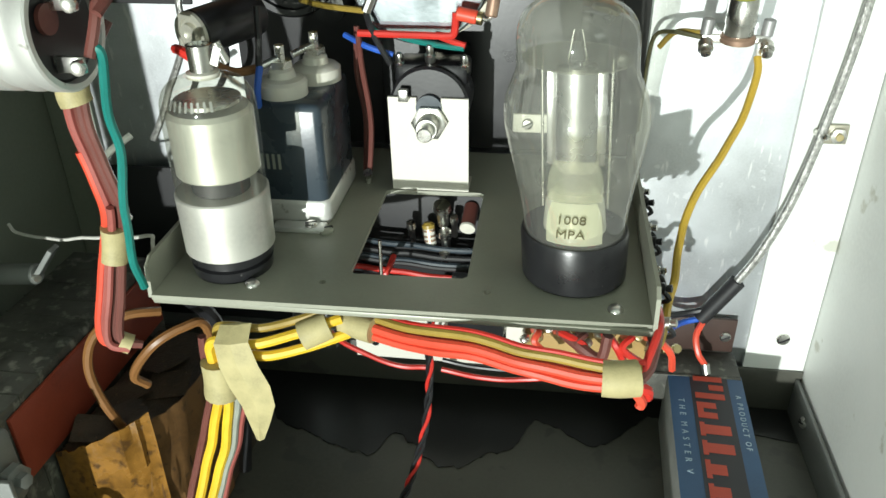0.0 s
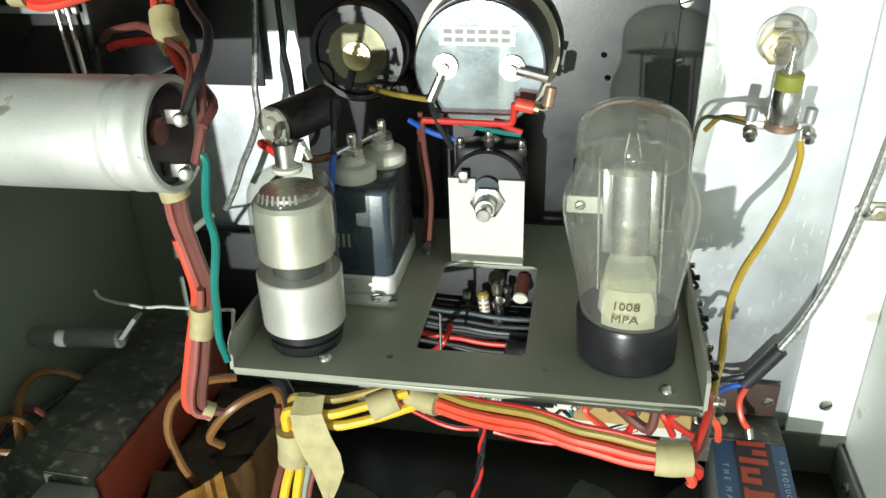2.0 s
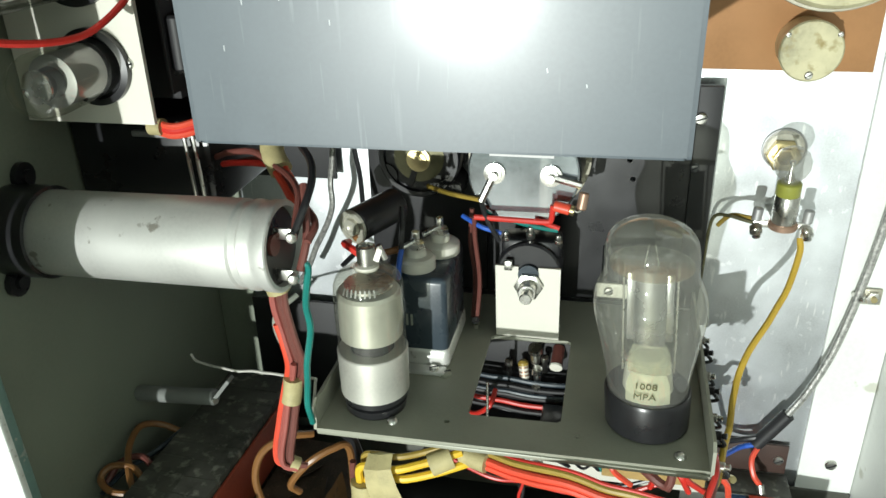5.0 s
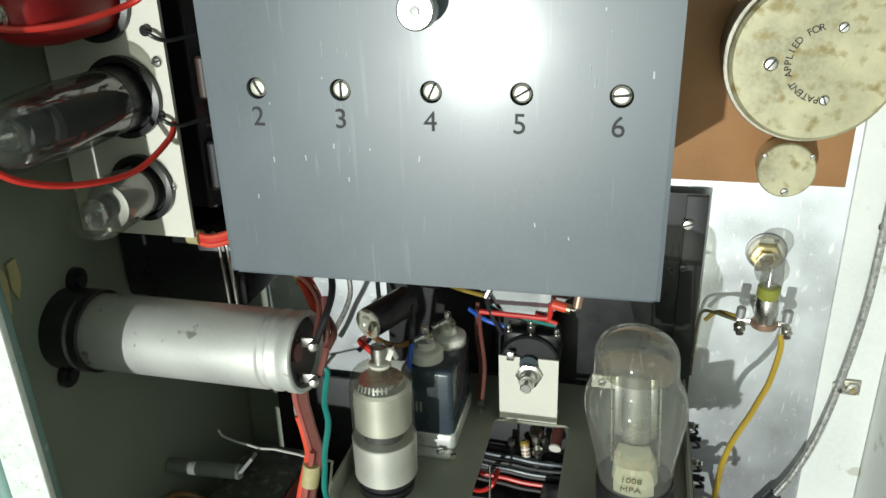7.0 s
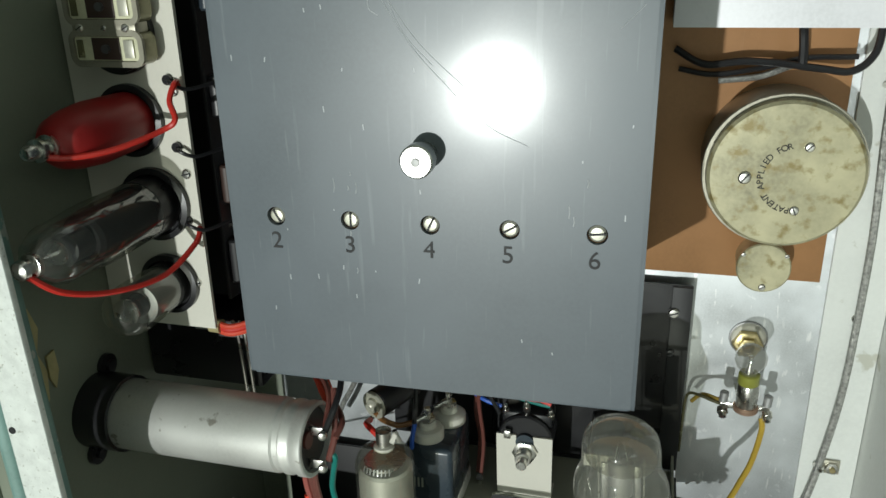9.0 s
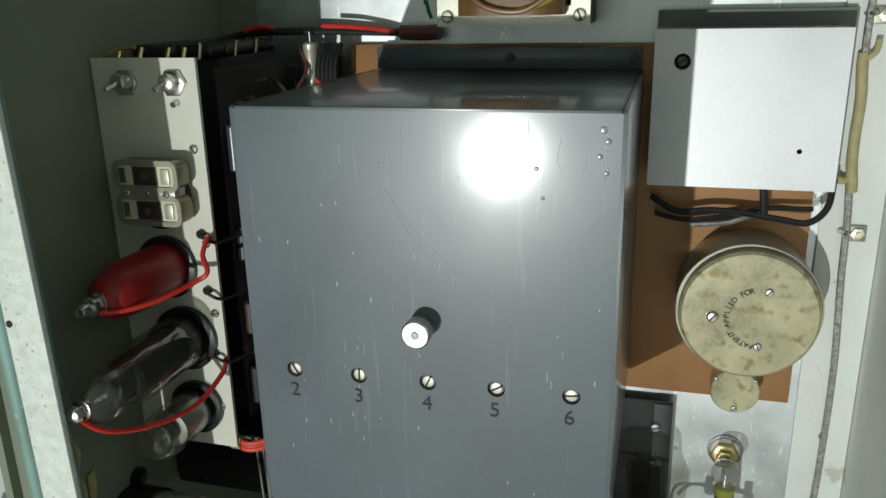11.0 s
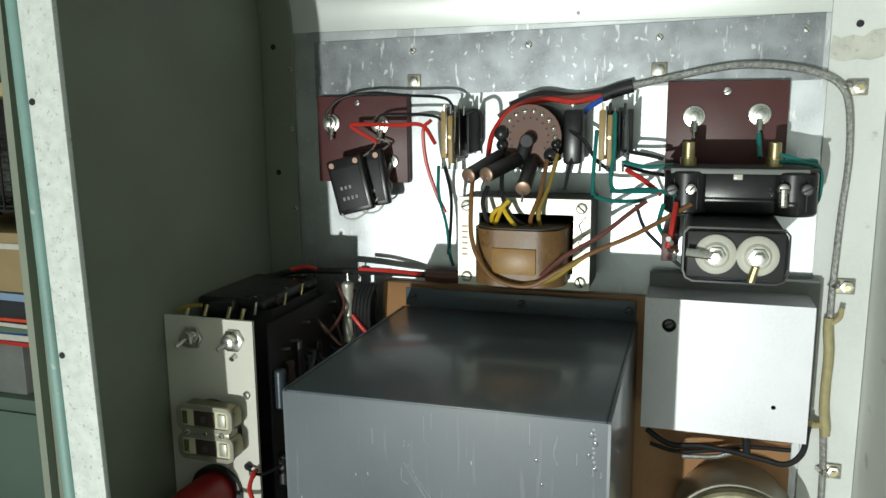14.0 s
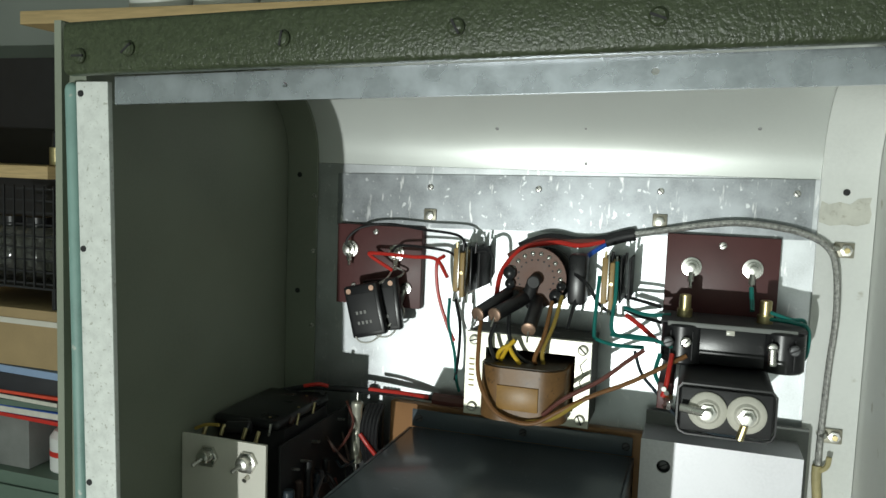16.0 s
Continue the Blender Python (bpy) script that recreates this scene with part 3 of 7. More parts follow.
for k in range(26):
    x, z = random.uniform(-0.095, 0.048), random.uniform(0.31, 0.48)
    h = random.uniform(0.0003, 0.0011)
    part("paint_nick", laid(box(-0.0002, 0.0002, -0.00006, 0.00006, -h, h), Matrix.Translation((x, 0.15098 + set_back(x, z), z)) @ pose(0, 0, 0, 0, random.uniform(-12, 12), 0)), SCRATCH_GLINT, can, smooth=False)
for k in range(9):
    z = 0.480 - 0.0021 * k
    part("paint_drip", lathe([(0, 0.0006 + 0.0005 * random.random()), (0.0003, 0.0005), (0.0004, 0)], (0.0445 + 0.002 * random.random(), 0.1512 + set_back(0.045, z), z), (0, -1, 0), 8), SCRATCH_GLINT, can)

# ---- copper-brown board behind the box ----
board = thing("backing_board", "copper-brown laminate board fixed on the aluminium panel", "board", (0.01, 0.33, 0.293))
part("sheet", box(-0.118, 0.1440, 0.3225, 0.3296, 0.2930, 0.4975, 0.0004), BOARD, board)

# ---- bare aluminium box ----
ab = thing("aluminium_box", "bare aluminium box with one large and one small hole", "metal box", (0.10, 0.325, 0.428))
part("front_panel", prism(rect_pts(0.0575, 0.1470, 0.4280, 0.5060), 0.2870, 0.2885, [ring_pts(0.0712, 0.4905, 0.0040), ring_pts(0.129, 0.4475, 0.0013, 12)]), ALU_BOX, ab, smooth=False)
part("side_panel", box(0.0575, 0.0590, 0.2886, 0.324, 0.4280, 0.5060, 0.0005), ALU_BOX, ab)
part("side_panel", box(0.1455, 0.1470, 0.2886, 0.324, 0.4280, 0.5060, 0.0005), ALU_BOX, ab)
part("top_panel", box(0.0590, 0.1455, 0.2886, 0.324, 0.5045, 0.5060), ALU_BOX, ab)
part("bottom_panel", box(0.0590, 0.1455, 0.2886, 0.324, 0.4280, 0.4295), ALU_BOX, ab)
part("inside", box(0.0592, 0.1453, 0.2920, 0.2930, 0.4297, 0.5043), BLACKMATT, ab)
part("back_plate", box(0.0580, 0.1530, 0.3190, 0.3222, 0.4310, 0.5145, 0.0004), LIPM, ab, "dull greenish mounting plate")
screw((0.0712, 0.2915, 0.4905), 0.0030, ab, material=PLATE)
screw((0.1478, 0.31, 0.436), 0.002, ab, (1, 0, 0))

# ---- round motor can ----
mo = thing("drive_motor", "round yellowed metal motor can with raised lettering", "motor", (0.113, 0.322, 0.362))
part("body", lathe([(0, 0.036), (0.034, 0.036)], (0.113, 0.3224, 0.362), (0, -1, 0), 48), MOTORSIDE, mo)
part("cap", lathe([(0, 0.0345), (0.004, 0.0355), (0.007, 0.0350), (0.0085, 0.0335), (0.0089, 0.0)], (0.113, 0.2884, 0.362), (0, -1, 0), 48), MOTORCAP, mo, "stained yellowed end cap")
part("rim", lathe([(0, 0.0368), (0.0012, 0.0372), (0.0024, 0.0368)], (0.113, 0.2895, 0.362), (0, -1, 0), 48), MOTORSIDE, mo)
for x, z, t in ((0.0950, 0.3605, 0.9), (0.1215, 0.3760, 0.8), (0.1185, 0.3455, 2.0)):
    screw((x, 0.2796, z), 0.0030 if x < 0.1 else 0.0022, mo, turn=t)
for i, ch in enumerate("PATENT APPLIED FOR"):
    a = math.radians(262 - i * 9.2)
    lettering(ch, 0.0042, Matrix.Translation((0.1175 + 0.0155 * math.cos(a), 0.2793, 0.3610 + 0.0155 * math.sin(a))) @ FACE @ pose(0, 0, 0, 0, 0, math.degrees(a) - 90), INK, mo, "letter") if ch != " " else None
lev = thing("lever_disc", "small grey disc with a screw beneath the motor", "disc", (0.113, 0.322, 0.305))
part("disc", lathe([(0, 0.0125), (0.010, 0.0130), (0.0165, 0.0135), (0.0172, 0.0128), (0.0172, 0)], (0.1125, 0.3224, 0.3055), (0, -1, 0), 36), MOTORCAP, lev)
screw((0.1128, 0.3052, 0.2950), 0.0018, lev)
for x, z in ((0.102, 0.3125), (0.123, 0.3130)):
    screw((x, 0.3052, z), 0.0012, lev)

# ---- valve unit on the side: plate with tubes ----
vu = thing("valve_rack", "narrow cream painted rack carrying valve holders", "valve rack", (-0.176, 0.205, 0.292))
sock = [(-0.1760, 0.4330, 0.0165), (-0.1760, 0.3945, 0.0150), (-0.1700, 0.3555, 0.0160), (-0.1685, 0.3155, 0.0135)]
part("plate", prism(rect_pts(-0.2052, -0.1480, 0.2925, 0.4985), 0.2035, 0.2055, [ring_pts(x, z, r) for x, z, r in sock]), CREAM, vu, smooth=False)
part("chassis_back", box(-0.2050, -0.1560, 0.2400, 0.300, 0.2930, 0.4960, 0.001), BLACKMATT, vu)
for (x, z, r), g in zip(sock, "abcd"):
    part("valve_socket", lathe([(0, r + 0.0015), (0.003, r + 0.0015), (0.0035, r - 0.001), (0.0015, r - 0.002), (0.0015, 0)], (x, 0.2034, z), (0, -1, 0), 36), BLACK, vu, "black moulded valve holder ring")
for x, z in ((-0.1555, 0.4555), (-0.1565, 0.3165), (-0.1540, 0.3705), (-0.1545, 0.4080)):
    screw((x + 0.002, 0.2035, z), 0.0023, vu, turn=z * 60)
for x in (-0.1600, -0.1865):
    part("switch_nut", lathe([(0, 0.0068), (0.0022, 0.0068), (0.0026, 0.0060), (0.0026, 0.004)], (x, 0.2035, 0.4870), (0, -1, 0), 6), STEEL, vu, "hexagonal nut of a switch")
    part("switch_bush", lathe([(0, 0.0040), (0.0050, 0.0040), (0.0056, 0.003), (0.0056, 0)], (x, 0.2012, 0.4875), (0, -1, 0), 20), STEEL, vu)
    part("switch_lever", rod((x, 0.196, 0.4875), (x - 0.0025, 0.1905, 0.4850), 0.0012, 10), STEEL, vu)
part("small_lug", rod((-0.160, 0.2033, 0.478), (-0.160, 0.2000, 0.477), 0.0015), STEEL, vu)


def tube_at(name, label, x, z, y0, profile, material, tipmat=STEEL, tip=None, inner=None):
    t = thing(name, label, "valve", (x, y0, z), "valves on the side panel")
    part("envelope", lathe(profile, (x, y0, z), (0, -1, 0), 32, False), material, t)
    if tip:
        part("top_cap", lathe(tip, (x, y0, z), (0, -1, 0), 20), tipmat, t, "metal top cap")
    for nm, prof, mt in inner or ():
        part(nm, lathe(prof, (x, y0, z), (0, -1, 0), 24), mt, t)
    return t


red = tube_at("red_valve", "valve with a red painted envelope and top cap", -0.1765, 0.3945, 0.2015, [(0, 0.0130), (0.026, 0.0136), (0.038, 0.0124), (0.046, 0.0104), (0.050, 0.0074), (0.051, 0.0045)], REDTUBE, STEEL,
              [(0.0505, 0.0050), (0.0525, 0.0052), (0.053, 0.0034), (0.056, 0.0034), (0.0565, 0.0046), (0.0585, 0.0046), (0.059, 0.0030), (0.062, 0.0032), (0.0645, 0.0022), (0.065, 0)])
black = tube_at("smoky_valve", "large smoky glass valve with a metal top cap", -0.1710, 0.3555, 0.2015, [(0, 0.0135), (0.040, 0.0142), (0.050, 0.0136), (0.058, 0.0128), (0.067, 0.0125), (0.074, 0.0095), (0.078, 0.0050)], SMOKY, STEEL,
                [(0.0765, 0.0048), (0.079, 0.0048), (0.0795, 0.0032), (0.082, 0.0032), (0.0825, 0.0040), (0.085, 0.0036), (0.087, 0)],
                (("base", [(0, 0.0138), (0.012, 0.0140), (0.0125, 0.010)], BLACK), ("anode", [(0.012, 0.0105), (0.048, 0.0105), (0.050, 0.0090), (0.050, 0)], BLACKMATT), ("shield_can", [(0.050, 0.0070), (0.060, 0.0066), (0.061, 0.0)], PLATE), ("getter_ring", [(0.064, 0.0050), (0.0655, 0.0050)], STEEL), ("stem_wires", [(0.0612, 0.0016), (0.0640, 0.0010), (0.0770, 0.0008)], STEEL)))
small = tube_at("small_valve", "small clear glass valve with silvered tip", -0.1690, 0.3155, 0.2015, glassy([(0, 0.0112), (0.018, 0.0118), (0.029, 0.0119), (0.036, 0.0104), (0.0405, 0.0066), (0.0425, 0.0020), (0.0428, 0)], 4), CLEAR, STEEL, None,
                (("base", [(0, 0.0112), (0.005, 0.0112), (0.0052, 0.008)], BLACK), ("anode", [(0.005, 0.0096), (0.024, 0.0098), (0.0245, 0.0080), (0.0245, 0)], GREYANODE), ("shield_can", [(0.0245, 0.0058), (0.029, 0.0054), (0.030, 0)], PLATE), ("getter_ring", [(0.032, 0.0060), (0.0332, 0.0060)], STEEL)))

xt = thing("crystal_pair", "pair of metal-framed plug-in crystals in one holder", "crystal holder", (-0.176, 0.2035, 0.433))
part("base", lathe([(0, 0.0168), (0.0035, 0.0168), (0.004, 0.0150)], (-0.1760, 0.2025, 0.4330), (0, -1, 0), 32), BLACK, xt)


def round_rect(x0, x1, z0, z1, r, n=5):
    out = []
    for cx, cz, a0 in ((x1 - r, z1 - r, 0), (x0 + r, z1 - r, 90), (x0 + r, z0 + r, 180), (x1 - r, z0 + r, 270)):
        out += [(cx + r * math.cos(math.radians(a0 + 90 * k / n)), cz + r * math.sin(math.radians(a0 + 90 * k / n))) for k in range(n + 1)]
    return out


for z0, z1 in ((0.4374, 0.4516), (0.4204, 0.4346)):
    part("crystal_can", prism(round_rect(-0.1900, -0.1556, z0, z1, 0.0044), 0.1906, 0.1998), OLIVE, xt, "olive tinted metal can")
    part("frame", prism(round_rect(-0.1906, -0.1550, z0 - 0.0005, z1 + 0.0005, 0.0046), 0.1890, 0.1907, [round_rect(-0.1884, -0.1572, z0 + 0.0019, z1 - 0.0019, 0.0026)]), MOTORSIDE, xt, "pale raised frame", False)
    part("window", box(-0.1880, -0.1576, 0.1898, 0.1905, z0 + 0.0022, z1 - 0.0022), GETTER, xt)
    part("crystal_plate", box(-0.1795, -0.1662, 0.1893, 0.1897, z0 + 0.0026, z1 - 0.0026, 0.0001), UMBER, xt, "dark crystal plate")
    part("clip", box(-0.1640, -0.1594, 0.1888, 0.1896, z0 + 0.0034, z1 - 0.0034, 0.0002), LAMINATE, xt)
    part("clip", box(-0.1868, -0.1838, 0.1888, 0.1896, z0 + 0.0034, z1 - 0.0034, 0.0002), OLIVE, xt)
    part("post", rod((-0.1725, 0.1894, (z0 + z1) / 2), (-0.1725, 0.1876, (z0 + z1) / 2), 0.0018), PLATE, xt)
part("bridge", box(-0.1880, -0.1575, 0.1893, 0.1985, 0.4340, 0.4382, 0.0006), MOTORSIDE, xt)
for x in (-0.1840, -0.1725, -0.1620):
    screw((x, 0.1893, 0.4360), 0.0017 if x != -0.1725 else 0.0012, xt)

# leads from the side panel to the top caps
for lab, pts, mt in (("red lead to a valve top cap", [(-0.150, 0.203, 0.410), (-0.148, 0.198, 0.4125), (-0.1480, 0.192, 0.406), (-0.1440, 0.188, 0.3985), (-0.1490, 0.184, 0.3945), (-0.1590, 0.166, 0.3905), (-0.1690, 0.152, 0.3900), (-0.1755, 0.1455, 0.3915)], W_RED),
                     ("red sleeved lead to a valve top cap", [(-0.149, 0.2035, 0.345), (-0.1475, 0.196, 0.340), (-0.1510, 0.175, 0.3325), (-0.1580, 0.150, 0.3345), (-0.1650, 0.130, 0.3420), (-0.1705, 0.1195, 0.3525)], W_RED)):
    w = thing("cap_lead", lab, "wire", pts[0], "leads to the valve caps")
    part("wire", hose(pts, 0.0013), mt, w)
for z in (0.410, 0.380, 0.345):
    w = thing("panel_lead", "thin dark lead passing round the panel edge", "wire", (-0.150, 0.203, z), "leads round the panel edge")
    part("wire", hose([(-0.1545, 0.203, z + 0.003), (-0.151, 0.199, z + 0.002), (-0.146, 0.203, z - 0.001), (-0.140, 0.215, z)], 0.0009), W_BLK, w)
    part("grommet", rod((-0.1545, 0.2034, z + 0.003), (-0.1545, 0.2015, z + 0.003), 0.0023), BLACK, w)

# dark wiring and parts behind the valve panel
random.seed(11)
tagboard = thing("tag_board", "black tag board crowded with resistors and wires", "tag board", (-0.13, 0.31, 0.30))
part("board", box(-0.1445, -0.1425, 0.222, 0.318, 0.300, 0.492, 0.0004), BLACKMATT, tagboard)
part("floor_board", box(-0.142, -0.1215, 0.3165, 0.320, 0.300, 0.492, 0.0004), BLACKMATT, tagboard)
for i in range(26):
    y, z = 0.226 + 0.0125 * (i % 7), 0.31 + 0.045 * (i // 7) + random.uniform(-0.008, 0.008)
    bodym = random.choice((UMBER, BLACK, BLUEBLACK, W_BLK, BLACKMATT))
    r = random.uniform(0.0022, 0.004)
    part("resistor", rod((-0.139, y, z), (-0.139, y, z + random.uniform(0.016, 0.024)), r, 12, 0.001), bodym, tagboard)
for i in range(30):
    y, z = random.uniform(0.223, 0.31), random.uniform(0.305, 0.49)
    part("solder_tag", rod((-0.1424, y, z), (-0.137, y - 0.001, z + 0.001), 0.0009, 8), STEEL, tagboard)
for i in range(22):
    y, z = random.uniform(0.225, 0.30), random.uniform(0.31, 0.49)
    part("wire", hose([(-0.140, y, z), (-0.133, y - 0.004, z + random.uniform(-0.01, 0.01)), (-0.129, y + 0.012, z + random.uniform(-0.03, 0.03)), (-0.138, y + 0.02, z + random.uniform(-0.03, 0.03))], 0.0010, 6), random.choice((W_BLK, W_BLK, UMBER, W_BRN, BLUEBLACK)), tagboard)
for piece in tagboard.children:
    if piece.name.split(".")[0] in ("board", "resistor", "solder_tag", "wire"):
        piece.matrix_basis = Matrix.Translation((-0.006, 0, 0))
# the wired parts along the top of the unit
for x, y in ((-0.196, 0.212), (-0.186, 0.215), (-0.170, 0.214), (-0.160, 0.212)):
    part("top_tag", rod((x, y, 0.4962), (x + 0.001, y + 0.002, 0.5025), 0.0013, 8), random.choice((STEEL, BRASS)), tagboard)
part("top_lead", hose([(-0.202, 0.212, 0.499), (-0.195, 0.213, 0.502), (-0.186, 0.213, 0.503)], 0.0011), W_OLD, tagboard)
for i in range(7):
    y0 = 0.222 + i * 0.013
    x0 = -0.200 + random.uniform(0, 0.02)
    part("top_coil", rod((x0, y0, 0.4985), (x0 + random.uniform(0.012, 0.03), y0 + random.uniform(-0.004, 0.006), 0.4995), random.uniform(0.0025, 0.0045), 12, 0.001), random.choice((BLACK, BLACKMATT, W_BLK, UMBER)), tagboard)
    part("top_tag", rod((x0 + 0.028, y0 + 0.003, 0.4962), (x0 + 0.029, y0 + 0.004, 0.5035), 0.0009, 8), random.choice((STEEL, BRASS, BLACK)), tagboard)
part("top_cover", box(-0.2030, -0.1560, 0.2320, 0.3020, 0.4962, 0.5030, 0.003, 3), BLACK, tagboard, "black cover over the rack")
part("loom", hose([(-0.20, 0.300, 0.499), (-0.175, 0.304, 0.505), (-0.15, 0.308, 0.506), (-0.125, 0.312, 0.506), (-0.10, 0.317, 0.505), (-0.065, 0.320, 0.504)], 0.0022), W_BLK, tagboard, "black sleeved loom")
part("loom_sleeve", hose([(-0.085, 0.3185, 0.5045), (-0.072, 0.3190, 0.504), (-0.062, 0.3190, 0.5045)], 0.0042), W_BRN, tagboard)
part("red_lead", hose([(-0.128, 0.306, 0.509), (-0.115, 0.308, 0.5085), (-0.10, 0.313, 0.507), (-0.088, 0.317, 0.505)], 0.0014), W_RED, tagboard)
part("red_lead", hose([(-0.175, 0.300, 0.507), (-0.165, 0.302, 0.509), (-0.158, 0.304, 0.508)], 0.0014), W_RED, tagboard)
vr = thing("wirewound_resistor", "grey ribbed wirewound resistor standing upright", "resistor", (-0.1355, 0.304, 0.456))
part("body", lathe([(0, 0.0030), (0.001, 0.0042), (0.0034, 0.0042), (0.004, 0.0038), (0.039, 0.0038), (0.0396, 0.0042), (0.043, 0.0042), (0.044, 0.003)], (-0.1355, 0.304, 0.4560), (0, 0, 1), 20), LAMINATE, vr)
part("lead", rod((-0.1355, 0.304, 0.450), (-0.1355, 0.304, 0.506), 0.0006), STEEL, vr)
for k in range(5):
    x = -0.1285 + 0.0026 * k
    w = thing("coil_lead", "black sleeved loop of wire on a coil", "wire", (x, 0.305, 0.46), "loops behind the grey box")
    part("wire", hose([(x, 0.308, 0.452), (x - 0.001, 0.300, 0.470), (x, 0.298, 0.488), (x + 0.001, 0.306, 0.499)], 0.0016), W_BLK, w)
w = thing("coil_lead", "short red lead behind the grey box", "wire", (-0.115, 0.30, 0.46))
part("wire", hose([(-0.1295, 0.296, 0.480), (-0.1245, 0.296, 0.474), (-0.1185, 0.298, 0.466)], 0.0015), W_RED, w)
# choke below the unit
ck = thing("choke", "black boxed choke with a pale wound strip", "choke", (-0.17, 0.27, 0.25))
part("case", box(-0.2045, -0.138, 0.2250, 0.300, 0.2480, 0.2860, 0.002), BLACK, ck)
part("winding", box(-0.172, -0.140, 0.2215, 0.2240, 0.2810, 0.2838, 0.0006), GREYANODE, ck)
for x in (-0.146, -0.142):
    part("clamp", hose([(x, 0.222, 0.246), (x, 0.2205, 0.270), (x - 0.001, 0.2205, 0.284), (x - 0.004, 0.222, 0.288)], 0.0009), STEEL, ck)
w = thing("loom_lead", "red leads bound with cloth leaving the valve panel", "wire loom", (-0.15, 0.215, 0.287))
for k in range(3):
    part("wire", hose([(-0.155, 0.214, 0.2905 - 0.002 * k), (-0.145, 0.214, 0.2890 - 0.002 * k), (-0.13, 0.222, 0.2925 - 0.002 * k), (-0.10, 0.24, 0.298)], 0.0014), (W_CORAL, W_RED, W_CORAL)[k], w)
part("binding", rod((-0.157, 0.2142, 0.2885), (-0.151, 0.2138, 0.2885), 0.0036), CLOTH, w)


# ---- lower chassis ----
ch = thing("valve_chassis", "olive-grey steel chassis shelf with a square cut-out", "chassis", (-0.004, 0.318, 0.163))


def chassis_deck():
    bm = prism([(-0.0865, 0.1865), (0.0770, 0.1885), (0.0770, 0.3170), (-0.0865, 0.3170)], 0, 0.0018,
               [[(-0.0225, 0.2075), (0.0150, 0.2085), (0.0165, 0.2100), (0.0165, 0.2735), (0.0150, 0.2750), (-0.0225, 0.2740), (-0.0240, 0.2725), (-0.0240, 0.2090)], ring_pts(-0.032, 0.201, 0.0013, 12), ring_pts(0.024, 0.201, 0.0013, 12)])
    for v in bm.verts:
        v.co = Vector((v.co.x, v.co.z, 0.1632 + v.co.y))
    return bm


part("deck", chassis_deck(), CHASSIS, ch, smooth=False)
part("front_edge", box(-0.0865, 0.0770, 0.1868, 0.1884, 0.1616, 0.1636, 0.0004), CHASSIS, ch)


def cheek(x, y1):
    bm = bmesh.new()
    rows = []
    for xx in (x, x + 0.0014):
        rows.append([bm.verts.new((xx, y, z)) for y, z in ((0.1872, 0.1635), (0.1885, 0.1745), (0.192, 0.1770), (y1, 0.1770), (y1, 0.1635))])
    bm.faces.new(rows[0]), bm.faces.new(rows[1])
    for i in range(5):
        j = (i + 1) % 5
        bm.faces.new((rows[0][i], rows[0][j], rows[1][j], rows[1][i]))
    return bm


part("side_cheek", cheek(-0.0880, 0.240), CHASSIS, ch, smooth=False)
part("side_cheek", cheek(0.0765, 0.316), CHASSIS, ch, smooth=False)
for x, y in ((-0.0552, 0.1965), (0.0655, 0.1955)):
    part("rivet", lathe([(0, 0.0026), (0.0008, 0.0024), (0.0017, 0.0014), (0.0019, 0)], (x, y, 0.165), (0, 0, 1), 18), STEEL, ch, "domed bright rivet")
screw((-0.040, 0.2355, 0.165), 0.0030, ch, (0, 0, 1), CHASSIS)
part("skirt", box(-0.085, 0.077, 0.3172, 0.3190, 0.110, 0.1632, 0.0005), BLACK, ch)

bp = thing("meter_bracket", "dark grey metal bracket plate behind the meter", "bracket", (0.025, 0.3225, 0.165))
part("plate", prism(rect_pts(-0.0330, 0.0800, 0.1660, 0.2860), 0.3195, 0.3215, [ring_pts(0.0392, 0.2470, 0.0014, 12), ring_pts(0.0415, 0.2370, 0.0014, 12)]), BLACK, bp, smooth=False)
part("edge_strip", box(0.0690, 0.0800, 0.3170, 0.3192, 0.1660, 0.2860, 0.0003), BLACKMATT, bp)
screw((0.0705, 0.3168, 0.2705), 0.0031, bp, turn=0.3)
screw((0.0705, 0.3168, 0.2455), 0.0022, bp, material=PLATE)
# flat black sheets cover the black areas of the panel
bl = thing("black_sheet", "matt black sheet beside the meter", "plate", (-0.065, 0.324, 0.165))
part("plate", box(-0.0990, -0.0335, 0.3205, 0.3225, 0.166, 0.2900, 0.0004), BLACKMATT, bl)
bl2 = thing("black_sheet", "matt black sheets on the panel around the capacitor", "plate", (-0.14, 0.324, 0.06))
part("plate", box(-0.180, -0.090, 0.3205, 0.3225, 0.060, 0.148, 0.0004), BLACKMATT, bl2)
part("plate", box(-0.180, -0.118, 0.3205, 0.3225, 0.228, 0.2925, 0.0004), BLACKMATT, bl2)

# large rectifier valve
def sector(profile, base, a0, a1, seg=14):
    """Part of a turned sheet between two bearings, narrowing towards the top."""
    bm = bmesh.new()
    rows = []
    for i, (h, r) in enumerate(profile):
        f = 1 - 0.35 * (i / (len(profile) - 1)) ** 2
        mid, half = (a0 + a1) / 2, (a1 - a0) / 2 * f
        rows.append([bm.verts.new((base[0] + r * math.cos(math.radians(mid + half * (2 * k / seg - 1))), base[1] + r * math.sin(math.radians(mid + half * (2 * k / seg - 1))), base[2] + h)) for k in range(seg + 1)])
    for a, b in zip(rows, rows[1:]):
        for k in range(seg):
            bm.faces.new((a[k], a[k + 1], b[k + 1], b[k]))
    return bm


v1 = thing("rectifier_valve", "large shouldered clear glass rectifier valve on a black base", "valve", (0.0525, 0.217, 0.165))
C1 = (0.0525, 0.2175, 0.165)


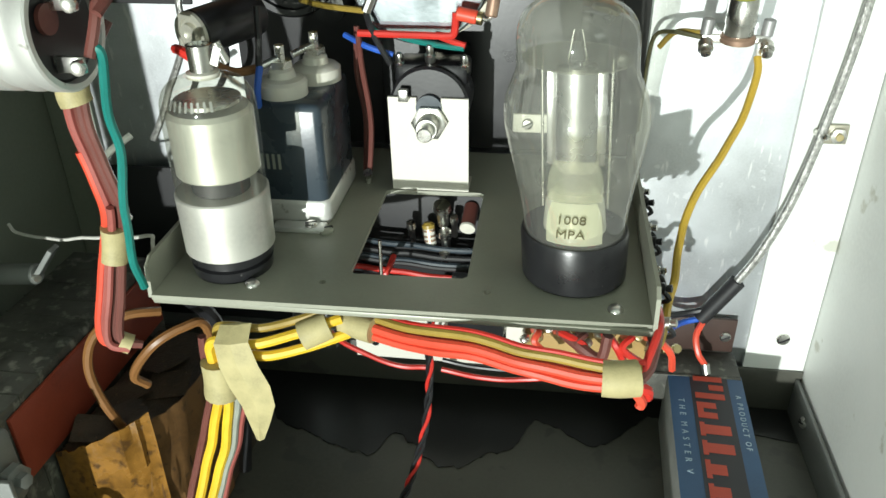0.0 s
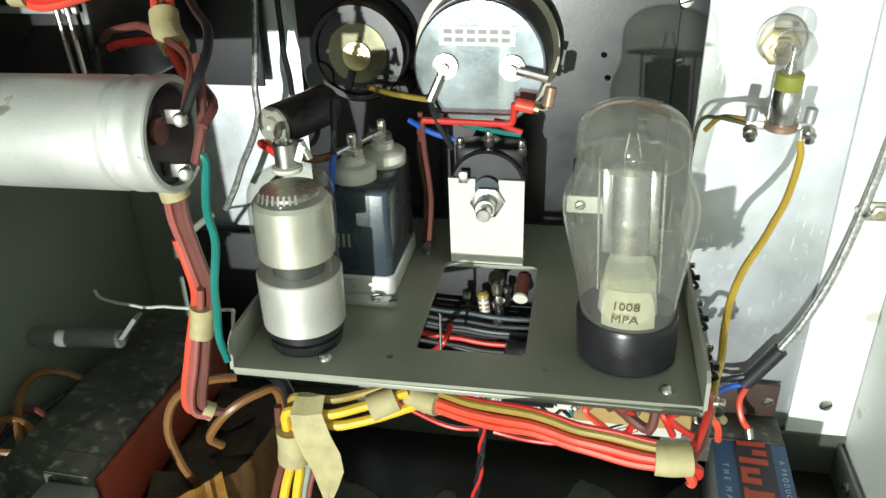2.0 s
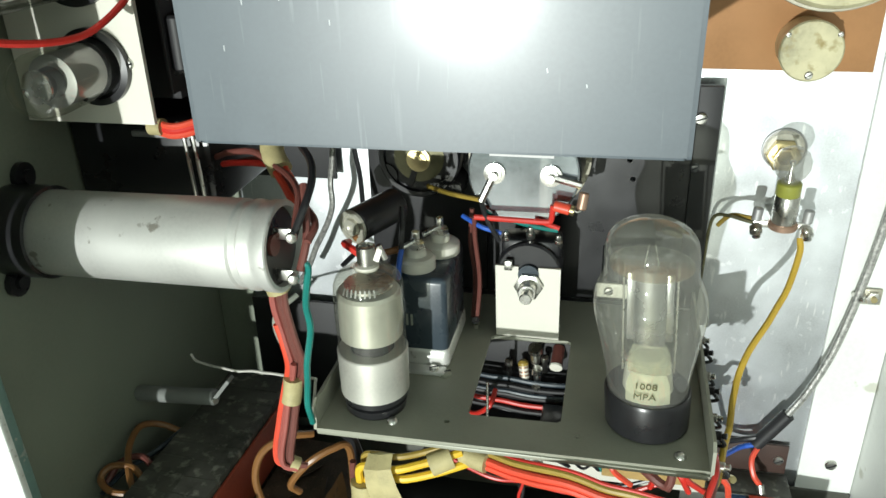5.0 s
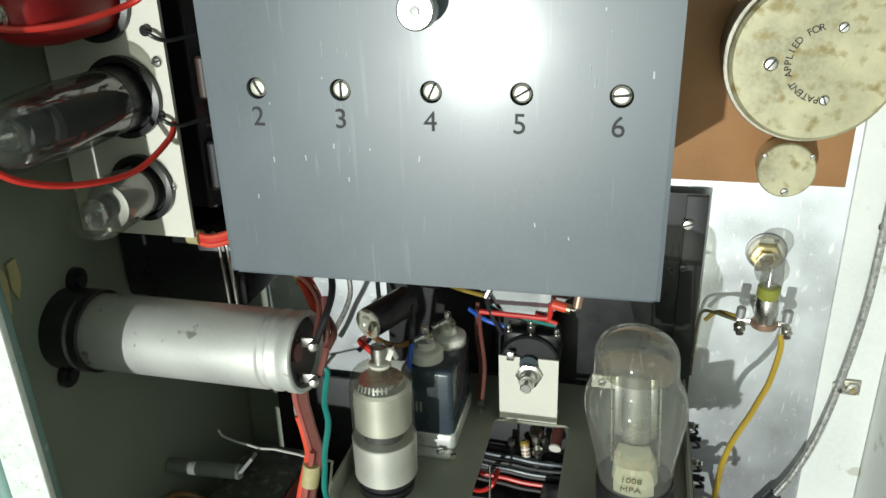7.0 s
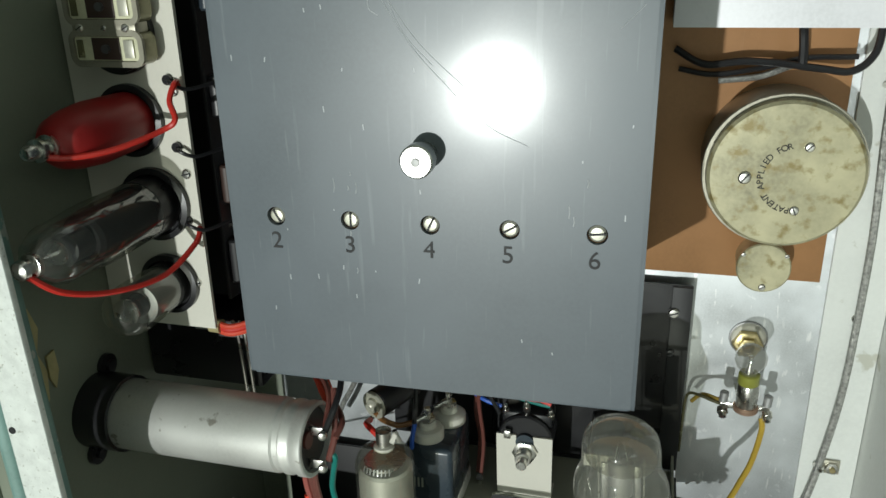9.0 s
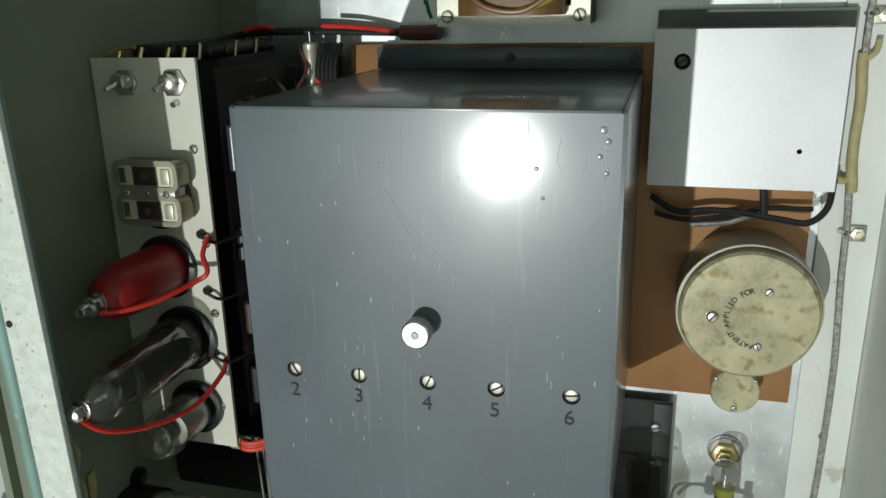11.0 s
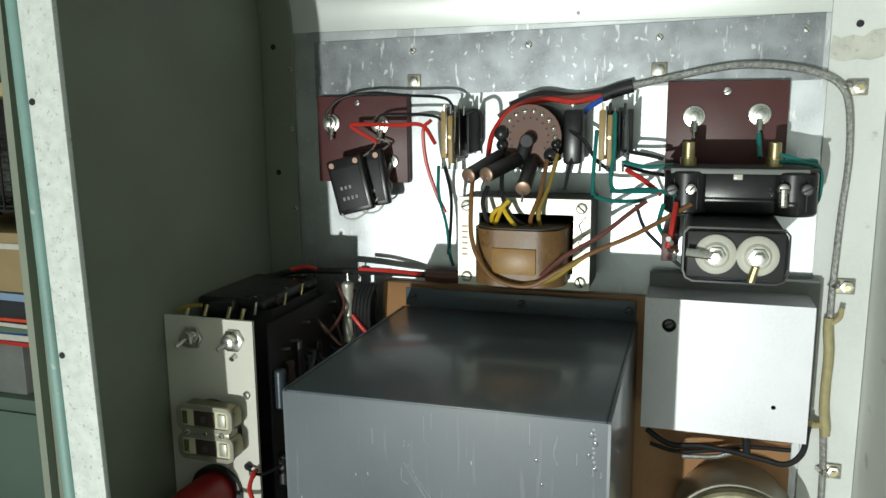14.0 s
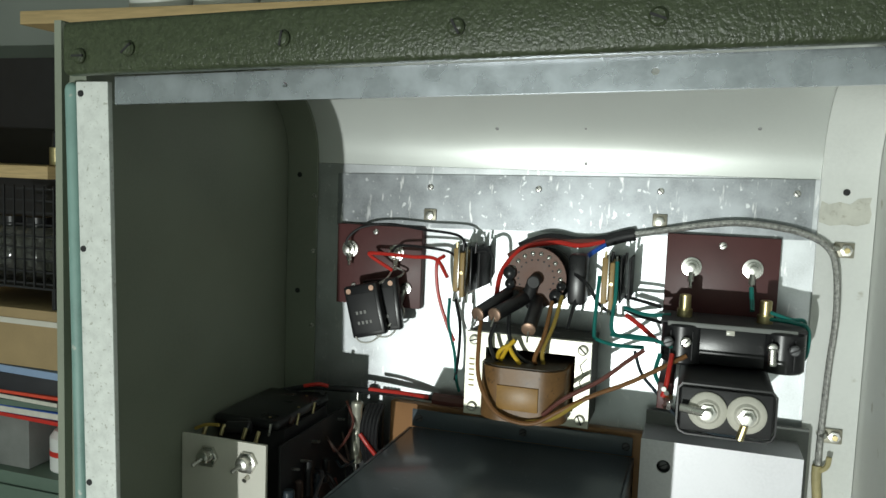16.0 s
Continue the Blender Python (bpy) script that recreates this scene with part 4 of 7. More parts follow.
def tilted(bm):
    """The large valve leans a little in its holder."""
    for v in bm.verts:
        v.co.x -= (v.co.z - 0.165) * 0.055
    return bm


part("base", tilted(lathe([(0, 0.0165), (0.001, 0.0176), (0.0165, 0.0180), (0.0180, 0.0174), (0.0180, 0.0150)], C1, (0, 0, 1), 40)), BLACK, v1, "black moulded base")
part("envelope", tilted(lathe(glassy([(0.0178, 0.0166), (0.028, 0.0178), (0.040, 0.0200), (0.050, 0.0219), (0.0565, 0.0226), (0.0625, 0.0219), (0.0675, 0.0199), (0.0710, 0.0186), (0.0760, 0.0183), (0.0820, 0.0181), (0.0870, 0.0165), (0.0905, 0.0128), (0.0928, 0.0072), (0.0936, 0)]), C1, (0, 0, 1), 56, False)), HAZY, v1, "clear glass envelope")
flat = lathe([(0.038, 0.0058), (0.0384, 0.0064), (0.0545, 0.0066), (0.0720, 0.0064), (0.0725, 0.0058)], C1, (0, 0, 1), 28)
for v in flat.verts:
    v.co.y = C1[1] + (v.co.y - C1[1]) * 0.62
part("anode", tilted(joined(flat, laid(box(-0.0092, -0.0060, -0.0006, 0.0006, 0.040, 0.0705, 0.0002), Matrix.Translation(C1)), laid(box(0.0060, 0.0092, -0.0006, 0.0006, 0.040, 0.0705, 0.0002), Matrix.Translation(C1)))), ANODE, v1, "grey metal anode")
part("mica_disc", tilted(lathe([(0.0350, 0.0130), (0.0355, 0.0130)], C1, (0, 0, 1), 36)), BULB, v1)
part("mica_disc", tilted(lathe([(0.0745, 0.0165), (0.0750, 0.0165)], C1, (0, 0, 1), 40)), MICA, v1, "hazy mica spacer disc")
part("stem", tilted(lathe([(0.0181, 0.0105), (0.028, 0.0095), (0.033, 0.0062), (0.034, 0.003)], C1, (0, 0, 1), 24)), CERAMIC, v1)
part("getter_flash", tilted(sector([(0.0190, 0.0159), (0.024, 0.0165), (0.030, 0.0174), (0.035, 0.0183)], C1, -125, -58)), FROST, v1, "cream getter deposit")
part("getter_haze", tilted(sector([(0.0352, 0.0183), (0.040, 0.0192), (0.045, 0.0202), (0.050, 0.0210)], C1, -118, -64)), THINFROST, v1, "thin upper edge of the getter deposit")
for dx in (-0.0105, 0.0105):
    part("support_rod", tilted(rod((C1[0] + dx, C1[1], 0.190), (C1[0] + dx, C1[1], 0.2395), 0.00045)), STEEL, v1)
for dx in (-0.003, 0.003):
    part("filament_wire", tilted(rod((C1[0] + dx, C1[1], 0.2375), (C1[0] + dx * 0.4, C1[1], 0.2480), 0.00025)), STEEL, v1)
lettering("1008", 0.0047, Matrix.Translation((C1[0] - 0.003, C1[1] - 0.0180, 0.1940)) @ FACE @ pose(0, 0, 0, 12, 0, 0), OLIVE, v1, "printed_number")
lettering("MPA", 0.0047, Matrix.Translation((C1[0] - 0.003, C1[1] - 0.0174, 0.1887)) @ FACE @ pose(0, 0, 0, 12, 0, 0), OLIVE, v1, "printed_letters")

# silvered valve with top cap
v2 = thing("silvered_valve", "tubular glass valve with silvered sleeves and top cap", "valve", (-0.066, 0.209, 0.165))
C2 = (-0.0660, 0.2090, 0.165)
part("base", lathe([(0, 0.0135), (0.004, 0.0140), (0.0045, 0.0128), (0.0055, 0.0128), (0.006, 0.0145), (0.0085, 0.0145)], C2, (0, 0, 1), 36), BLACK, v2, "black moulded base")
part("lower_shield", lathe([(0.0085, 0.0146), (0.009, 0.0152), (0.0295, 0.0155), (0.0300, 0.0150)], C2, (0, 0, 1), 40), MIRROR, v2, "brushed metal shield")
part("envelope", lathe(glassy([(0.0300, 0.0148), (0.045, 0.0151), (0.0575, 0.0150), (0.0625, 0.0142), (0.0660, 0.0118), (0.0680, 0.0078), (0.0690, 0.0036)]), C2, (0, 0, 1), 44, False), CLEAR, v2)
part("inner_sleeve", lathe([(0.0365, 0.0132), (0.0370, 0.0136), (0.0570, 0.0136), (0.0585, 0.0125), (0.0590, 0.0)], C2, (0, 0, 1), 40), MIRROR, v2, "silver inner sleeve")
part("grid_mesh", lathe([(0.029, 0.0095), (0.037, 0.0095)], C2, (0, 0, 1), 24), BLACKMATT, v2)
part("getter_ring", lathe([(0.0600, 0.0105), (0.0612, 0.0105), (0.0612, 0.0085)], C2, (0, 0, 1), 30), STEEL, v2)
part("cap_skirt", lathe([(0.0680, 0.0052), (0.0695, 0.0052), (0.0700, 0.0038)], C2, (0, 0, 1), 20), CERAMIC, v2)
part("top_cap", lathe([(0.0690, 0.0038), (0.0780, 0.0040), (0.0782, 0.0033), (0.0770, 0.0030), (0.0770, 0)], C2, (0, 0, 1), 20), STEEL, v2, "nickel top cap clip")
part("clip_tail", joined(laid(box(-0.0012, 0.0012, -0.0006, 0.0006, 0, 0.006), Matrix.Translation((-0.0615, 0.208, 0.2370)) @ pose(0, 0, 0, 0, 20, 0)), rod((-0.0602, 0.2085, 0.244), (-0.058, 0.2095, 0.2375), 0.0013)), STEEL, v2)
for k in range(8):
    a = -math.pi / 2 + (k - 3.5) * 0.14
    part("printed_bar", laid(box(-0.0004, 0.0004, -0.0001, 0.0001, -0.0016, 0.0016), Matrix.Translation((C2[0] + 0.0136 * math.cos(a), C2[1] + 0.0136 * math.sin(a), 0.2275)) @ pose(0, 0, 0, -20, 0, math.degrees(a) + 90)), GREYANODE, v2, smooth=False)

# dark blue capacitor block with insulators
cb = thing("block_capacitor", "dark blue enamelled block capacitor with ceramic terminals", "capacitor", (-0.053, 0.262, 0.165))
part("body", box(-0.0670, -0.0395, 0.2400, 0.2830, 0.1655, 0.2130, 0.0028, 3), BLUEBLACK, cb)
part("clamp", box(-0.0678, -0.0387, 0.2392, 0.2838, 0.1652, 0.1765, 0.003, 3), ALU_CAN, cb, "bare metal clamp band")
part("clamp_foot", box(-0.0600, -0.0400, 0.2330, 0.2395, 0.1651, 0.1672, 0.0005), ALU_CAN, cb)
screw((-0.0455, 0.2358, 0.1672), 0.0024, cb, (0, 0, 1))
part("label_bars", joined(*[box(-0.0635 + 0.0022 * k, -0.0625 + 0.0022 * k, 0.2397, 0.2399, 0.188, 0.194) for k in range(4)]), W_GRY, cb, smooth=False)
for x, y, s in ((-0.0560, 0.2520, 1.0), (-0.0485, 0.2700, 1.05)):
    ins = part("insulator", lathe([(0, 0.0090 * s), (0.0048, 0.0090 * s), (0.0060, 0.0080), (0.0065, 0.0050), (0.0090, 0.0046), (0.0100, 0.0035)], (x, y, 0.213), (0, 0, 1), 28), CERAMIC, cb, "white ceramic bushing")
    part("stud", lathe([(0.0100, 0.0042), (0.0125, 0.0042), (0.0126, 0.0018), (0.018, 0.0018)], (x, y, 0.213), (0, 0, 1), 6), STEEL, ins)
    part("lug", rod((x, y, 0.2265), (x - 0.007, y - 0.006, 0.2240), 0.0013), STEEL, ins)
tagged(cb, group="")

# black tubular component leaning across
bc = thing("tubular_choke", "black tubular component with a brass eyelet end", "choke", (-0.075, 0.26, 0.236))
d = Vector((-0.0808, 0.2380, 0.2380)), Vector((-0.0680, 0.2640, 0.2392))
part("body", rod(d[0], d[1], 0.0080, 28, 0.001), BLACK, bc)
ax = (d[0] - d[1]).normalized()
part("end_ring", lathe([(0, 0.0079), (0.0012, 0.0077), (0.0012, 0.0056), (0.0004, 0.0052), (0.0004, 0.0040), (0.0022, 0.0038), (0.0022, 0.0018), (0.0008, 0.0)], d[0], ax, 28), LAMINATE, bc, "ringed metal end")
part("lead", hose([d[0] + ax * 0.001 + Vector((0.001, 0, -0.004)), (-0.077, 0.239, 0.2285), (-0.070, 0.243, 0.2235), (-0.062, 0.247, 0.2240)], 0.0016), W_TAN, bc)
part("blue_lead", hose([(-0.0605, 0.243, 0.226), (-0.0615, 0.2405, 0.218), (-0.0620, 0.241, 0.2115)], 0.0013), W_BLUE, bc)
part("red_lead", hose([(-0.0700, 0.212, 0.2375), (-0.0740, 0.214, 0.2390), (-0.0790, 0.220, 0.2380), (-0.0800, 0.228, 0.235)], 0.0016), W_RED, bc)
part("dark_lead", hose([(-0.0600, 0.246, 0.246), (-0.0600, 0.244, 0.236), (-0.0608, 0.243, 0.226)], 0.0013), W_BLK, bc)

# preset control on a white plate
pp = thing("preset_control", "black preset potentiometer on a white notched plate", "potentiometer", (-0.006, 0.28, 0.165))
part("plate", prism([(-0.0215, 0.1652), (0.0100, 0.1652), (0.0098, 0.2050), (-0.0010, 0.2050), (-0.0010, 0.1990), (-0.0020, 0.1965), (-0.0100, 0.1965), (-0.0108, 0.1990), (-0.0108, 0.2050), (-0.0222, 0.2050)], 0.2750, 0.2765), CREAM, pp, "white painted plate", False)
part("foot", box(-0.0215, 0.0100, 0.2766, 0.288, 0.1651, 0.1664), CREAM, pp)
part("body", rod((-0.0060, 0.2768, 0.2010), (-0.0060, 0.2980, 0.2010), 0.0158, 36, 0.001), BLACK, pp)
part("collar", rod((-0.0058, 0.2764, 0.2010), (-0.0058, 0.2745, 0.2010), 0.0052, 20), BLUEBLACK, pp)
part("nut", lathe([(0, 0.0072), (0.0028, 0.0072), (0.0032, 0.006), (0.0032, 0.004)], (-0.0055, 0.2748, 0.1955), (0, -1, 0), 6), STEEL, pp, "hexagonal nut")
part("bush", rod((-0.0055, 0.2735, 0.1955), (-0.0055, 0.2655, 0.1955), 0.0045, 20, 0.0005), STEEL, pp)
part("shaft", joined(rod((-0.0055, 0.2660, 0.1955), (-0.0055, 0.2600, 0.1952), 0.0030, 18, 0.0004)), STEEL, pp, "slotted spindle")
part("top_block", box(-0.0200, 0.0090, 0.2800, 0.2960, 0.2080, 0.2170, 0.002), BLACK, pp)
for x, z in ((-0.0180, 0.2160), (-0.0060, 0.2195), (0.0075, 0.2160)):
    t1 = part("terminal", lathe([(0, 0.0022), (0.003, 0.0022), (0.0034, 0.0014), (0.0060, 0.0016), (0.0072, 0.0010), (0.0074, 0)], (x, 0.283, z - 0.002), (0, -0.35, 1), 14), STEEL, pp, "tinned terminal")
part("side_tab", box(-0.0175, -0.0135, 0.2720, 0.2745, 0.2040, 0.2090, 0.0005), STEEL, pp)
tb = thing("terminal_clip", "small cream tab with a screw behind the large valve", "tab", (0.045, 0.29, 0.195))
part("tab", box(0.0275, 0.0530, 0.2720, 0.2735, 0.1935, 0.2010, 0.0004), CREAM, tb)
part("stand", box(0.0290, 0.0300, 0.2736, 0.3190, 0.1950, 0.1990), PLATE, tb)
screw((0.0330, 0.2720, 0.1972), 0.0022, tb)

# panel meter with two terminals
mt = thing("panel_meter", "round panel meter back with bright metal cover", "meter", (-0.010, 0.319, 0.250))
MC = (-0.0105, 0.3190, 0.2500)
part("case", lathe([(0, 0.0310), (0.006, 0.0310), (0.0065, 0.0285), (0.030, 0.0272)], MC, (0, -1, 0), 48), BLACK, mt)
part("flange_ring", lathe([(0.0062, 0.0312), (0.0085, 0.0312), (0.0088, 0.0290)], MC, (0, -1, 0), 48), MOTORSIDE, mt, "olive metal ring")
part("cover", lathe([(0.030, 0.0268), (0.0345, 0.0266), (0.0352, 0.0258), (0.0354, 0.0)], MC, (0, -1, 0), 56), COVER, mt, "bright metal back cover")
part("label", box(-0.0265, 0.0040, 0.28340, 0.28360, 0.2585, 0.2660), GREYANODE, mt, "pale rectangular label")
for k in range(12):
    part("label_bar", box(-0.0245 + 0.0046 * (k % 6), -0.0212 + 0.0046 * (k % 6), 0.28330, 0.28345, 0.2631 - 0.0032 * (k // 6), 0.2648 - 0.0032 * (k // 6)), INKGREY, mt, "", False)
for x, (lx, lz) in ((-0.0240, (-0.0300, 0.2365)), (0.0030, (0.0175, 0.2470))):
    tm = part("terminal", lathe([(0, 0.0052), (0.0016, 0.0052), (0.0018, 0.0036), (0.0030, 0.0036), (0.0032, 0.0020), (0.0060, 0.0020)], (x, 0.2836, 0.2500), (0, -1, 0), 22), STEEL, mt, "nickel terminal stud")
    part("lug", joined(rod((x, 0.2815, 0.2500), (lx, 0.2800, lz), 0.0019, 8), lathe([(0, 0.0036), (0.0007, 0.0036)], (x, 0.2818, 0.2500), (0, -1, 0), 18)), STEEL, tm, "tinned solder lug")
mt2 = thing("dial_unit", "round black instrument with a yellowed inner dial", "instrument", (-0.066, 0.3205, 0.250))
M2 = (-0.0655, 0.3205, 0.2500)
part("case", lathe([(0, 0.0215), (0.020, 0.0215), (0.0215, 0.0205), (0.0215, 0.0182), (0.0190, 0.0180), (0.0190, 0)], M2, (0, -1, 0), 48), BLACK, mt2)
part("dial", lathe([(0, 0.0130), (0.0005, 0.0130)], (-0.0655, 0.3012, 0.2500), (0, -1, 0), 40), OLIVE, mt2, "yellowed dial")
part("hub", lathe([(0, 0.0062), (0.0015, 0.0062), (0.0016, 0.0045), (0.0030, 0.0045), (0.0031, 0.0025), (0.0042, 0.0025)], (-0.0655, 0.3005, 0.2490), (0, -1, 0), 26), BRASS, mt2)
part("pointer_arm", laid(box(-0.0015, 0.0015, -0.0005, 0.0005, 0, 0.015), Matrix.Translation((-0.0655, 0.2995, 0.2490)) @ pose(0, 0, 0, 0, 200, 0)), BLACK, mt2)
part("lobe", rod((-0.0835, 0.3204, 0.2395), (-0.0835, 0.3000, 0.2395), 0.0065), BLACK, mt2)
part("lobe", rod((-0.0500, 0.3204, 0.2330), (-0.0500, 0.3000, 0.2330), 0.0065), BLACK, mt2)

# resistors and wires at the meter
rr = thing("red_resistor", "bright red and brown resistors soldered at the meter", "resistor", (0.014, 0.277, 0.236))
part("body", rod((0.0050, 0.2770, 0.2375), (0.0130, 0.2760, 0.2362), 0.0026, 18, 0.0006), W_CORAL, rr, "red body")
part("end", rod((0.0130, 0.2760, 0.2362), (0.0148, 0.2757, 0.2359), 0.0025, 16), BRASS, rr)
part("brown_body", rod((0.0178, 0.2760, 0.2365), (0.0190, 0.2780, 0.2445), 0.0024, 16, 0.0006), COPPER, rr, "brown body")
part("lead", hose([(0.0145, 0.2757, 0.2360), (0.0165, 0.2755, 0.2355), (0.0178, 0.2760, 0.2365)], 0.0007), STEEL, rr)
w = thing("meter_lead", "stout red sleeved lead below the meter", "wire", (-0.02, 0.275, 0.232))
part("wire", hose([(0.0048, 0.2765, 0.2378), (0.0046, 0.2765, 0.2345), (0.0040, 0.2765, 0.2300), (0.0015, 0.2765, 0.2290), (-0.0100, 0.2768, 0.2290), (-0.0330, 0.2775, 0.2290)], 0.0014), W_RED, w)
for pts, mtl, lab in (([(-0.0300, 0.280, 0.2362), (-0.0270, 0.277, 0.2290), (-0.0205, 0.276, 0.2175)], W_BLK, "black lead from the meter lug"),
                      ([(-0.0400, 0.284, 0.2265), (-0.0300, 0.279, 0.2235), (-0.0200, 0.279, 0.2205)], W_BLUE, "short blue lead at the preset control"),
                      ([(-0.0300, 0.288, 0.2295), (-0.0150, 0.284, 0.2255), (-0.0010, 0.281, 0.2240), (0.0075, 0.280, 0.2235)], W_TEAL, "teal lead at the preset control"),
                      ([(-0.0040, 0.283, 0.2275), (0.0020, 0.281, 0.2260), (0.0080, 0.280, 0.2245)], W_RED, "red lead at the preset control"),
                      # brown on this red lead stands in for shade
                      ([(-0.0330, 0.2775, 0.2290), (-0.0335, 0.282, 0.2150), (-0.0320, 0.286, 0.1900), (-0.0330, 0.282, 0.1670)], W_BRN, "red lead down to the chassis, browned to look shaded"),
                      ([(-0.0360, 0.2880, 0.2290), (-0.0370, 0.288, 0.2100), (-0.0350, 0.290, 0.1900), (-0.0360, 0.288, 0.1670)], W_BRN, "brown lead down to the chassis"),
                      ([(-0.0600, 0.295, 0.2370), (-0.0480, 0.288, 0.2365), (-0.0300, 0.281, 0.2365)], W_OLD, "old yellow lead to the meter lug")):
    w = thing("short_lead", lab, "wire", pts[0])
    part("wire", hose(pts, 0.0012), mtl, w)
tg = thing("solder_tag", "tinned solder tag on the chassis deck", "solder tag", (-0.033, 0.28, 0.165))
part("tag", joined(rod((-0.0330, 0.2800, 0.1649), (-0.0330, 0.2800, 0.1690), 0.0012), rod((-0.0330, 0.2800, 0.1685), (-0.0330, 0.2790, 0.1700), 0.0020)), STEEL, tg)

# parts below the cut-out
sub = thing("terminal_board", "dark terminal board seen through the chassis cut-out", "terminal board", (-0.004, 0.25, 0.12))
part("board", box(-0.060, 0.065, 0.2700, 0.2935, 0.1100, 0.1120, 0.0004), BLACKMATT, sub)
part("back_board", box(-0.060, 0.065, 0.2920, 0.2935, 0.1121, 0.1625, 0.0004), BLACKMATT, sub)
part("resistor", lathe([(0, 0.0018), (0.0006, 0.0026), (0.009, 0.0026), (0.0096, 0.0018)], (-0.0085, 0.284, 0.1440), (0.15, -0.2, -1), 16), CERAMIC, sub, "banded cream resistor")
part("resistor_band", joined(*[lathe([(0, 0.00275), (0.0009, 0.00275)], Vector((-0.0085, 0.284, 0.1440)) + Vector((0.15, -0.2, -1)).normalized() * k, (0.15, -0.2, -1), 16) for k in (0.002, 0.0045, 0.0065)]), COPPER, sub)
part("resistor_cap", lathe([(-0.0012, 0.0016), (0, 0.0028), (0.0016, 0.0028)], (-0.0085, 0.284, 0.1440), (0.15, -0.2, -1), 16), W_OLD, sub)
for x, y, z, r in ((-0.002, 0.2850, 0.1560, 0.0040), (-0.0005, 0.283, 0.1440, 0.0030), (-0.0005, 0.281, 0.1350, 0.0026), (0.0030, 0.286, 0.1500, 0.0020), (-0.0160, 0.286, 0.1460, 0.0022)):
    part("solder_post", lathe([(0, r * 0.6), (0.008, r * 0.7), (0.009, r), (0.012, r * 0.9), (0.0125, 0)], (x, y, z - 0.012), (0, -0.3, 1), 14), STEEL, sub, "tinned terminal post")
part("tube", rod((0.0098, 0.2915, 0.1500), (0.0092, 0.2800, 0.1455), 0.0032, 16), W_BRN, sub)
part("collar", rod((0.0092, 0.2805, 0.1457), (0.00915, 0.2795, 0.1453), 0.0034, 16), CERAMIC, sub)
for k, (mtl, dz, dy) in enumerate(((BLUEBLACK, 0.002, 0.010), (BLACKMATT, 0.003, 0.004), (BLUEBLACK, 0.003, 0.0), (W_RED, 0.002, -0.006), (BLACKMATT, 0.001, -0.0095), (BLACKMATT, 0.004, -0.003))):
    part("wire", hose([(-0.045, 0.279 + dy * 0.3, 0.127 + dz + dy * 0.7), (-0.020, 0.277 + dy * 0.3, 0.127 + dz + dy * 0.7), (0.0, 0.276 + dy * 0.3, 0.1255 + dz + dy * 0.7), (0.030, 0.278 + dy * 0.3, 0.125 + dz + dy * 0.7)], 0.0013, wobble=0.001), mtl, sub)
part("wire", hose([(-0.040, 0.265, 0.124), (-0.030, 0.258, 0.127), (-0.021, 0.250, 0.139), (-0.020, 0.262, 0.140)], 0.0013), W_RED, sub)
part("light_bar", rod((-0.0205, 0.240, 0.160), (-0.0205, 0.2395, 0.130), 0.0007), STEEL, sub)

# under-chassis tag strips and parts
us = thing("tag_strip", "pale tag strip with solder tags under the chassis", "tag strip", (0.04, 0.318, 0.09))
part("strip", box(-0.050, 0.092, 0.3000, 0.3020, 0.056, 0.094, 0.0006), CREAM, us)
part("brown_strip", box(0.036, 0.086, 0.2500, 0.2520, 0.103, 0.122, 0.0006), PAX, us, "tan paxolin strip")
part("white_block", box(0.0285, 0.0400, 0.2500, 0.268, 0.108, 0.124, 0.001), CERAMIC, us)
part("black_block", box(0.004, 0.0275, 0.2500, 0.269, 0.108, 0.130, 0.001), BLACK, us)
part("stand", box(0.040, 0.044, 0.2521, 0.3170, 0.112, 0.118), PAX, us)
part("stand", box(-0.046, -0.042, 0.3021, 0.3171, 0.085, 0.112), CREAM, us)
part("stand", box(0.070, 0.074, 0.3021, 0.3171, 0.085, 0.112), CREAM, us)
random.seed(21)
for i in range(13):
    x = 0.022 + 0.005 * i
    part("solder_tag", lathe([(0, 0.0010), (0.004, 0.0012), (0.005, 0.0022), (0.007, 0.0018), (0.0078, 0)], (x + 0.014, 0.249, 0.113 + random.uniform(-0.003, 0.006)), (random.uniform(-0.3, 0.3), -0.7, 0.6), 10), random.choice((STEEL, BRASS, STEEL)), us)
for i in range(16):
    x = -0.055 + 0.009 * i
    part("solder_tag", rod((x, 0.300, 0.078), (x + random.uniform(-0.002, 0.002), 0.2955, 0.075 + random.uniform(-0.003, 0.004)), 0.0012, 8), STEEL, us)
    part("wire", hose([(x, 0.296, 0.076), (x + random.uniform(-0.012, 0.012), 0.290, 0.072), (x + random.uniform(-0.02, 0.02), 0.292, 0.084 + random.uniform(-0.01, 0.01))], 0.0009, 6), random.choice((W_BLK, W_BLK, W_WHT, W_TEAL)), us)
for i in range(6):
    x = 0.030 + 0.009 * i
    part("wire", hose([(x + 0.01, 0.247, 0.118), (x + 0.012, 0.238, 0.124), (x + random.uniform(0.004, 0.022), 0.234, 0.121), (x + 0.02, 0.238, 0.110)], 0.0015, 6), random.choice((W_RED, W_CORAL, W_BRN, W_RED)), us)
part("maroon_lead", hose([(0.050, 0.240, 0.124), (0.058, 0.234, 0.121), (0.066, 0.230, 0.119), (0.068, 0.230, 0.130)], 0.0022), W_BRN, us)
sd = thing("side_terminals", "row of black terminals on the chassis cheek", "terminals", (0.0805, 0.25, 0.15))
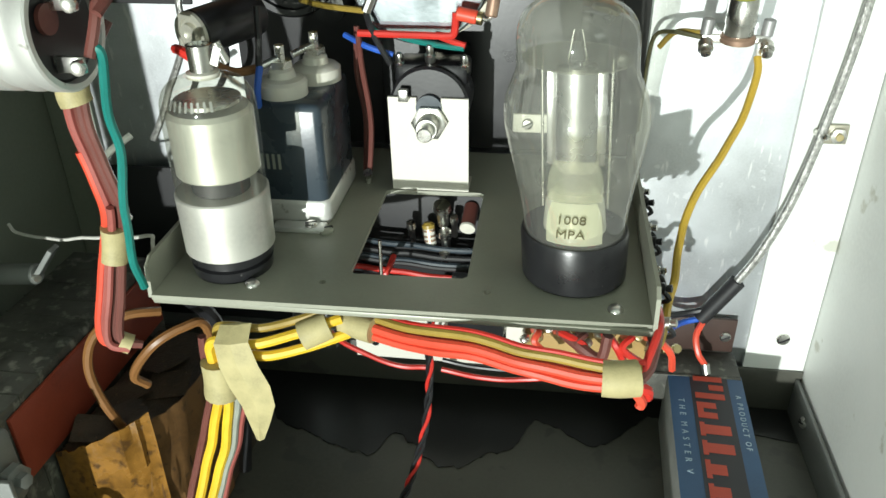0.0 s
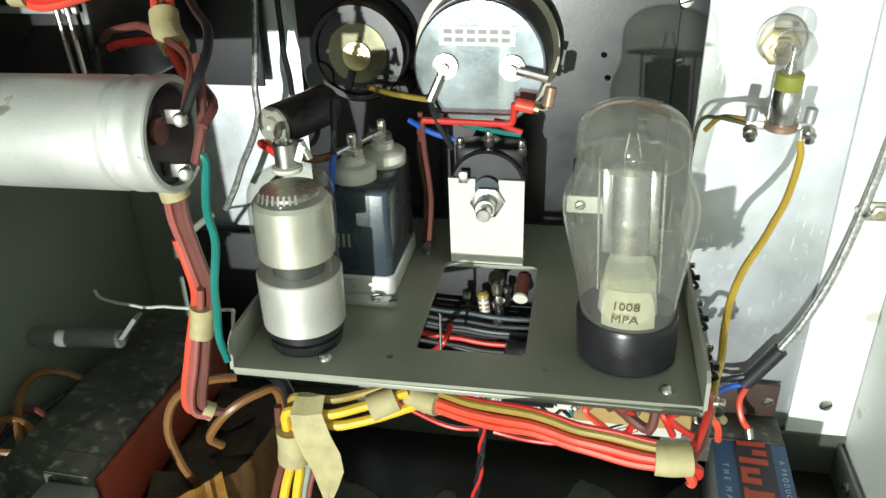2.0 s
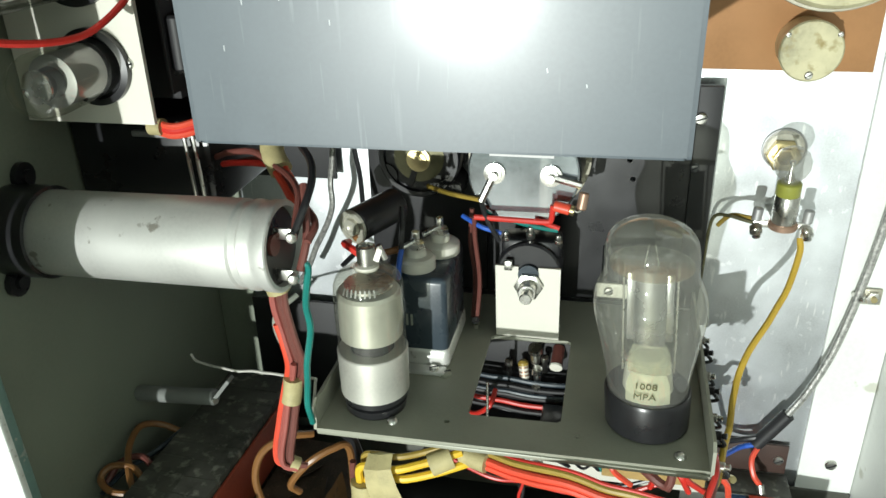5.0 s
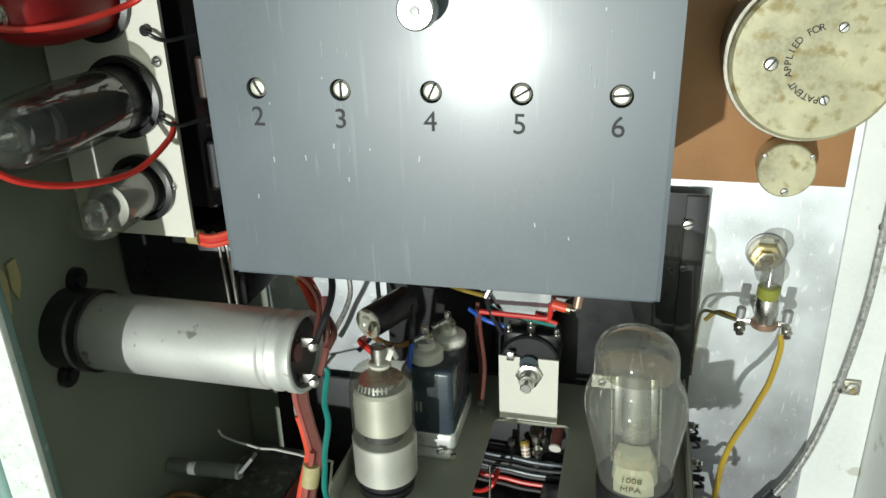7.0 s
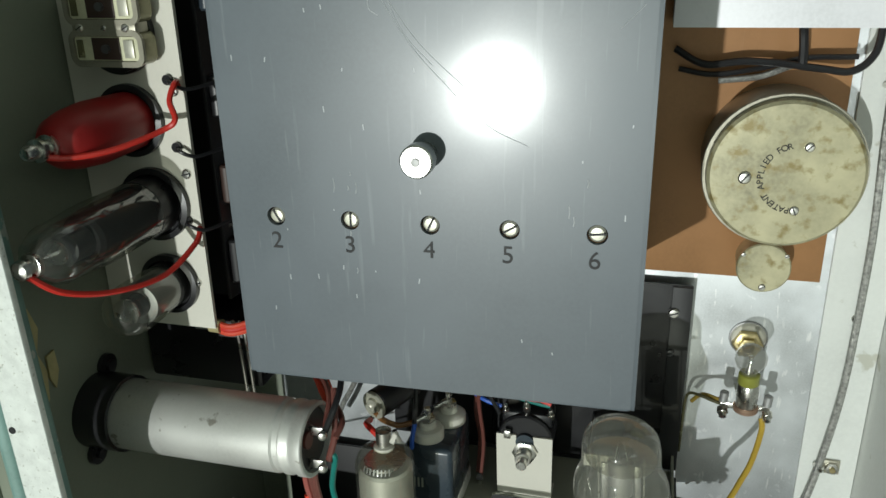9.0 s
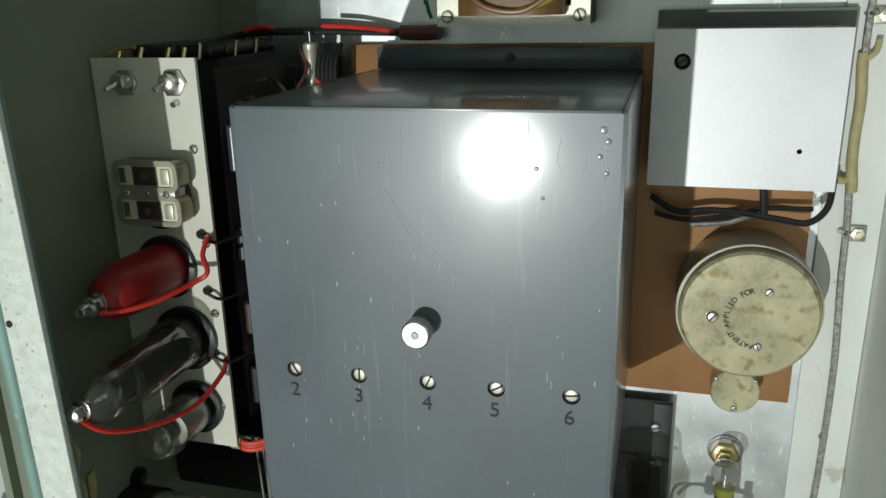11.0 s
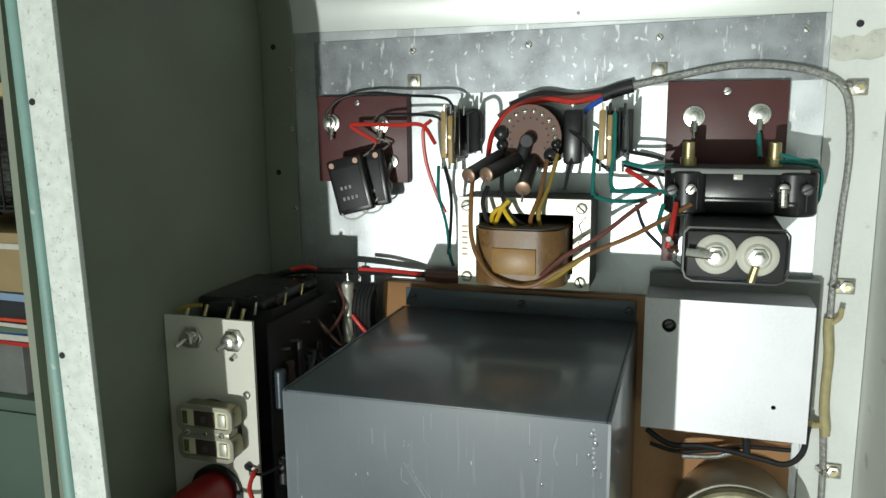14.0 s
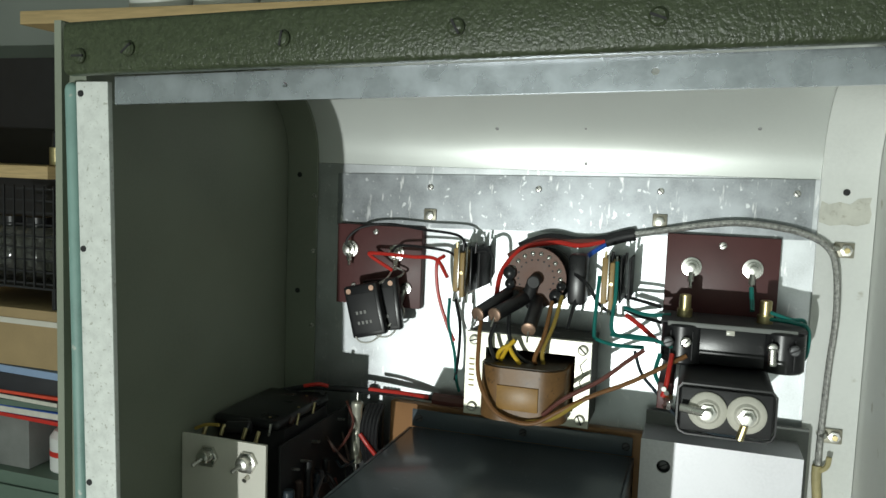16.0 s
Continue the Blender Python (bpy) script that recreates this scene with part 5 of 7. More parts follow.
part("strip", box(0.0781, 0.0806, 0.200, 0.316, 0.1480, 0.1620, 0.0006), BLACKMATT, sd)
for i in range(7):
    y, z = 0.204 + 0.0165 * i, 0.1555 + 0.003 * (i % 2)
    part("terminal", lathe([(0, 0.0020), (0.004, 0.0020), (0.0042, 0.0012), (0.0062, 0.0014), (0.0066, 0)], (0.0806, y, z), (1, -0.3, 0.2), 12), (STEEL, BLACK)[i % 2], sd)
    part("lead", hose([(0.0825, y, z), (0.0860, y - 0.002, z - 0.003), (0.0835, y + 0.003, z - 0.008)], 0.0009, 6), W_BLK, sd)

# electrolytic capacitor on the side wall
ec = thing("electrolytic_capacitor", "long bare aluminium can capacitor in a black wall clamp", "capacitor", (-0.206, 0.181, 0.254))
E0, E1 = Vector((-0.2055, 0.1810, 0.2530)), Vector((-0.0860, 0.1765, 0.2565))
ed = (E1 - E0).normalized()
L = (E1 - E0).length
part("can", lathe([(0.004, 0.0165), (0.006, 0.0172), (L - 0.0155, 0.0172), (L - 0.0145, 0.0164), (L - 0.0120, 0.0164), (L - 0.0110, 0.0173), (L - 0.0090, 0.0173), (L - 0.0078, 0.0165), (L - 0.0060, 0.0165), (L - 0.0045, 0.0174), (L - 0.0005, 0.0174), (L, 0.0168), (L, 0.0152), (L - 0.003, 0.0150)], E0, ed, 48, False), ALU_CAN, ec)
part("end_disc", lathe([(L - 0.003, 0.0151), (L - 0.0022, 0.0140), (L - 0.0022, 0)], E0, ed, 40), BLACK, ec, "black insulating end disc")
part("end_seal", lathe([(L - 0.0023, 0.0040), (L - 0.001, 0.0040), (L - 0.0008, 0)], E0 + Vector((0, -0.006, 0.003)), ed, 20), W_BRN, ec)
part("clamp", lathe([(0.0, 0.0188), (0.019, 0.0188), (0.0195, 0.0176), (0.0002, 0.0176)], E0, ed, 44), BLACK, ec, "black clamp ring")
for dy, dz in ((0.010, 0.0195), (-0.008, -0.0200)):
    part("clamp_ear", joined(rod(E0 + Vector((0, dy, dz)), E0 + Vector((0.0025, dy, dz)), 0.006), rod(E0 + Vector((0.0025, dy, dz)), E0 + Vector((0.0045, dy, dz)), 0.003)), BLACK, ec)
for dy, dz in ((-0.004, 0.007), (-0.0065, -0.0085)):
    part("terminal_tag", laid(box(0, 0.0085, -0.0006, 0.0006, -0.0022, 0.0022, 0.0003), Matrix.Translation(E1 + Vector((-0.002, dy, dz)))), STEEL, ec, "tinned tag")
    part("solder_blob", lathe([(0, 0.0008), (0.0015, 0.0022), (0.003, 0.0019), (0.0038, 0)], E1 + Vector((0.0055, dy - 0.001, dz)), (0.3, -1, 0), 12), STEEL, ec)


def loom(name, label, category, lines, straps=()):
    w = thing(name, label, category, lines[0][0][0])
    for pts, r, mtl in lines:
        part("wire", hose(pts, r, wobble=0.0010), mtl, w)
    for pts, r in straps:
        part("binding", hose(pts, r, 14, 4), CLOTH, w, "waxed cloth binding")
    return w


def shifted(pts, dx, dy, dz):
    return [(x + dx, y + dy, z + dz) for x, y, z in pts]


down = [(-0.0900, 0.1990, 0.2520), (-0.0940, 0.1930, 0.2430), (-0.0960, 0.1880, 0.2330), (-0.0950, 0.1880, 0.2150), (-0.0925, 0.1890, 0.1980), (-0.0960, 0.1900, 0.1820), (-0.0985, 0.1850, 0.1660), (-0.0990, 0.1800, 0.1520), (-0.0930, 0.1820, 0.1480)]
RISE = [(-0.1090, 0.2250, 0.2890), (-0.1060, 0.2180, 0.2830), (-0.1040, 0.2140, 0.2785), (-0.0990, 0.2090, 0.2740), (-0.0910, 0.2000, 0.2690), (-0.0815, 0.1900, 0.2660), (-0.0755, 0.1815, 0.2640), (-0.0760, 0.1745, 0.2600)]
loom("upper_loom", "red and brown leads bound with cloth above the capacitor end", "wire loom",
     [(RISE, 0.0015, W_BRN), (shifted(RISE[:6], -0.0026, -0.0008, 0.0004), 0.0015, W_CORAL), (shifted(RISE[:5], 0.0026, -0.0006, 0.0002), 0.0015, W_CORAL), (RISE[:4] + [(-0.112, 0.214, 0.2790), (-0.128, 0.222, 0.2760), (-0.140, 0.230, 0.2700)], 0.0014, W_BRN), (shifted(RISE[:4], 0, 0.002, 0.001) + [(-0.116, 0.216, 0.2740), (-0.134, 0.226, 0.2690)], 0.0014, W_RED)],
     [(RISE[1:4], 0.0048)])
loom("side_loom", "bundle of brown and red leads bound with cloth", "wire loom",
     [(down, 0.0016, W_BRN), (shifted(down, -0.0028, -0.0010, 0), 0.0015, W_PINK), (shifted(down, 0.0026, -0.0008, 0), 0.0014, W_BRN), (shifted(down[3:], -0.0040, -0.0016, 0.0005), 0.0014, W_CORAL), (shifted(down[4:], -0.0008, -0.0030, 0), 0.0013, W_PINK)],
     [([(-0.0955, 0.1875, 0.2395), (-0.0965, 0.1870, 0.2345), (-0.0960, 0.1870, 0.2310)], 0.0048), ([(-0.0952, 0.1885, 0.1890), (-0.0962, 0.1888, 0.1830), (-0.0972, 0.1875, 0.1765)], 0.0042), ([(-0.0975, 0.1800, 0.1500), (-0.0945, 0.1810, 0.1480)], 0.0034)])
loom("teal_lead", "teal lead from the capacitor to the chassis", "wire", [([(-0.0790, 0.1730, 0.2520), (-0.0765, 0.1735, 0.2490), (-0.0800, 0.1760, 0.2330), (-0.0805, 0.1785, 0.2200), (-0.0850, 0.1800, 0.2000), (-0.0865, 0.1815, 0.1820), (-0.0868, 0.1840, 0.1690)], 0.0014, W_TEAL)])
loom("capacitor_leads", "dark leads soldered to the capacitor tags", "wire", [([(-0.0800, 0.1720, 0.2640), (-0.0770, 0.1800, 0.2740), (-0.0800, 0.1950, 0.2820), (-0.0950, 0.215, 0.288)], 0.0015, W_BLK), ([(-0.0790, 0.1715, 0.2490), (-0.0770, 0.1770, 0.2620), (-0.0810, 0.1880, 0.2770)], 0.0016, W_BRN), ([(-0.0800, 0.1730, 0.2650), (-0.0850, 0.1900, 0.2750), (-0.1100, 0.2150, 0.2760), (-0.1300, 0.2300, 0.2680)], 0.0013, W_BRN)])
loom("bare_lead", "stiff bare wire bent across to the chassis", "wire", [([(-0.1796, 0.2450, 0.1543), (-0.1745, 0.2430, 0.1515), (-0.1515, 0.2350, 0.1553), (-0.1200, 0.2220, 0.1648), (-0.0953, 0.2080, 0.1753), (-0.0939, 0.2070, 0.1725), (-0.0952, 0.2040, 0.1590)], 0.0007, W_WHT)])
loom("braided_lead", "thin braided lead hanging behind the valves", "wire", [([(-0.1090, 0.3020, 0.2800), (-0.1100, 0.3000, 0.2580), (-0.1140, 0.3000, 0.2350), (-0.1150, 0.3000, 0.2180), (-0.1260, 0.3000, 0.1940), (-0.1380, 0.3000, 0.1720)], 0.0016, BRAID), ([(-0.1050, 0.3160, 0.2700), (-0.1030, 0.3120, 0.2450), (-0.0990, 0.3050, 0.2250), (-0.0960, 0.2950, 0.2050), (-0.1040, 0.2800, 0.1950)], 0.0014, W_BLK), ([(-0.1130, 0.2400, 0.1990), (-0.1200, 0.2300, 0.1930), (-0.1180, 0.2250, 0.1850), (-0.1060, 0.2150, 0.1780)], 0.0014, W_GRY)])

# yellow loom at the chassis front
yl = [(-0.0240, 0.1930, 0.1565), (-0.0360, 0.1880, 0.1535), (-0.0500, 0.1840, 0.1505), (-0.0610, 0.1835, 0.1510), (-0.0668, 0.1835, 0.1490), (-0.0672, 0.1835, 0.1400), (-0.0678, 0.1830, 0.1250), (-0.0720, 0.1825, 0.1080), (-0.0790, 0.1790, 0.0850), (-0.0860, 0.1700, 0.0500), (-0.0920, 0.1600, 0.0220)]
cols = (W_YEL, W_YEL, W_OLD, W_BRN, W_GRY, W_PINK)
offs = ((0, -0.0015, 0.0008), (0.0032, -0.0010, -0.0045), (0.0010, 0.003, 0.004), (-0.0036, 0.001, 0.002), (0.0058, 0.001, -0.003), (0.0078, 0.003, -0.001))
yw = loom("yellow_loom", "loom of yellow, grey and brown wires bound with cloth tape", "wire loom", [(shifted(yl if k < 3 else yl[4:], *o), 0.0018 if k < 2 else 0.0015, c) for k, (c, o) in enumerate(zip(cols, offs))],
          [([(-0.0655, 0.1830, 0.1425), (-0.0655, 0.1828, 0.1350), (-0.0662, 0.1825, 0.1280)], 0.0060), ([(-0.0280, 0.1905, 0.1550), (-0.0325, 0.1885, 0.1535), (-0.0365, 0.1870, 0.1520)], 0.0050)])


def ribbon(points, width, thick=0.0006):
    bm = bmesh.new()
    rows = []
    for p, w in zip(points, width):
        p = Vector(p)
        rows.append([bm.verts.new(p + Vector((sx * w, sy * thick, 0.15 * sx * w))) for sx, sy in ((-1, 0), (0, -1.5), (1, 0), (0, 1.5))])
    for a, b in zip(rows, rows[1:]):
        for k in range(4):
            bm.faces.new((a[k], a[(k + 1) % 4], b[(k + 1) % 4], b[k]))
    bm.faces.new(rows[0]), bm.faces.new(rows[-1])
    return bm


part("tape_tail", ribbon([(-0.0575, 0.1840, 0.1575), (-0.0575, 0.1780, 0.1540), (-0.0560, 0.1775, 0.1450), (-0.0535, 0.1780, 0.1360), (-0.0520, 0.1790, 0.1270), (-0.0530, 0.1800, 0.1180), (-0.0540, 0.1805, 0.1100)], [0.0055, 0.0060, 0.0068, 0.0072, 0.0060, 0.0038, 0.0014]), CLOTH, yw, "loose tail of cloth tape", False)
rl = [(-0.0230, 0.1945, 0.1555), (-0.0120, 0.1905, 0.1545), (0.0000, 0.1855, 0.1555), (0.0230, 0.1780, 0.1590), (0.0450, 0.1730, 0.1570), (0.0640, 0.1700, 0.1575), (0.0720, 0.1715, 0.1580)]
loom("red_loom", "thick loom of coral red wires along the chassis front", "wire loom",
     [(rl, 0.0016, W_CORAL), (shifted(rl, 0, -0.0005, -0.0029), 0.0015, W_CORAL), (shifted(rl, 0, 0.0020, 0.0028), 0.0014, W_OLD), (shifted(rl, 0, 0.0028, -0.0012), 0.0015, W_CORAL), (shifted(rl, 0.001, 0.0030, 0.0040), 0.0010, W_RED)],
     [([(-0.0240, 0.1945, 0.1545), (-0.0180, 0.1925, 0.1540), (-0.0125, 0.1905, 0.1540)], 0.0046), ([(0.0610, 0.1705, 0.1573), (0.0660, 0.1703, 0.1575), (0.0715, 0.1712, 0.1578)], 0.0056)])
loom("red_tails", "red tails leaving the end of the red loom", "wire", [([(0.0710, 0.1710, 0.1545), (0.0745, 0.1725, 0.1520), (0.0752, 0.1740, 0.1480)], 0.0018, W_RED), ([(0.0710, 0.1715, 0.1560), (0.0760, 0.1800, 0.1570), (0.0800, 0.1950, 0.1600), (0.0790, 0.2100, 0.1560), (0.0700, 0.2200, 0.1480)], 0.0018, W_BRN), ([(0.0710, 0.1710, 0.1520), (0.0735, 0.1712, 0.1480), (0.0732, 0.1712, 0.1460)], 0.0016, W_CORAL), ([(0.0710, 0.1715, 0.1550), (0.0790, 0.1900, 0.1640), (0.0800, 0.2150, 0.1580)], 0.0013, W_RED)])
loom("yellow_lead", "aged yellow lead from the indicator lamp", "wire", [([(0.1225, 0.3050, 0.2160), (0.1222, 0.3010, 0.2100), (0.1160, 0.2900, 0.1940), (0.1050, 0.2740, 0.1800), (0.0960, 0.2600, 0.1690), (0.0920, 0.2480, 0.1610), (0.0890, 0.2320, 0.1540), (0.0850, 0.2150, 0.1510), (0.0800, 0.1950, 0.1525), (0.0730, 0.1760, 0.1560)], 0.0016, W_AGED), ([(0.1225, 0.3052, 0.2190), (0.1226, 0.3040, 0.2130)], 0.0010, W_WHT)])
loom("yellow_stub", "short yellow lead behind the large valve", "wire", [([(0.0850, 0.3160, 0.2160), (0.0900, 0.3130, 0.2230), (0.0970, 0.3070, 0.2245), (0.1010, 0.3060, 0.2245)], 0.0012, W_OLD)])
tp = thing("twisted_pair", "twisted red and black pair falling to the floor", "wire", (-0.005, 0.265, 0.12))
TWIST = [(-0.0040, 0.2660, 0.1160), (-0.0055, 0.2600, 0.1000), (-0.0050, 0.2560, 0.0800), (-0.0070, 0.2500, 0.0550), (-0.0120, 0.2400, 0.0350), (-0.0180, 0.2260, 0.0235), (-0.0260, 0.2000, 0.0230)]
for k, c in enumerate((W_RED, W_BLK, W_BLK)):
    part("wire", hose(TWIST, 0.0009, 8, 16, 0, (0.0011, 2.1 * k, 6)), c, tp)
loom("lower_leads", "slack red and black leads below the chassis", "wire", [([(-0.0700, 0.2800, 0.1000), (-0.0450, 0.2650, 0.0900), (-0.0200, 0.2600, 0.0840), (-0.0070, 0.2600, 0.0830)], 0.0012, W_RED), ([(0.0000, 0.2600, 0.0830), (0.0200, 0.2600, 0.0800), (0.0450, 0.2600, 0.0830), (0.0650, 0.2600, 0.0930)], 0.0012, W_RED), ([(0.0000, 0.2620, 0.0870), (0.0200, 0.2620, 0.0840), (0.0450, 0.2620, 0.0870), (0.0700, 0.2620, 0.0980)], 0.0011, W_BLK), ([(-0.0550, 0.2950, 0.1220), (-0.0300, 0.2850, 0.1150), (0.0000, 0.2820, 0.1120), (0.0400, 0.2850, 0.1180)], 0.0012, W_BLK)])

# indicator lamp on the panel
il = thing("indicator_lamp", "small screw-in indicator bulb on a metal bracket", "lamp", (0.1115, 0.33, 0.235))
LB = (0.1122, 0.3020, 0.2255)
part("bulb", lathe([(0, 0.0040), (0.002, 0.0046), (0.0045, 0.0068), (0.0080, 0.0082), (0.0115, 0.0082), (0.0150, 0.0066), (0.0170, 0.0040), (0.0178, 0)], (0.1115, 0.3003, 0.2462), (0, -0.10, 1), 36, False), LAMPGLASS, il, "clear glass bulb")
part("filament_post", lathe([(0, 0.0024), (0.003, 0.0020), (0.006, 0.0008), (0.009, 0.0006), (0.0095, 0.0014), (0.0110, 0.0014), (0.0114, 0)], (0.1115, 0.3003, 0.2462), (0, -0.10, 1), 16), STEEL, il)
part("thread", lathe([(0, 0.0054), (0.0008, 0.0057), (0.0040, 0.0055), (0.0046, 0.0058), (0.0142, 0.0056), (0.0148, 0.0052)], LB, (0, -0.08, 1), 32), STEEL, il, "plain metal lamp socket barrel")
part("collar", lathe([(0, 0.0053), (0.0005, 0.0056), (0.0060, 0.0056), (0.0066, 0.0050), (0.0068, 0.0040)], (0.1118, 0.3008, 0.2400), (0, -0.09, 1), 32), W_LIME, il, "lime yellow collar")
part("foot", lathe([(0, 0.0050), (0.0006, 0.0066), (0.0026, 0.0068), (0.0036, 0.0060)], (0.1122, 0.3022, 0.2222), (0, -0.08, 1), 28), COPPER, il, "dull copper foot")
part("bracket", box(0.0990, 0.1250, 0.3032, 0.3047, 0.2215, 0.2250, 0.0004), STEEL, il)
part("bracket_arm", box(0.1085, 0.1140, 0.3047, 0.3296, 0.2215, 0.2230), STEEL, il)
for x in (0.1005, 0.1235):
    part("terminal_screw", lathe([(0, 0.0030), (0.003, 0.0030), (0.0032, 0.0021), (0.0055, 0.0020), (0.006, 0)], (x, 0.3030, 0.2215), (0, -0.7, -0.4), 14), STEEL, il)
    part("terminal_post", rod((x, 0.3048, 0.2245), (x + 0.0005, 0.3049, 0.2310), 0.0024, 14, 0.0004), GREYANODE, il)
part("bezel", lathe([(0, 0.0106), (0.0012, 0.0105), (0.0014, 0.0098), (0.0, 0.0097)], (0.1130, 0.3298, 0.2530), (0, -1, 0), 40, False), GREYANODE, il, "thin dark ring round the lens hole")
part("lens", lathe([(0, 0.0097), (0.0004, 0.0097)], (0.1130, 0.3304, 0.2530), (0, -1, 0), 36), CERAMIC, il)
part("nut", lathe([(0, 0.0084), (0.0030, 0.0084), (0.0034, 0.0076), (0.0034, 0.0052), (0.0060, 0.0050), (0.0062, 0.0038), (0.0010, 0.0036)], (0.1128, 0.3296, 0.2500), (0, -1, 0), 6), BRASS, il, "brass hexagonal fixing nut")
part("lamp_lead", hose([(0.0990, 0.3040, 0.2235), (0.0940, 0.3060, 0.2240), (0.0880, 0.3100, 0.2240), (0.0830, 0.3150, 0.2215), (0.0815, 0.3200, 0.2120), (0.0812, 0.3240, 0.1900), (0.0810, 0.3250, 0.1750)], 0.0009, 8), OLIVE, il, "thin olive lead")

# screened cable round the flange
br = thing("screened_cable", "grey braided screened cable clipped round the panel", "cable", (0.16, 0.324, 0.3))
part("braid", hose([(0.0420, 0.3235, 0.6250), (0.0670, 0.3230, 0.6300), (0.0870, 0.3225, 0.6340), (0.1050, 0.3225, 0.6360), (0.1240, 0.3225, 0.6350), (0.1420, 0.3225, 0.6315), (0.1550, 0.3220, 0.6245), (0.1605, 0.3215, 0.6120), (0.1625, 0.3215, 0.5840), (0.1610, 0.3220, 0.5540), (0.1600, 0.3220, 0.5260), (0.1595, 0.3225, 0.4990), (0.1600, 0.3225, 0.4700), (0.1600, 0.3225, 0.4350), (0.1620, 0.3225, 0.4050), (0.1630, 0.3225, 0.3700), (0.1655, 0.3225, 0.3200), (0.1655, 0.3225, 0.2700), (0.1640, 0.3220, 0.2250), (0.1590, 0.3220, 0.1800), (0.1520, 0.3200, 0.1450), (0.1430, 0.3190, 0.1180), (0.1330, 0.3190, 0.0980)], 0.0020, 10), BRAID, br)
part("cloth_wrap", hose([(0.1590, 0.3222, 0.4925), (0.1600, 0.3220, 0.4700), (0.1602, 0.3220, 0.4500), (0.1602, 0.3220, 0.4350), (0.1615, 0.3220, 0.4210)], 0.0028, 12, wobble=0.0009), CLOTH, br, "waxed cloth wrapping")
part("wrap_tail", hose([(0.1600, 0.3215, 0.4890), (0.1640, 0.3200, 0.4930), (0.1650, 0.3200, 0.4990)], 0.0016), CLOTH, br)
part("wrap_tail", hose([(0.1600, 0.3215, 0.4280), (0.1560, 0.3200, 0.4270), (0.1510, 0.3180, 0.4300)], 0.0020), CLOTH, br)
part("sleeve", hose([(0.1360, 0.3190, 0.1030), (0.1300, 0.3190, 0.0930), (0.1220, 0.3190, 0.0800)], 0.0040, 12), BLACKMATT, br, "black sleeve at the cable end")
part("sleeve", hose([(0.0440, 0.3235, 0.6255), (0.0360, 0.3235, 0.6235), (0.0260, 0.3230, 0.6200)], 0.0040, 12), BLACKMATT, br, "black sleeve at the cable end")
part("blue_core", hose([(0.1220, 0.3190, 0.0800), (0.1130, 0.3160, 0.0790), (0.1010, 0.3000, 0.0840), (0.0880, 0.2700, 0.1050)], 0.0015), W_BLUE, br)
part("red_core", hose([(0.1240, 0.3180, 0.0810), (0.1200, 0.3130, 0.0740), (0.1215, 0.3090, 0.0660), (0.1255, 0.3080, 0.0600)], 0.0016), W_CORAL, br)
part("black_core", hose([(0.1250, 0.3190, 0.0860), (0.1130, 0.3180, 0.0830), (0.1000, 0.3100, 0.0850), (0.0860, 0.2950, 0.0900)], 0.0016), W_BLK, br)
part("red_core", hose([(0.0280, 0.3230, 0.6205), (0.0100, 0.3200, 0.6165), (-0.0050, 0.3150, 0.6180), (-0.0250, 0.3100, 0.6130), (-0.0370, 0.3060, 0.5980), (-0.0390, 0.3000, 0.5800)], 0.0016), W_RED, br)
part("blue_core", hose([(0.0280, 0.3225, 0.6190), (0.0180, 0.3180, 0.6120), (0.0080, 0.3120, 0.6020)], 0.0016), W_BLUE, br)
part("black_core", hose([(0.0280, 0.3235, 0.6225), (0.0100, 0.3220, 0.6200), (-0.0100, 0.3180, 0.6215), (-0.0280, 0.3120, 0.6150)], 0.0019), W_BLK, br)
part("brown_core", hose([(0.0280, 0.3235, 0.6210), (0.0050, 0.3200, 0.6190), (-0.0180, 0.3150, 0.6180), (-0.0340, 0.3080, 0.6080)], 0.0016), W_BRN, br)
for x, z, s in ((0.1670, 0.5105, 1), (0.1650, 0.6230, 1), (0.1680, 0.3970, 1), (0.1660, 0.1770, 1)):
    c = thing("cable_clip", "small metal cable clip held by a nut", "clip", (x, 0.327, z), "clips along the screened cable")
    part("strap", box(x - 0.0060, x + 0.0050, 0.3250, 0.3266, z - 0.0045, z + 0.0045, 0.0006), MOTORSIDE, c)
    part("loop", hose([(x - 0.004, 0.3255, z + 0.0008), (x - 0.006, 0.3190, z + 0.001), (x - 0.0085, 0.3255, z + 0.0008)], 0.0014, 8), STEEL, c)
    part("nut", lathe([(0, 0.0036), (0.0022, 0.0036), (0.0024, 0.0024)], (x + 0.0005, 0.3250, z), (0, -1, 0), 6), STEEL, c)
    part("stud", rod((x + 0.0005, 0.325, z), (x + 0.0005, 0.3212, z), 0.0016), BRASS, c)
for x, z in ((-0.0950, 0.6310), (0.0585, 0.6350)):
    c = thing("cable_clip", "small square metal clip below the panel strip", "clip", (x, 0.33, z), "clips below the panel strip")
    part("strap", box(x - 0.0045, x + 0.0045, 0.3270, 0.3284, z - 0.0040, z + 0.0040, 0.0005), MOTORSIDE, c)
    part("nut", lathe([(0, 0.0030), (0.0020, 0.0030), (0.0022, 0.0020)], (x, 0.3270, z - 0.0005), (0, -1, 0), 6), STEEL, c)

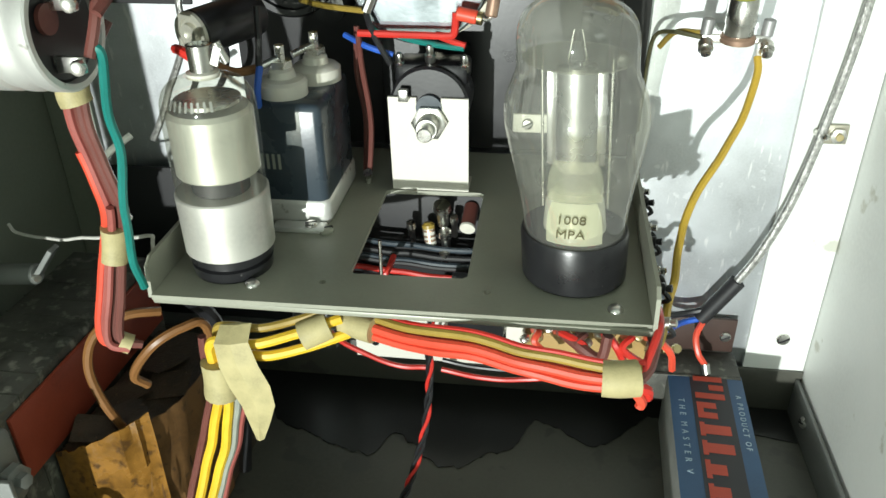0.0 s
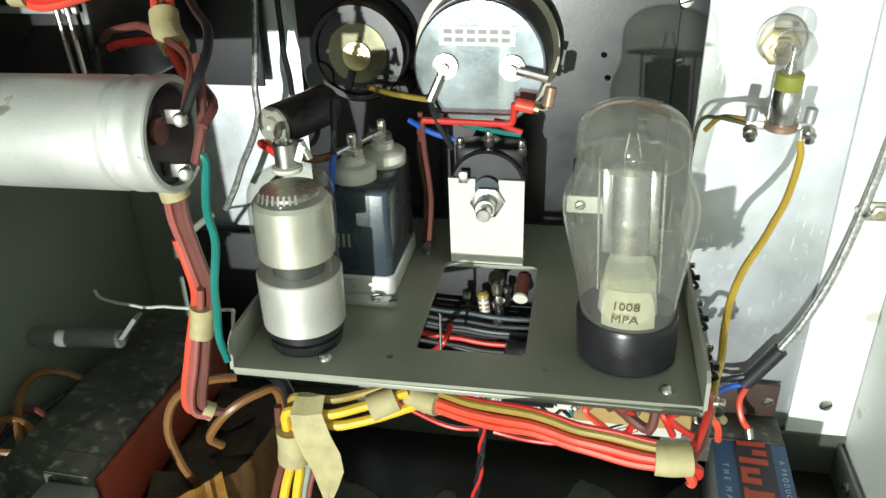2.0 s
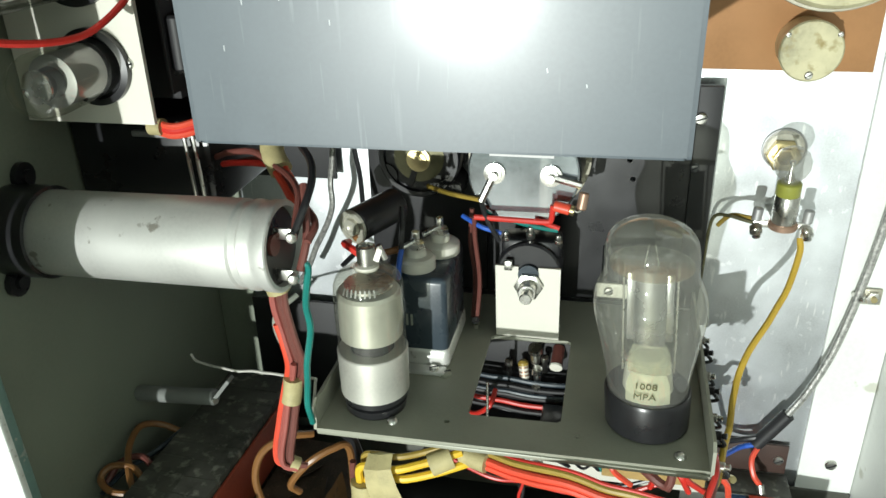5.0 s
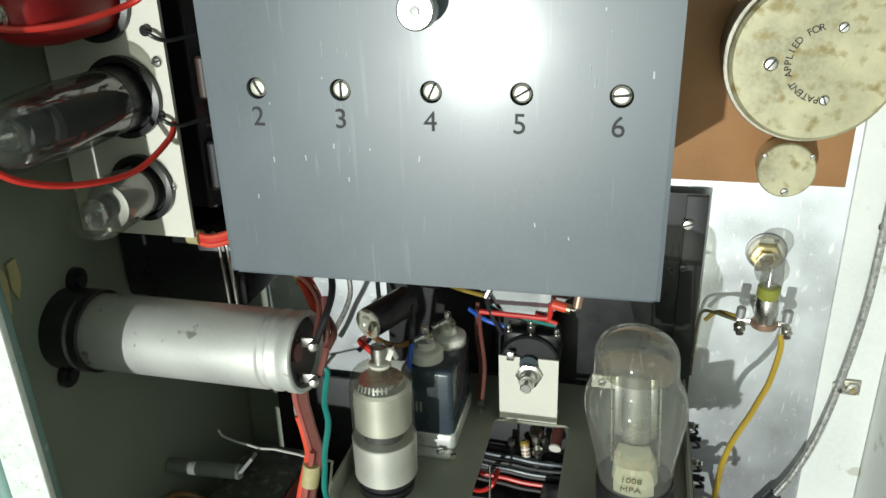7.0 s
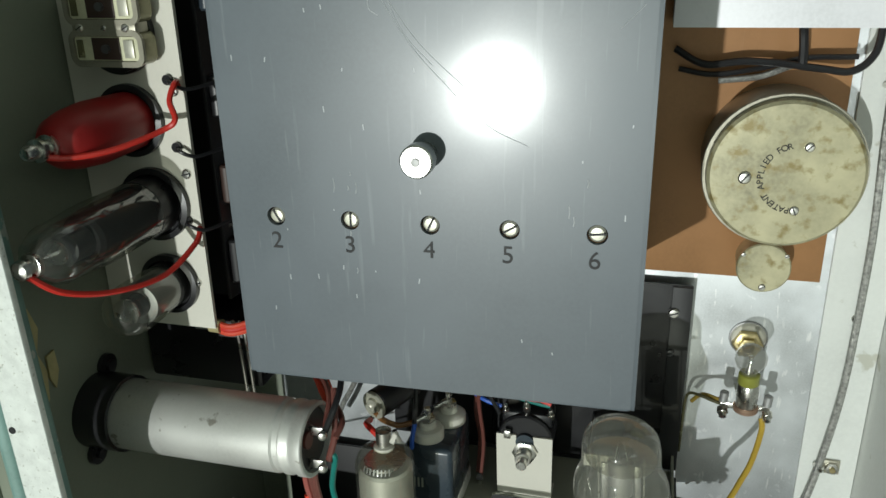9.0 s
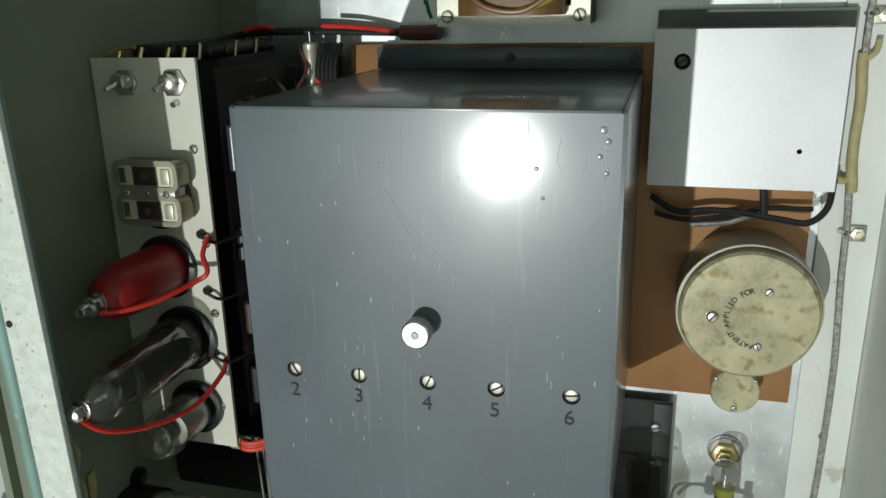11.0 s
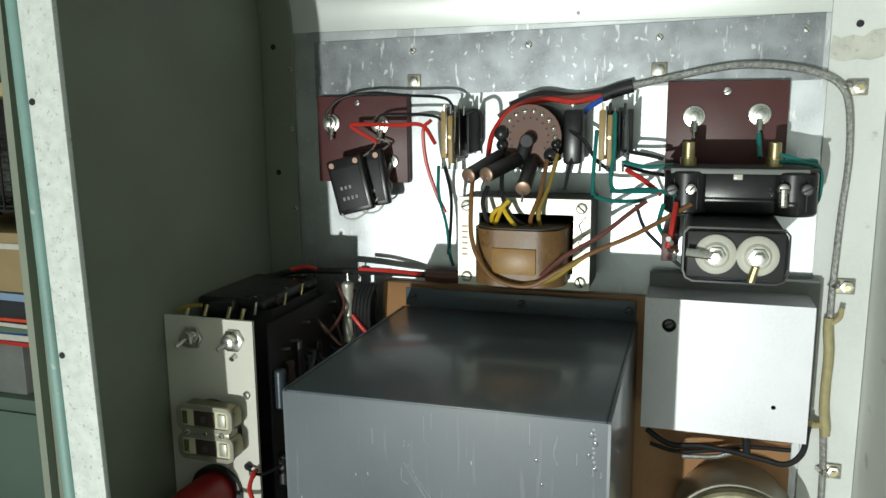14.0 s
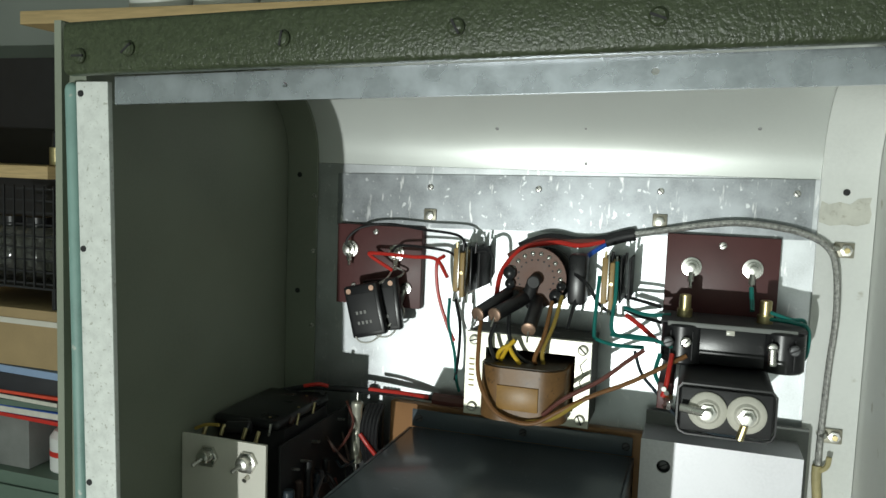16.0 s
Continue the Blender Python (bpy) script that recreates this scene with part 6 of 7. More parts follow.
# angle bracket with red core at the floor
fb = thing("earth_bracket", "dark brown angle bracket low on the panel", "bracket", (0.11, 0.33, 0.057))
part("back", box(0.0820, 0.1420, 0.3250, 0.3270, 0.0560, 0.0760, 0.0005), UMBER, fb)
part("shelf", box(0.0820, 0.1430, 0.3050, 0.3250, 0.0540, 0.0560, 0.0005), CORE, fb)
part("lip", box(0.0820, 0.1430, 0.3030, 0.3050, 0.0400, 0.0560, 0.0005), CORE, fb)
screw((0.1370, 0.3248, 0.0660), 0.0028, fb)
part("lug", rod((0.1255, 0.3080, 0.0605), (0.1265, 0.3060, 0.0560), 0.0022), STEEL, fb)

# blue valve carton on the floor
cx = thing("valve_carton", "blue and black card valve carton with bold red lettering shapes", "carton", (0.122, 0.26, 0.02))
CM = Matrix.Translation((0.1255, 0.3070, 0.0)) @ pose(0, 0, 0, 0, 0, -2.5)
part("carton", laid(box(-0.0180, 0.0180, -0.110, 0.0, 0.0202, 0.0552, 0.0008), CM), CARD_SIDE, cx)
part("blue_face", laid(box(-0.0178, 0.0178, -0.1095, -0.0005, 0.0553, 0.0556), CM), CARD_BLUE, cx, smooth=False)
part("black_band", laid(box(-0.0075, 0.0105, -0.1095, -0.0005, 0.05565, 0.0558), CM), CARD_BLACK, cx, smooth=False)
for k, (a, b) in enumerate(((-0.020, -0.003), (-0.034, -0.023), (-0.046, -0.037), (-0.058, -0.049), (-0.072, -0.061), (-0.084, -0.075))):
    pieces = {0: [(-0.0058, 0.0078, b - 0.004, b), (-0.0058, 0.0078, a, a + 0.004), (0.0010, 0.0078, (a + b) / 2 - 0.002, (a + b) / 2 + 0.002)],
              1: [(-0.0058, 0.0030, b - 0.004, b), (-0.0058, 0.0030, a, a + 0.004), (-0.0058, -0.0030, a + 0.004, b - 0.004)]}.get(k, [(-0.0036, 0.0078 if k < 4 else 0.0030, (a + b) / 2 - 0.003, (a + b) / 2 + 0.003), (-0.0058, -0.0036, a, b)])
    part("red_shape", laid(joined(*[box(x0, x1, y0, y1, 0.05585, 0.0560) for x0, x1, y0, y1 in pieces]), CM), CARD_RED, cx, smooth=False)
lettering("T  H  E    M  A  S  T  E  R    V", 0.0040, CM @ Matrix.Translation((-0.0128, -0.046, 0.0558)) @ pose(0, 0, 0, 0, 0, -90), CARD_TEXT, cx, "slogan")
lettering("A   P R O D U C T   O F", 0.0036, CM @ Matrix.Translation((0.0142, -0.034, 0.0558)) @ pose(0, 0, 0, 0, 0, -90), CARD_TEXT, cx, "slogan")

# mains transformer low on the side
tf = thing("mains_transformer", "large dark iron transformer with red-painted side and paper winding", "transformer", (-0.165, 0.2, 0.02))
TM = Matrix.Translation((-0.1405, 0.2380, 0.0)) @ pose(0, 0, 0, 0, 0, -2)
part("core", laid(box(-0.039, 0.0, -0.072, 0.040, 0.0205, 0.1220, 0.001), TM), CORE, tf)
for k in range(9):
    part("lamination", laid(box(-0.0385, 0.0004, -0.071 + 0.012 * k, -0.0704 + 0.012 * k, 0.022, 0.1224), TM), CORE, tf)
part("red_side", laid(box(0.0004, 0.0022, -0.068, 0.036, 0.0900, 0.1185, 0.0004), TM), ORANGE, tf, "red lead painted clamp strip")


def standing(outline, z0, z1):
    """An upright block over an outline in plan."""
    bm = prism(outline, 0, 1)
    for v in bm.verts:
        v.co = Vector((v.co.x, v.co.z, z0 + (z1 - z0) * v.co.y))
    return bm


def wrapper(line, z0, tops, out, thick=0.0005, rows=7):
    """A creased sheet standing along a line in plan, with an uneven top edge."""
    pts = smooth_path([(x, y, t) for (x, y), t in zip(line, tops)], 6)
    bm = bmesh.new()
    grid = []
    for off in (out, out + thick):
        side = []
        for i, p in enumerate(pts):
            q, r = pts[max(0, i - 1)], pts[min(len(pts) - 1, i + 1)]
            nrm = Vector((r.y - q.y, q.x - r.x, 0)).normalized()
            col = []
            for k in range(rows + 1):
                z = z0 + (p.z - z0) * k / rows
                w = 0.0022 * noise.noise(Vector((i * 0.7, k * 0.8, 2.0))) if 0 < k else 0.0
                col.append(bm.verts.new((p.x + nrm.x * (off + w), p.y + nrm.y * (off + w), z + (0.0012 * noise.noise(Vector((i * 0.9, 5.0, 0))) if k == rows else 0))))
            side.append(col)
        grid.append(side)
    a, b = grid
    for g in grid:
        for i in range(len(pts) - 1):
            for k in range(rows):
                bm.faces.new((g[i][k], g[i + 1][k], g[i + 1][k + 1], g[i][k + 1]))
    for i in range(len(pts) - 1):
        for k in (0, rows):
            bm.faces.new((a[i][k], a[i + 1][k], b[i + 1][k], b[i][k]))
    for i in (0, len(pts) - 1):
        for k in range(rows):
            bm.faces.new((a[i][k], a[i][k + 1], b[i][k + 1], b[i][k]))
    return bm


COIL = [(0.0026, -0.052), (0.0160, -0.0515), (0.0280, -0.0480), (0.0360, -0.0400), (0.0405, -0.0260), (0.0420, 0.0000)]
part("winding", laid(standing(COIL + [(0.0420, 0.030), (0.0026, 0.030)], 0.0215, 0.0880), TM), PAPERDARK, tf, "dark varnished paper winding")
part("outer_wrap", laid(wrapper(COIL[2:], 0.0216, [0.1000, 0.0990, 0.0970, 0.0960], 0.0006), TM), PAPER, tf, "brown paper outer wrap")
part("amber_wrap", laid(wrapper(COIL[:4], 0.0216, [0.0900, 0.0950, 0.1010, 0.1040], 0.0018), TM), AMBERWRAP, tf, "glossy amber waxed paper wrap")
for x, y, a, b, c in ((0.012, -0.040, 8, 14, 20), (0.022, -0.030, -10, 6, -30), (0.012, -0.018, 5, -9, 50), (0.028, -0.010, 12, -8, 10), (0.018, 0.004, -6, 10, 70)):
    part("paper_fold", laid(box(-0.009, 0.009, -0.007, 0.007, -0.0004, 0.0004), TM @ Matrix.Translation((x, y, 0.0905)) @ pose(0, 0, 0, a, b, c)), PAPERDARK, tf, smooth=False)
bk = part("end_bracket", joined(box(-0.1600, -0.1370, 0.1500, 0.1655, 0.0900, 0.1215, 0.003, 3), box(-0.1600, -0.1290, 0.1480, 0.1500, 0.0206, 0.1120, 0.0006)), LIPM, tf, "grey end bracket")
part("bolt", lathe([(0, 0.0055), (0.0035, 0.0055), (0.0040, 0.0046), (0.0040, 0.0028), (0.0070, 0.0028), (0.0074, 0)], (-0.1350, 0.1560, 0.1060), (1, -0.2, 0.1), 6), LIPM, bk)
for pts in ([(-0.119, 0.200, 0.088), (-0.124, 0.198, 0.105), (-0.126, 0.198, 0.122), (-0.121, 0.200, 0.136), (-0.110, 0.205, 0.142), (-0.100, 0.212, 0.140)], [(-0.106, 0.202, 0.112), (-0.108, 0.198, 0.120), (-0.098, 0.198, 0.134), (-0.088, 0.204, 0.139), (-0.082, 0.210, 0.136), (-0.082, 0.212, 0.110)], [(-0.135, 0.140, 0.060), (-0.128, 0.140, 0.072), (-0.120, 0.142, 0.060), (-0.118, 0.142, 0.045)]):
    part("lead", hose(pts, 0.0018), W_TAN, tf, "old tan rubber lead")
part("lead", hose([(-0.090, 0.215, 0.145), (-0.084, 0.222, 0.128), (-0.080, 0.225, 0.09), (-0.083, 0.222, 0.05)], 0.0030), W_BLK, tf)
sp = thing("spacer_rod", "dark grey tubular spacer beside the transformer", "rod", (-0.18, 0.24, 0.13))
part("tube", rod((-0.2055, 0.2320, 0.1360), (-0.1570, 0.2256, 0.1440), 0.0042, 24, 0.0008), LIPM, sp)
part("strap", laid(box(-0.0010, 0.0010, -0.003, 0.003, -0.003, 0.014, 0.0004), Matrix.Translation((-0.1560, 0.2262, 0.1450)) @ pose(0, 0, 0, 0, 38, 0)), LIPM, sp)
part("screw", rod((-0.1572, 0.2240, 0.1436), (-0.1552, 0.2225, 0.1438), 0.0015), STEEL, sp)
for k, pts in enumerate(([(-0.180, 0.180, 0.116), (-0.190, 0.192, 0.120), (-0.197, 0.205, 0.124), (-0.198, 0.218, 0.126), (-0.192, 0.226, 0.122), (-0.182, 0.228, 0.117)],
                         [(-0.180, 0.190, 0.116), (-0.190, 0.194, 0.121), (-0.200, 0.192, 0.121), (-0.202, 0.186, 0.118), (-0.194, 0.182, 0.115), (-0.182, 0.184, 0.114)],
                         [(-0.180, 0.226, 0.120), (-0.188, 0.212, 0.116), (-0.199, 0.200, 0.112), (-0.204, 0.186, 0.108)],
                         [(-0.181, 0.200, 0.113), (-0.192, 0.206, 0.117), (-0.202, 0.202, 0.115), (-0.2045, 0.192, 0.110)],
                         [(-0.181, 0.170, 0.110), (-0.194, 0.176, 0.113), (-0.204, 0.170, 0.109)])):
    w = thing("rubber_lead", "dark blue lead beside the transformer" if k == 2 else "looped old rubber lead beside the transformer", "wire", pts[0], "looped rubber leads")
    part("wire", hose(pts, 0.0013 if k == 2 else 0.0017), (W_TAN, W_TAN, BLUEBLACK, W_BRN, W_TAN)[k], w)


# ---- upper panel ----
def terminal(parent, x, z, y=0.322, lug=(0, -0.008)):
    t = part("terminal", lathe([(0, 0.0060), (0.0010, 0.0060), (0.0012, 0.0042), (0.0036, 0.0042), (0.0038, 0.0024), (0.0080, 0.0024), (0.0084, 0)], (x, y, z), (0, -1, 0), 24), STEEL, parent, "nickel terminal with solder lug")
    part("lug", joined(rod((x, y - 0.002, z), (x + lug[0], y - 0.004, z + lug[1]), 0.0019, 8), rod((x + lug[0], y - 0.004, z + lug[1]), (x + lug[0] * 1.4, y - 0.005, z + lug[1] * 1.4), 0.0010, 8)), STEEL, t)


pl = thing("terminal_plate", "maroon laminate plate with two terminals", "terminal plate", (-0.13, 0.33, 0.565))
part("plate", box(-0.1625, -0.0985, 0.3225, 0.3296, 0.5650, 0.6215, 0.0004), MAROON, pl)
terminal(pl, -0.1520, 0.6040, lug=(0.001, -0.008)), terminal(pl, -0.1170, 0.6030, lug=(0.001, -0.008))
screw((-0.1330, 0.3225, 0.6170), 0.0020, pl)
screw((-0.1490, 0.3225, 0.5780), 0.0020, pl)
part("side_lug", joined(lathe([(0, 0.0040), (0.0008, 0.0040), (0.001, 0.0020), (0.0022, 0.0020)], (-0.1090, 0.3215, 0.5790), (0, -1, 0), 20), rod((-0.1090, 0.3210, 0.5790), (-0.1120, 0.3190, 0.5680), 0.0017, 8)), STEEL, pl)
pr = thing("terminal_plate", "maroon laminate plate above the twin unit", "terminal plate", (0.097, 0.33, 0.578))
part("plate", box(0.0640, 0.1300, 0.3225, 0.3296, 0.5750, 0.6275, 0.0004), MAROON, pr)
terminal(pr, 0.0795, 0.6075, lug=(0, -0.009)), terminal(pr, 0.1150, 0.6085, lug=(-0.0005, -0.009))
screw((0.0970, 0.3225, 0.6215), 0.0024, pr)
part("teal_lead", hose([(0.1145, 0.316, 0.598), (0.1150, 0.313, 0.592), (0.1155, 0.308, 0.585)], 0.0014), W_TEAL, pr)

for i, (x, y, z, a) in enumerate(((-0.1300, 0.3020, 0.5650, -14), (-0.1205, 0.3095, 0.5685, -9))):
    mc = thing("mica_capacitor", "flat black moulded capacitor hanging by its leads", "capacitor", (x, y, z), "flat moulded capacitors")
    M = Matrix.Translation((x, y, z)) @ pose(0, 0, 0, 0, a, 0)
    part("body", laid(box(-0.0125, 0.0125, -0.0035, 0.0035, -0.0180, 0.0180, 0.0016), M), BLACK, mc)
    part("inset", laid(box(-0.0100, 0.0100, -0.0040, -0.0034, -0.0150, 0.0120, 0.0003), M), BLACKMATT, mc)
    for dx in (-0.0085, 0.0085):
        part("eyelet", laid(lathe([(0, 0.0018), (0.0006, 0.0018), (0.0006, 0.0010)], (dx, -0.0036, 0.0145), (0, -1, 0), 14), M), COPPER, mc)
    part("marking_bars", laid(joined(*[box(-0.006 + 0.003 * k, -0.0045 + 0.003 * k, -0.0044, -0.0042, dz, dz + 0.0022) for dz in (-0.002, -0.009) for k in range(3 + (dz < -0.005))]), M), INKGREY, mc, smooth=False)
    part("lead", hose([(x - 0.008, y - 0.002, z - 0.016), (x - 0.002, y - 0.004, z - 0.0215), (x + 0.008, y - 0.003, z - 0.0195), (x + 0.018 - i * 0.005, y + 0.006, z - 0.006), (-0.1120, 0.3190, 0.5690)], 0.0006), W_WHT, mc)
    part("lead", hose([(x + 0.004, y, z + 0.016), (x + 0.012, y + 0.006, z + 0.022), (-0.1165, 0.317, 0.5945)], 0.0007), STEEL, mc)


def leaf_switch(x, label):
    """Spring leaves on tan insulating strips, with black blades beside them."""
    s = thing("leaf_switch", label, "switch", (x, 0.33, 0.594), "lever switches on the panel")
    part("insulating_strip", box(x - 0.0092, x - 0.0056, 0.2995, 0.3260, 0.5830, 0.6115, 0.0005), PAX, s, "tan paxolin strip")
    part("insulating_strip", box(x - 0.0042, x - 0.0012, 0.2975, 0.3260, 0.5800, 0.6090, 0.0005), PAX, s, "tan paxolin strip")
    part("spring_leaf", box(x - 0.0053, x - 0.0045, 0.2965, 0.3240, 0.5860, 0.6140, 0.0002), STEEL, s)
    part("spring_leaf", hose([(x - 0.0005, 0.300, 0.6130), (x + 0.0004, 0.2970, 0.6000), (x - 0.0002, 0.2975, 0.5880), (x + 0.0006, 0.300, 0.5780)], 0.0006, 6), STEEL, s)
    part("blade", box(x + 0.0018, x + 0.0030, 0.3000, 0.3296, 0.5840, 0.6130, 0.0004), BLACK, s)
    part("blade", box(x + 0.0066, x + 0.0080, 0.3020, 0.3296, 0.5860, 0.6120, 0.0004), BLACKMATT, s)
    part("frame", box(x - 0.0085, x - 0.0010, 0.3262, 0.3296, 0.5820, 0.6110, 0.001), BLACKMATT, s)
    part("rivet", rod((x - 0.0028, 0.2976, 0.596), (x - 0.0028, 0.2964, 0.596), 0.0011, 12), BRASS, s)
    for k in range(4):
        part("contact", rod((x - 0.0078 + 0.0042 * k, 0.300, 0.583), (x - 0.0080 + 0.0044 * k, 0.2985, 0.5765), 0.0008, 8), STEEL, s)
    for k in (0, 1, 3):
        part("contact", rod((x - 0.0078 + 0.0042 * k, 0.302, 0.609), (x - 0.0072 + 0.0042 * k, 0.301, 0.6155), 0.0008, 8), (BRASS, BLACK)[k % 2], s)
    return s


leaf_switch(-0.0590, "lever switch with tan and black leaf stack")
leaf_switch(0.0365, "lever switch with tan leaves and teal wires")

# rotary wafer switch
rs = thing("rotary_switch", "brown rotary wafer switch with a ring of contacts", "switch", (-0.014, 0.33, 0.594))
RC = Vector((-0.0135, 0.3020, 0.5960))
part("wafer", lathe([(0, 0.0192), (0.0018, 0.0192)], RC, (0, -1, 0), 40), WAFER, rs)
for a, r in ((172, 0.0046), (196, 0.0036), (222, 0.0032), (262, 0.0036), (286, 0.0030), (322, 0.0044), (346, 0.0030)):
    part("solder_lug", lathe([(0, r), (0.003, r * 0.9), (0.0042, r * 0.4), (0.0044, 0)], RC + Vector((0.0168 * math.cos(math.radians(a)), -0.0018, 0.0168 * math.sin(math.radians(a)))), (0, -1, 0), 12), BLACK, rs, "dark soldered contact")
part("rear_wafer", lathe([(0.0, 0.0190), (0.0016, 0.0190)], RC + Vector((0.004, 0.012, 0)), (0, -1, 0), 40), BLACK, rs)
part("bush", rod(RC + Vector((0, 0.028, 0)), RC, 0.006), STEEL, rs)
part("spindle", joined(rod(RC + Vector((0, -0.001, -0.001)), RC + Vector((0, -0.010, -0.002)), 0.0042, 18, 0.0006), rod(RC + Vector((-0.001, -0.004, -0.002)), RC + Vector((-0.004, -0.006, -0.013)), 0.0040, 16)), BLACKMATT, rs)
for k in range(14):
    a = math.radians(-40 + 20 * k)
    part("contact", lathe([(0, 0.0014), (0.0006, 0.0014), (0.0008, 0.0008), (0.0014, 0)], RC + Vector((0.0155 * math.cos(a), -0.0018, 0.0155 * math.sin(a))), (0, -1, 0), 10), STEEL, rs)
    part("pin_hole", lathe([(0, 0.0006), (0.0002, 0.0006)], RC + Vector((0.0115 * math.cos(a + 0.1), -0.0018, 0.0115 * math.sin(a + 0.1))), (0, -1, 0), 8), INK, rs)
part("side_block", box(0.0060, 0.0170, 0.304, 0.322, 0.580, 0.612, 0.002), BLACK, rs)
for k, (tip, root) in enumerate((((-0.0415, 0.268, 0.5755), (-0.0300, 0.3000, 0.5850)), ((-0.0305, 0.266, 0.5765), (-0.0180, 0.2980, 0.5840)), ((-0.0105, 0.270, 0.5690), (-0.0110, 0.2990, 0.5820)))):
    rc = thing("tubular_capacitor", "small black tubular capacitor with a copper-coloured end", "capacitor", tip, "tubular capacitors by the rotary switch")
    part("body", rod(root, tip, 0.0044, 22, 0.0006), BLACK, rc)
    dd = (Vector(tip) - Vector(root)).normalized()
    part("end", lathe([(0, 0.0043), (0.0012, 0.0043), (0.0016, 0.0034), (0.0017, 0)], Vector(tip), dd, 22), COPPER, rc, "copper-coloured end")
    part("lead", rod(Vector(tip), Vector(tip) + dd * 0.004 + Vector((0, 0, -0.006)), 0.0006, 6), STEEL, rc)

# output transformer
ot = thing("small_transformer", "transformer in a pale steel frame with brown paper winding", "transformer", (-0.016, 0.33, 0.506))
part("frame", prism(rect_pts(-0.0560, 0.0225, 0.5060, 0.5590), 0.2830, 0.2875, [rect_pts(-0.0430, 0.0130, 0.5155, 0.5500)]), LAMINATE, ot, "pale painted steel frame", False)
part("core_block", prism(rect_pts(-0.0555, 0.0220, 0.5065, 0.5585), 0.2877, 0.3220, [rect_pts(-0.0425, 0.0125, 0.5160, 0.5495)]), CORE, ot, smooth=False)
part("winding", standing(round_rect(-0.0420, 0.0105, 0.2590, 0.3180, 0.015, 8), 0.5115, 0.5435), PAPER, ot, "varnished paper winding")
part("winding_top", standing(round_rect(-0.0405, 0.0090, 0.2605, 0.3165, 0.014, 8), 0.5436, 0.5445), PAPERDARK, ot, "dark end of the winding")
part("patch", box(-0.0290, -0.0040, 0.2580, 0.2591, 0.5190, 0.5335, 0.0003), AMBER, ot, "amber tape patch")
part("core_centre", box(-0.0425, 0.0125, 0.2900, 0.320, 0.5155, 0.5165), CORE, ot)
for x, z in ((-0.0505, 0.5110), (-0.0505, 0.5540), (0.0175, 0.5110), (0.0175, 0.5540)):
    screw((x, 0.2830, z), 0.0032, ot, material=LAMINATE, turn=x * 30 + z * 9)
part("mount", box(-0.0500, 0.0170, 0.3222, 0.3296, 0.5080, 0.5570), BLACKMATT, ot)
part("marking_bars", joined(*[laid(box(-0.0003, 0.0003, -0.0001, 0.0001, -0.003, 0.003), Matrix.Translation((0.0170 + 0.0012 * (k % 2), 0.2828, 0.532 + 0.005 * k)) @ pose(0, 0, 0, 0, 60 * (k % 2) - 20, 0)) for k in range(4)]), INK, ot, "", False)
part("marking_bars", joined(*[box(-0.0535, -0.0500, 0.2828, 0.2829, 0.524 + 0.0034 * k, 0.5250 + 0.0034 * k) for k in range(6)]), W_OLD, ot, "", False)
for piece in ot.children:
    piece.matrix_basis = Matrix.Translation((0.0033, 0, 0.0025))
for pts, c in (([(-0.0400, 0.270, 0.572), (-0.0387, 0.2620, 0.5616), (-0.0374, 0.2580, 0.5419), (-0.0314, 0.2560, 0.5276), (-0.0210, 0.2550, 0.5182), (-0.0033, 0.2550, 0.5162), (0.0126, 0.2560, 0.5254), (0.0312, 0.2580, 0.5365), (0.0523, 0.2620, 0.5463), (0.0803, 0.2680, 0.5627)], W_TAN),
               ([(0.0025, 0.2580, 0.5212), (0.0155, 0.2560, 0.5334), (0.0339, 0.2580, 0.5451), (0.0486, 0.2620, 0.5573), (0.0573, 0.2660, 0.5639)], W_BRN),
               ([(-0.0071, 0.2570, 0.5158), (0.0079, 0.2560, 0.5201), (0.0190, 0.2560, 0.5282), (0.0280, 0.2580, 0.5351)], W_OLD),
               ([(-0.0300, 0.275, 0.546), (-0.0270, 0.266, 0.5540), (-0.0220, 0.266, 0.5580), (-0.0190, 0.268, 0.5530), (-0.0150, 0.270, 0.5470)], W_YEL),
               ([(-0.0270, 0.272, 0.5480), (-0.0220, 0.266, 0.5570), (-0.0180, 0.267, 0.5620)], W_YEL),
               ([(-0.0320, 0.274, 0.5690), (-0.0340, 0.270, 0.5600), (-0.0310, 0.270, 0.5500), (-0.0260, 0.276, 0.5450)], W_BLK),
               ([(-0.0250, 0.280, 0.5800), (-0.0230, 0.272, 0.5650), (-0.0180, 0.272, 0.5530), (-0.0100, 0.276, 0.5460)], W_BLK),
               ([(-0.0010, 0.292, 0.5830), (-0.0020, 0.276, 0.5650), (-0.0060, 0.270, 0.5520), (-0.0060, 0.276, 0.5460)], W_TAN),
               ([(0.0040, 0.298, 0.5860), (0.0020, 0.284, 0.5700), (-0.0020, 0.274, 0.5560), (-0.0020, 0.277, 0.5460)], W_OLD)):
    w = thing("winding_lead", "transformer winding lead" if c is W_BLK else "old sleeved lead of the small transformer", "wire", pts[0], "leads of the small transformer")
    tagged(w, "old sleeved lead of the small transformer")
    part("wire", hose(pts, 0.0013), c, w)

